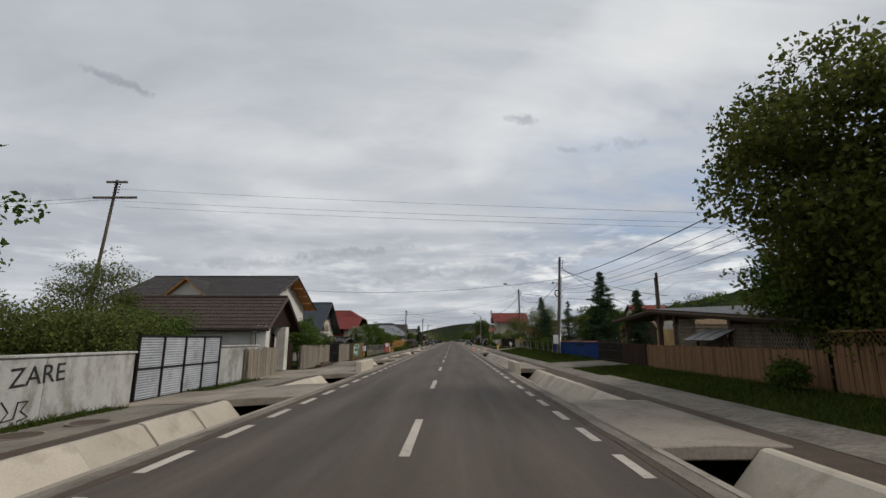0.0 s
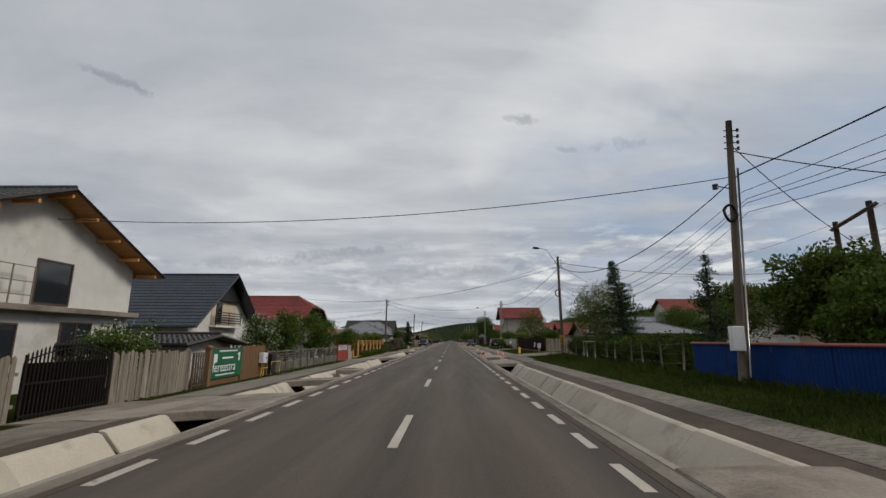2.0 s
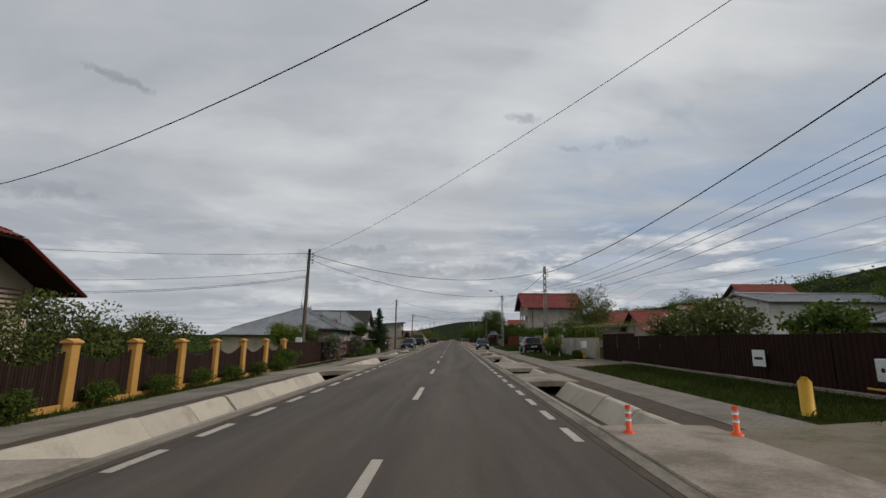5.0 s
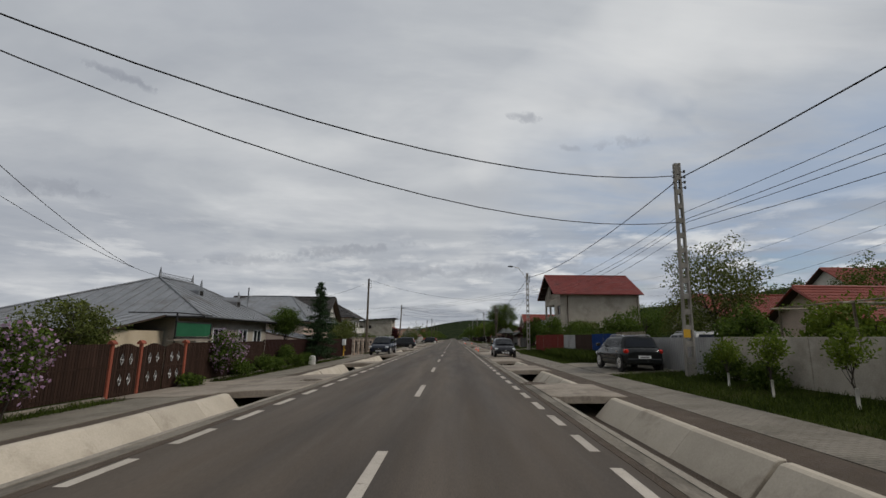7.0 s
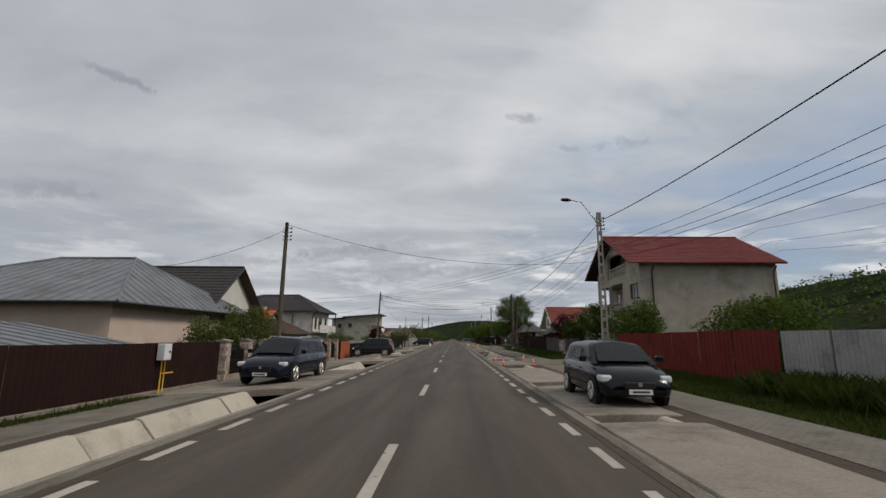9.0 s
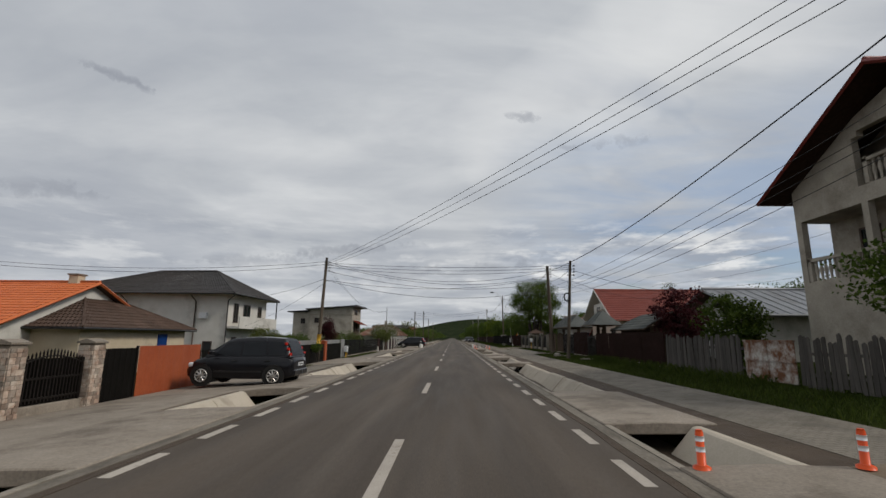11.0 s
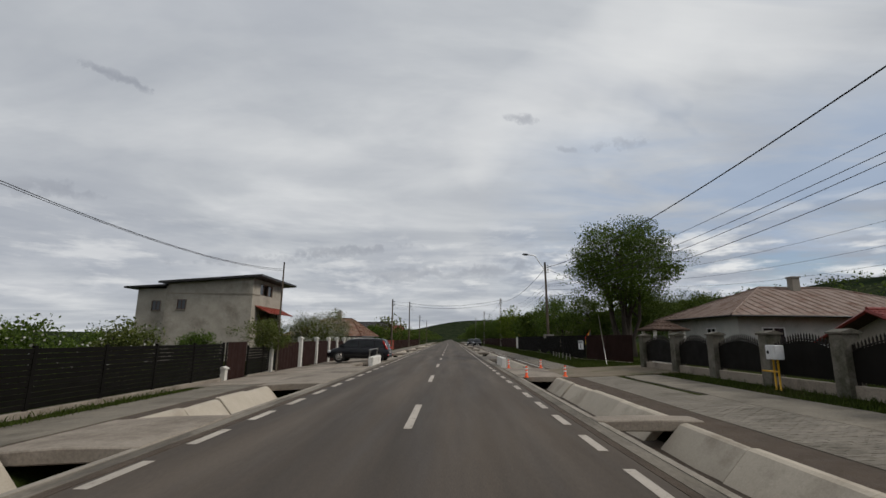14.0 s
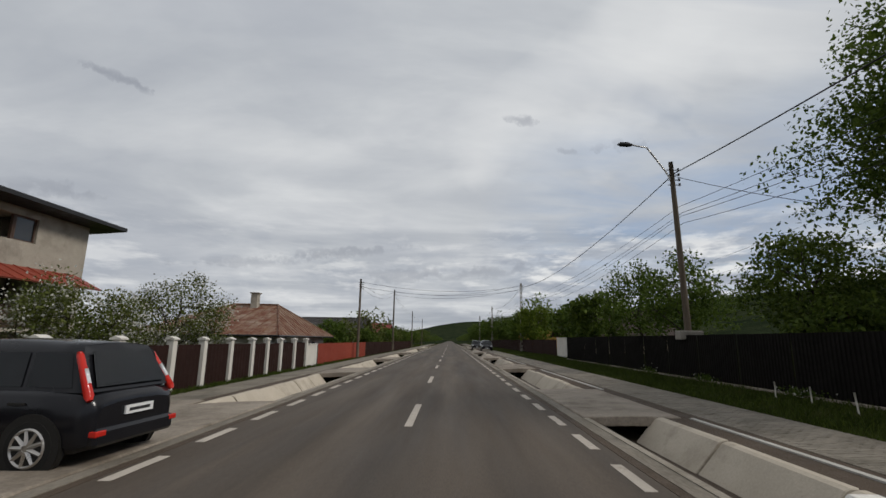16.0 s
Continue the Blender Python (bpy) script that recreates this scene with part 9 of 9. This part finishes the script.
            part("reflector", boxes((x0 - 0.055, x0 + 0.05, s * half * 0.80 - 0.11, s * half * 0.80 + 0.06, 0.43, 0.50), bevel=0.01), M["lamp_red"], body)
        else:
            part("tail_light", boxes((x0 - 0.01, x0 + 0.34, s * half * 0.84 - 0.09, s * half * 0.84 + 0.09, belt - 0.24, belt - 0.06), bevel=0.05), M["lamp_red"], body)
        part("headlight", boxes((x1 - 0.42, x1 - 0.10, y - 0.17, y + 0.10, belt - 0.40, belt - 0.24), bevel=0.04), M["lamp_clear"], body)
        mir = bmesh.new()
        box(mir, cowl - 0.28, cowl - 0.12, s * (half + 0.02) - 0.0, s * (half + 0.2), belt + 0.02, belt + 0.17, bevel=0.03)
        part("mirror", mir, paint, body)
        for x in (mid_of(cowl, rw), rw + 0.25):
            part("door_handle", boxes((x - 0.1, x + 0.1, s * (half * 0.985) - 0.02, s * (half * 0.985) + 0.03, belt - 0.18, belt - 0.15)), M["rim"] if paint != M["car_black"] else M["plastic"], body)
        part("side_trim", boxes((rw + 0.42, fw - 0.42, s * (half + 0.004) - 0.012, s * (half + 0.004) + 0.012, 0.42, 0.48)), M["plastic"], body)
    part("rear_bumper", boxes((x0 - 0.05, x0 + 0.12, -half * 0.86, half * 0.86, 0.30, 0.52), bevel=0.04), paint, body)
    part("grille", boxes((x1 - 0.05, x1 + 0.015, -half * 0.42, half * 0.42, 0.42, belt - 0.38), bevel=0.02), M["plastic"], body)
    part("badge", disc(bmesh.new(), (x1 + 0.012, 0, belt - 0.43), "x", 0.05, 0.01, 12), M["rim"], body)
    for x, s, z in ((x0 - (0.02 if tall_lights else 0.045), -1, belt - (0.29 if tall_lights else 0.38)), (x1 + 0.02, 1, 0.36)):
        pl = part("number_plate", boxes((x - 0.012, x + 0.012, -0.26, 0.26, z - 0.055, z + 0.055)), M["sign_white"], body)
        part("plate_bar", boxes((x + s * 0.013, x + s * 0.016, -0.19, 0.2, z - 0.02, z + 0.02)), M["ink"], pl)
    if rails:
        for s in (-1, 1):
            part("roof_rail", tube(bmesh.new(), [(fx1 - 0.05, s * tw * 0.95, zr - 0.02), (fx1 - 0.25, s * tw * 0.95, zr + 0.04), (rx1 + 0.25, s * tw * 0.95, zr + 0.04), (rx1 + 0.05, s * tw * 0.95, zr - 0.02)], 0.02, 6), M["rim"], body)
    return c


def mid_of(cowl, rw):
    return cowl - 0.95


def thing_part(name, parent, at):
    e = new(name)
    e.parent, e.location, e.empty_display_size = parent, at, 0.1
    return e


def parked(x, y, turn, lift=0.03):
    return pose(x, y, level(x) + lift, 0, 0, turn)


car("midnight blue off-road estate parked on a ditch slab", parked(-5.75, 137.9, -93, 0.05), M["car_blue"], 4.6, 1.88, 1.62, 1.1, 0.2, 1.02, 0.26, 2.8, 0.36, rails=True)
car("black compact people carrier parked before the orange fence", parked(-6.62, 163.0, 180, 0.085), M["car_black"], 3.8, 1.68, 1.6, 0.8, 0.1, 0.98, 0.2, 2.5, 0.31, tall_lights=True, front_over=0.64, lamp_column=True)
car("black family people carrier with red tail lamps", parked(-5.68, 220.15, 177, 0.07), M["car_black"], 4.35, 1.70, 1.56, 0.95, 0.12, 0.98, 0.22, 2.72, 0.32, tall_lights=True, front_over=0.95)
car("graphite estate car parked across the footway", parked(8.95, 114.75, 91, 0.05), M["car_grey"], 4.02, 1.72, 1.46, 0.95, 0.3, 0.96, 0.2, 2.6, 0.31, rails=True)
car("black hatchback parked on a ditch slab", parked(5.1, 132.0, -90, 0.05), M["car_black"], 3.98, 1.70, 1.46, 0.95, 0.12, 0.95, 0.2, 2.47, 0.31)
car("pale grey car behind the corrugated fence", pose(12.9, 116.5, level(12.9), 0, 0, 90), M["sheet_grey"], 4.4, 1.78, 1.6, 0.95, 0.2, 1.0, 0.2, 2.6, 0.31, rails=True)
car("dark blue car in the yard behind the black fence", pose(-13.2, 185.5, level(-13.2), 0, 0, 60), M["car_blue"], 4.3, 1.78, 1.55, 0.95, 0.2, 0.98, 0.2, 2.6, 0.31)
for x, y in ((6.3, 286), (5.6, 300)):
    car("dark car parked far along the road", parked(x, y, -90, 0.05), M["car_black"], 4.2, 1.75, 1.48)

# ---- small things ----
def bollard(x, y):
    b = thing("bollard", "orange plastic bollard with white reflective bands", "bollard", (x, y, level(x) + 0.05), 0, "lane bollards")
    part("foot", tube(bmesh.new(), [(0, 0, 0), (0, 0, 0.03), (0, 0, 0.05)], [0.1, 0.1, 0.06], 14), M["orange"], b)
    part("tube", tube(bmesh.new(), [(0, 0, 0.05), (0, 0, 0.42), (0, 0, 0.45)], [0.05, 0.045, 0.035], 12), M["orange"], b)
    for z in (0.2, 0.32):
        part("band", tube(bmesh.new(), [(0, 0, z), (0, 0, z + 0.06)], 0.052, 12), M["reflect"], b)


for x, y in ((3.85, 68.4), (5.5, 68.9), (3.9, 74.2), (5.55, 74.0), (3.82, 146.95), (5.58, 146.9), (3.8, 151.87), (5.72, 151.86), (3.87, 206.5), (5.55, 206.9), (3.88, 212.5), (5.58, 212.4)):
    bollard(x, y)


def parapet(side, y0, y1, h, material, label, rail=False):
    x = side * 3.86
    p = thing("culvert_parapet", label, "parapet", (x, (y0 + y1) / 2, level(x)))
    w = (y1 - y0) / 2
    part("block", boxes((-0.14, 0.14, -w, w, -0.2, h), bevel=0.03), material, p)
    if rail:
        part("handrail", tube(bmesh.new(), [(side * 0.1, -w - 0.1, h + 0.4), (side * 0.1, w, h + 0.42), (side * 0.1, w + 0.2, h + 0.34)], 0.025, 8), M["steel"], p)
        for y in (-w + 0.15, w - 0.15):
            part("post", tube(bmesh.new(), [(side * 0.1, y, 0), (side * 0.1, y, h + 0.4)], 0.022, 8), M["steel"], p)


M["curbstone"] = surface("new_kerbstone", (0.40, 0.38, 0.34), (0.46, 0.44, 0.40), fine=25, bump=0.2, varied=0.0, grain=0.1)
M["limewash"] = surface("limewashed_concrete", (0.6148, 0.5871, 0.5346), (0.6996, 0.6695, 0.6138), stain=(0.424, 0.3914, 0.3366), amount=0.15, stain_scale=2.0, fine=25, bump=0.3, varied=0.0)
parapet(-1, 22.6, 25.9, 0.55, M["concrete"], "bare concrete culvert parapet on the kerb")
parapet(1, 23.1, 25.9, 0.5, M["concrete"], "bare concrete culvert parapet on the kerb")
parapet(-1, 214.2, 217.2, 0.5, M["limewash"], "limewashed culvert parapet with a steel handrail", True)
parapet(1, 214.5, 217.3, 0.5, M["limewash"], "chipped limewashed culvert parapet")


def meter_box(x, y, z0, z1, face, gas=True, w=0.5):
    """face: +1 looks towards +x (left of the road), -1 towards -x."""
    b = thing("gas_meter_box", "white gas meter box on yellow pipes", "meter box", (x, y, level(x)), 0, "gas meter boxes")
    z = level(x)
    part("cabinet", boxes((-0.13, 0.13, -w / 2, w / 2, z0 - z, z1 - z), bevel=0.015), M["box_white"], b)
    part("door", boxes((face * 0.13 - 0.006, face * 0.13 + 0.006, -w / 2 + 0.03, w / 2 - 0.03, z0 - z + 0.03, z1 - z - 0.03)), M["box_white"], b)
    part("dial", disc(bmesh.new(), (face * 0.136, 0.08, (z0 + z1) / 2 - z), "x", 0.05, face * 0.008, 14), M["ink"], b)
    if gas:
        for y2 in (-w / 2 + 0.12, w / 2 - 0.1):
            part("gas_pipe", tube(bmesh.new(), [(0.0, y2, -0.1), (0.0, y2, z0 - z + 0.02)], 0.025, 8), M["gas_yellow"], b)
        part("cross_pipe", tube(bmesh.new(), [(0.0, -w / 2 + 0.12, (z0 - z) * 0.6), (0.0, w / 2 + 0.4, (z0 - z) * 0.6)], 0.025, 8), M["gas_yellow"], b)


meter_box(-8.95, 50.75, 0.33, 0.85, 1)
meter_box(9.85, 98.15, 1.0, 1.45, -1, w=0.62)
meter_box(10.1, 76.1, 0.75, 1.22, -1, w=0.55)
meter_box(-8.75, 187.95, 0.2, 0.72, 1)
meter_box(-8.9, 134.9, 0.75, 1.3, 1, gas=True, w=0.4)
meter_box(9.9, 200.4, 1.1, 1.5, -1, w=0.4)
cab = thing("cable_cabinet", "dark cable cabinet behind yellow pipe rails", "cabinet", (-9.0, 52.0, level(-9.0)))
part("cabinet", boxes((-0.2, 0.15, -0.25, 0.25, 0, 1.1), bevel=0.015), M["frame_dark"], cab)
part("pipe_rail", tube(bmesh.new(), [(0.3, -0.7, 0), (0.3, -0.7, 0.7), (0.3, 0.5, 0.7), (0.3, 0.5, 0)], 0.025, 8), M["gas_yellow"], cab)

# Green advertising banner on the tan board fence.
ban = thing("banner", "green window-maker's advertising banner on a board fence", "banner", (-9.04, 47.05, 0.06), 90)
part("sheet", boxes((-1.4, 1.4, -0.012, 0.0, -0.15, 1.08)), M["sign_green"], ban)


def print_on(text, size, x, z):
    return lettering(text, size, M["sign_white"], ban, pose(x, -0.016, z, 90, 0, 0), "print", 0.002)


print_on("fereastra", 0.58, -1.3, 0.12)
part("logo", boxes((1.0, 1.14, -0.02, -0.013, 0.52, 0.9), (0.9, 1.04, -0.02, -0.013, 0.78, 0.86)), M["sign_white"], ban)
part("print_bar", boxes((-0.52, 0.5, -0.018, -0.013, 0.64, 0.72)), M["sign_white"], ban)
part("print_bar", boxes((-0.8, 0.85, -0.018, -0.013, 0.95, 1.0)), M["sign_white"], ban)
part("print_bar", boxes((-1.0, 0.7, -0.018, -0.013, -0.04, 0.01)), M["sign_white"], ban)
part("print_square", boxes((-1.25, -0.95, -0.018, -0.013, 0.52, 0.86)), M["sign_white"], ban)

# Graffiti on the whitewashed wall.
gr = thing("graffiti", "black sprayed letters on the whitewashed wall", "graffiti", (XL + 0.012, 10.1, -0.35), 90)
lettering("ZARE", 0.62, M["ink"], gr, pose(0.0, 0.0, 0.82, 90, 0, 0) @ pose(0, 0, 0, 0, 0, 3), "sprayed_word", 0.002)
part("scrawl", tube(bmesh.new(), [(-0.1, 0, 0.55), (0.1, 0, 0.3), (-0.05, 0, 0.12), (0.25, 0, 0.15), (0.3, 0, 0.5), (0.55, 0, 0.5), (0.4, 0, 0.3), (0.6, 0, 0.15), (0.35, 0, 0.08)], 0.02, 4), M["ink"], gr)

# White boundary stone, yellow hydrant, notice boards, flag, timber stacks, manholes.
st = thing("boundary_stone", "white rounded milestone in the verge", "milestone", (-8.05, 122.75, level(-8.05)))
bm = bmesh.new()
prism(bm, [(0.2 * math.cos(a), 0.42 + 0.2 * math.sin(a)) for a in np.linspace(0, math.pi, 9)] + [(-0.2, -0.2), (0.2, -0.2)], "y", -0.07, 0.07)
part("stone", bm, M["limewash"], st)
hy = thing("hydrant_post", "stubby yellow marker post by the lane", "post", (7.96, 75.7, level(7.96)))
part("post", tube(bmesh.new(), [(0, 0, -0.1), (0, 0, 0.62), (0, 0, 0.72)], [0.12, 0.12, 0.05], 12), M["gas_yellow"], hy)
nb = thing("notice_board", "white printed notice on the dark fence", "notice", (9.9, 219.9, 0.95), -90)
part("sheet", boxes((-0.6, 0.6, -0.06, -0.045, 0.0, 0.6)), M["sign_white"], nb)
for z in (0.5, 0.42):
    part("print_bar", boxes((-0.5, 0.5, -0.066, -0.061, z, z + 0.05)), M["ink"], nb)
part("picture", boxes((-0.12, 0.08, -0.066, -0.061, 0.08, 0.36)), M["ink"], nb)
nb = thing("notice_board", "small white notice on the brown fence", "notice", (10.53, 81.0, 0.8), -90)
part("sheet", boxes((-0.3, 0.3, -0.03, -0.02, 0.0, 0.5)), M["sign_white"], nb)
part("print_bar", boxes((-0.2, 0.2, -0.036, -0.031, 0.2, 0.28)), M["ink"], nb)
fl = thing("flag", "blue, yellow and red cloth flag over the fence", "flag", (11.6, 223.4, 1.0))
part("staff", tube(bmesh.new(), [(0, 0, -1.4), (0, 0, 1.4)], 0.02, 6), M["steel"], fl)
for k, mname in enumerate(("flag_red", "flag_yellow", "flag_blue")):
    bm = bmesh.new()
    cols = []
    for i in range(6):
        u = i / 5
        cols.append((bm.verts.new((-0.02 - u * 0.3 * (3 - k), 0.06 * math.sin(u * 6), 1.35 - u * 1.15)), bm.verts.new((-0.02 - u * 0.3 * (2 - k), 0.06 * math.sin(u * 6 + 1), 1.35 - u * 1.1))))
    for a, b in zip(cols, cols[1:]):
        bm.faces.new((a[0], a[1], b[1], b[0]))
    part("stripe", bm, M[mname], fl)
lg = thing("timber_stack", "weathered beams lying on the footway edge", "timber", (-8.4, 32.9, level(-8.4)), 92)
for k in range(3):
    part("beam", boxes((-1.4 + 0.1 * k, 1.4 - 0.1 * k, -0.2 + k * 0.16, -0.05 + k * 0.16, 0.02, 0.17), bevel=0.012), M["beam"], lg)
lg = thing("log_seat", "split log lying before the plank fence", "log", (-8.6, 34.2, level(-8.6)), 88)
part("log", tube(bmesh.new(), [(-0.9, 0, 0.14), (0, 0.02, 0.15), (0.9, 0, 0.14)], 0.14, 10), M["beam"], lg)


def manhole(x, y, r=0.36, collar=0.0):
    m = thing("manhole_cover", "round iron manhole cover in a concrete collar", "manhole", (x, y, level(x) + 0.022), 0, "manhole covers")
    if collar:
        part("collar", boxes((-r - 0.25, r + 0.25, -r - 0.25, r + 0.25, -0.2, collar), bevel=0.03), M["slab"], m)
    part("ring", tube(bmesh.new(), [(0, 0, collar), (0, 0, collar + 0.03)], r + 0.06, 24), M["slab"], m)
    part("lid", tube(bmesh.new(), [(0, 0, collar + 0.01), (0, 0, collar + 0.035)], r, 24), M["dirt"], m)


for x, y in ((-7.3, 8.6), (-7.0, 9.9), (-8.4, 52.3), (-7.6, 98.5), (-4.0, 109.5), (-7.2, 146.6), (-7.9, 186.6), (9.0, 189.6), (4.6, 72.0)):
    manhole(x, y)
manhole(-4.55, 51.6, 0.38, 0.05)
manhole(3.75, 109.2, 0.4)
rk = thing("stone", "rough grey stone in the grass", "stone", (9.0, 183.0, level(9.0)))
bm = bmesh.new()
bmesh.ops.create_icosphere(bm, subdivisions=2, radius=0.22)
for v in bm.verts:
    v.co = Vector((v.co.x * 1.2, v.co.y, v.co.z * 0.7 + 0.08)) * (1 + 0.25 * noise.noise(v.co * 4))
part("stone", bm, M["blockwall"], rk)
for k, (x, y) in enumerate(((8.8, 186.8), (9.2, 181.6), (9.3, 96.6), (-8.6, 110.6), (9.6, 176.2))):
    sl = thing("paving_slab", "loose cracked concrete slab lying in the verge", "slab", (x, y, level(x)), 12 * k, "loose slabs")
    bm = bmesh.new()
    prism(bm, [(-0.8, -0.35), (0.5, -0.42), (0.85, 0.1), (0.3, 0.4), (-0.7, 0.35)], "z", 0.0, 0.07)
    part("slab", bm, M["slab"], sl)
fr = thing("goal_frame", "bare steel tube frame standing in the grass", "frame", (10.0, 57.6, level(10.0)))
for y in (-1.2, 0.6, 1.4):
    part("post", tube(bmesh.new(), [(0, y, -0.2), (0, y, 1.25)], 0.04, 8), M["steel"], fr)
part("bar", tube(bmesh.new(), [(0, -1.2, 1.22), (0, 1.4, 1.22)], 0.03, 8), M["steel"], fr)
for k in range(6):
    pg = thing("stake", "short pale stake in the verge", "stake", (9.0 + 0.05 * k, 219.6 + 1.3 * k, level(9.0)), 0, "short stakes")
    part("stake", tube(bmesh.new(), [(0, 0, -0.1), (0.02 * (k % 3), 0.05, 0.42)], 0.018, 6), M["whitewash"], pg)
kb = tagged(part("kerb_line", boxes((5.74, 5.84, 212.7, 223.6, -0.1, 0.075), (5.74, 5.84, 229.3, 239.8, -0.1, 0.075), (5.74, 5.84, 245.2, 255.8, -0.1, 0.075)), M["curbstone"]), "pale new concrete kerb along the footway", "kerb", kind="structure")
pgl = thing("vine_pergola", "rough timber vine pergola over a yard", "pergola", (13.6, 105.0, level(13.6)))
for y in (-5, -2, 1, 4):
    for x in (-1.4, 1.6):
        part("post", tube(bmesh.new(), [(x, y, -0.2), (x, y, 2.3)], 0.04, 6), M["plank"], pgl)
    part("crossbar", tube(bmesh.new(), [(-1.7, y, 2.3), (1.9, y, 2.32)], 0.03, 6), M["plank"], pgl)
for x in (-1.4, 0.1, 1.6):
    part("long_bar", tube(bmesh.new(), [(x, -5.3, 2.34), (x, 4.3, 2.34)], 0.025, 6), M["plank"], pgl)
rg2 = np.random.default_rng(77)
pts = np.stack([rg2.uniform(-1.7, 1.9, 1500), rg2.uniform(-5.3, 4.3, 1500), 2.38 + rg2.normal(size=1500) * 0.09], 1)
v, f = leaf_quads(pts, 0.11, rg2)
tagged(quads("vine_leaves", v, f, M["leaf_yellow"], pgl), kind="stuff")
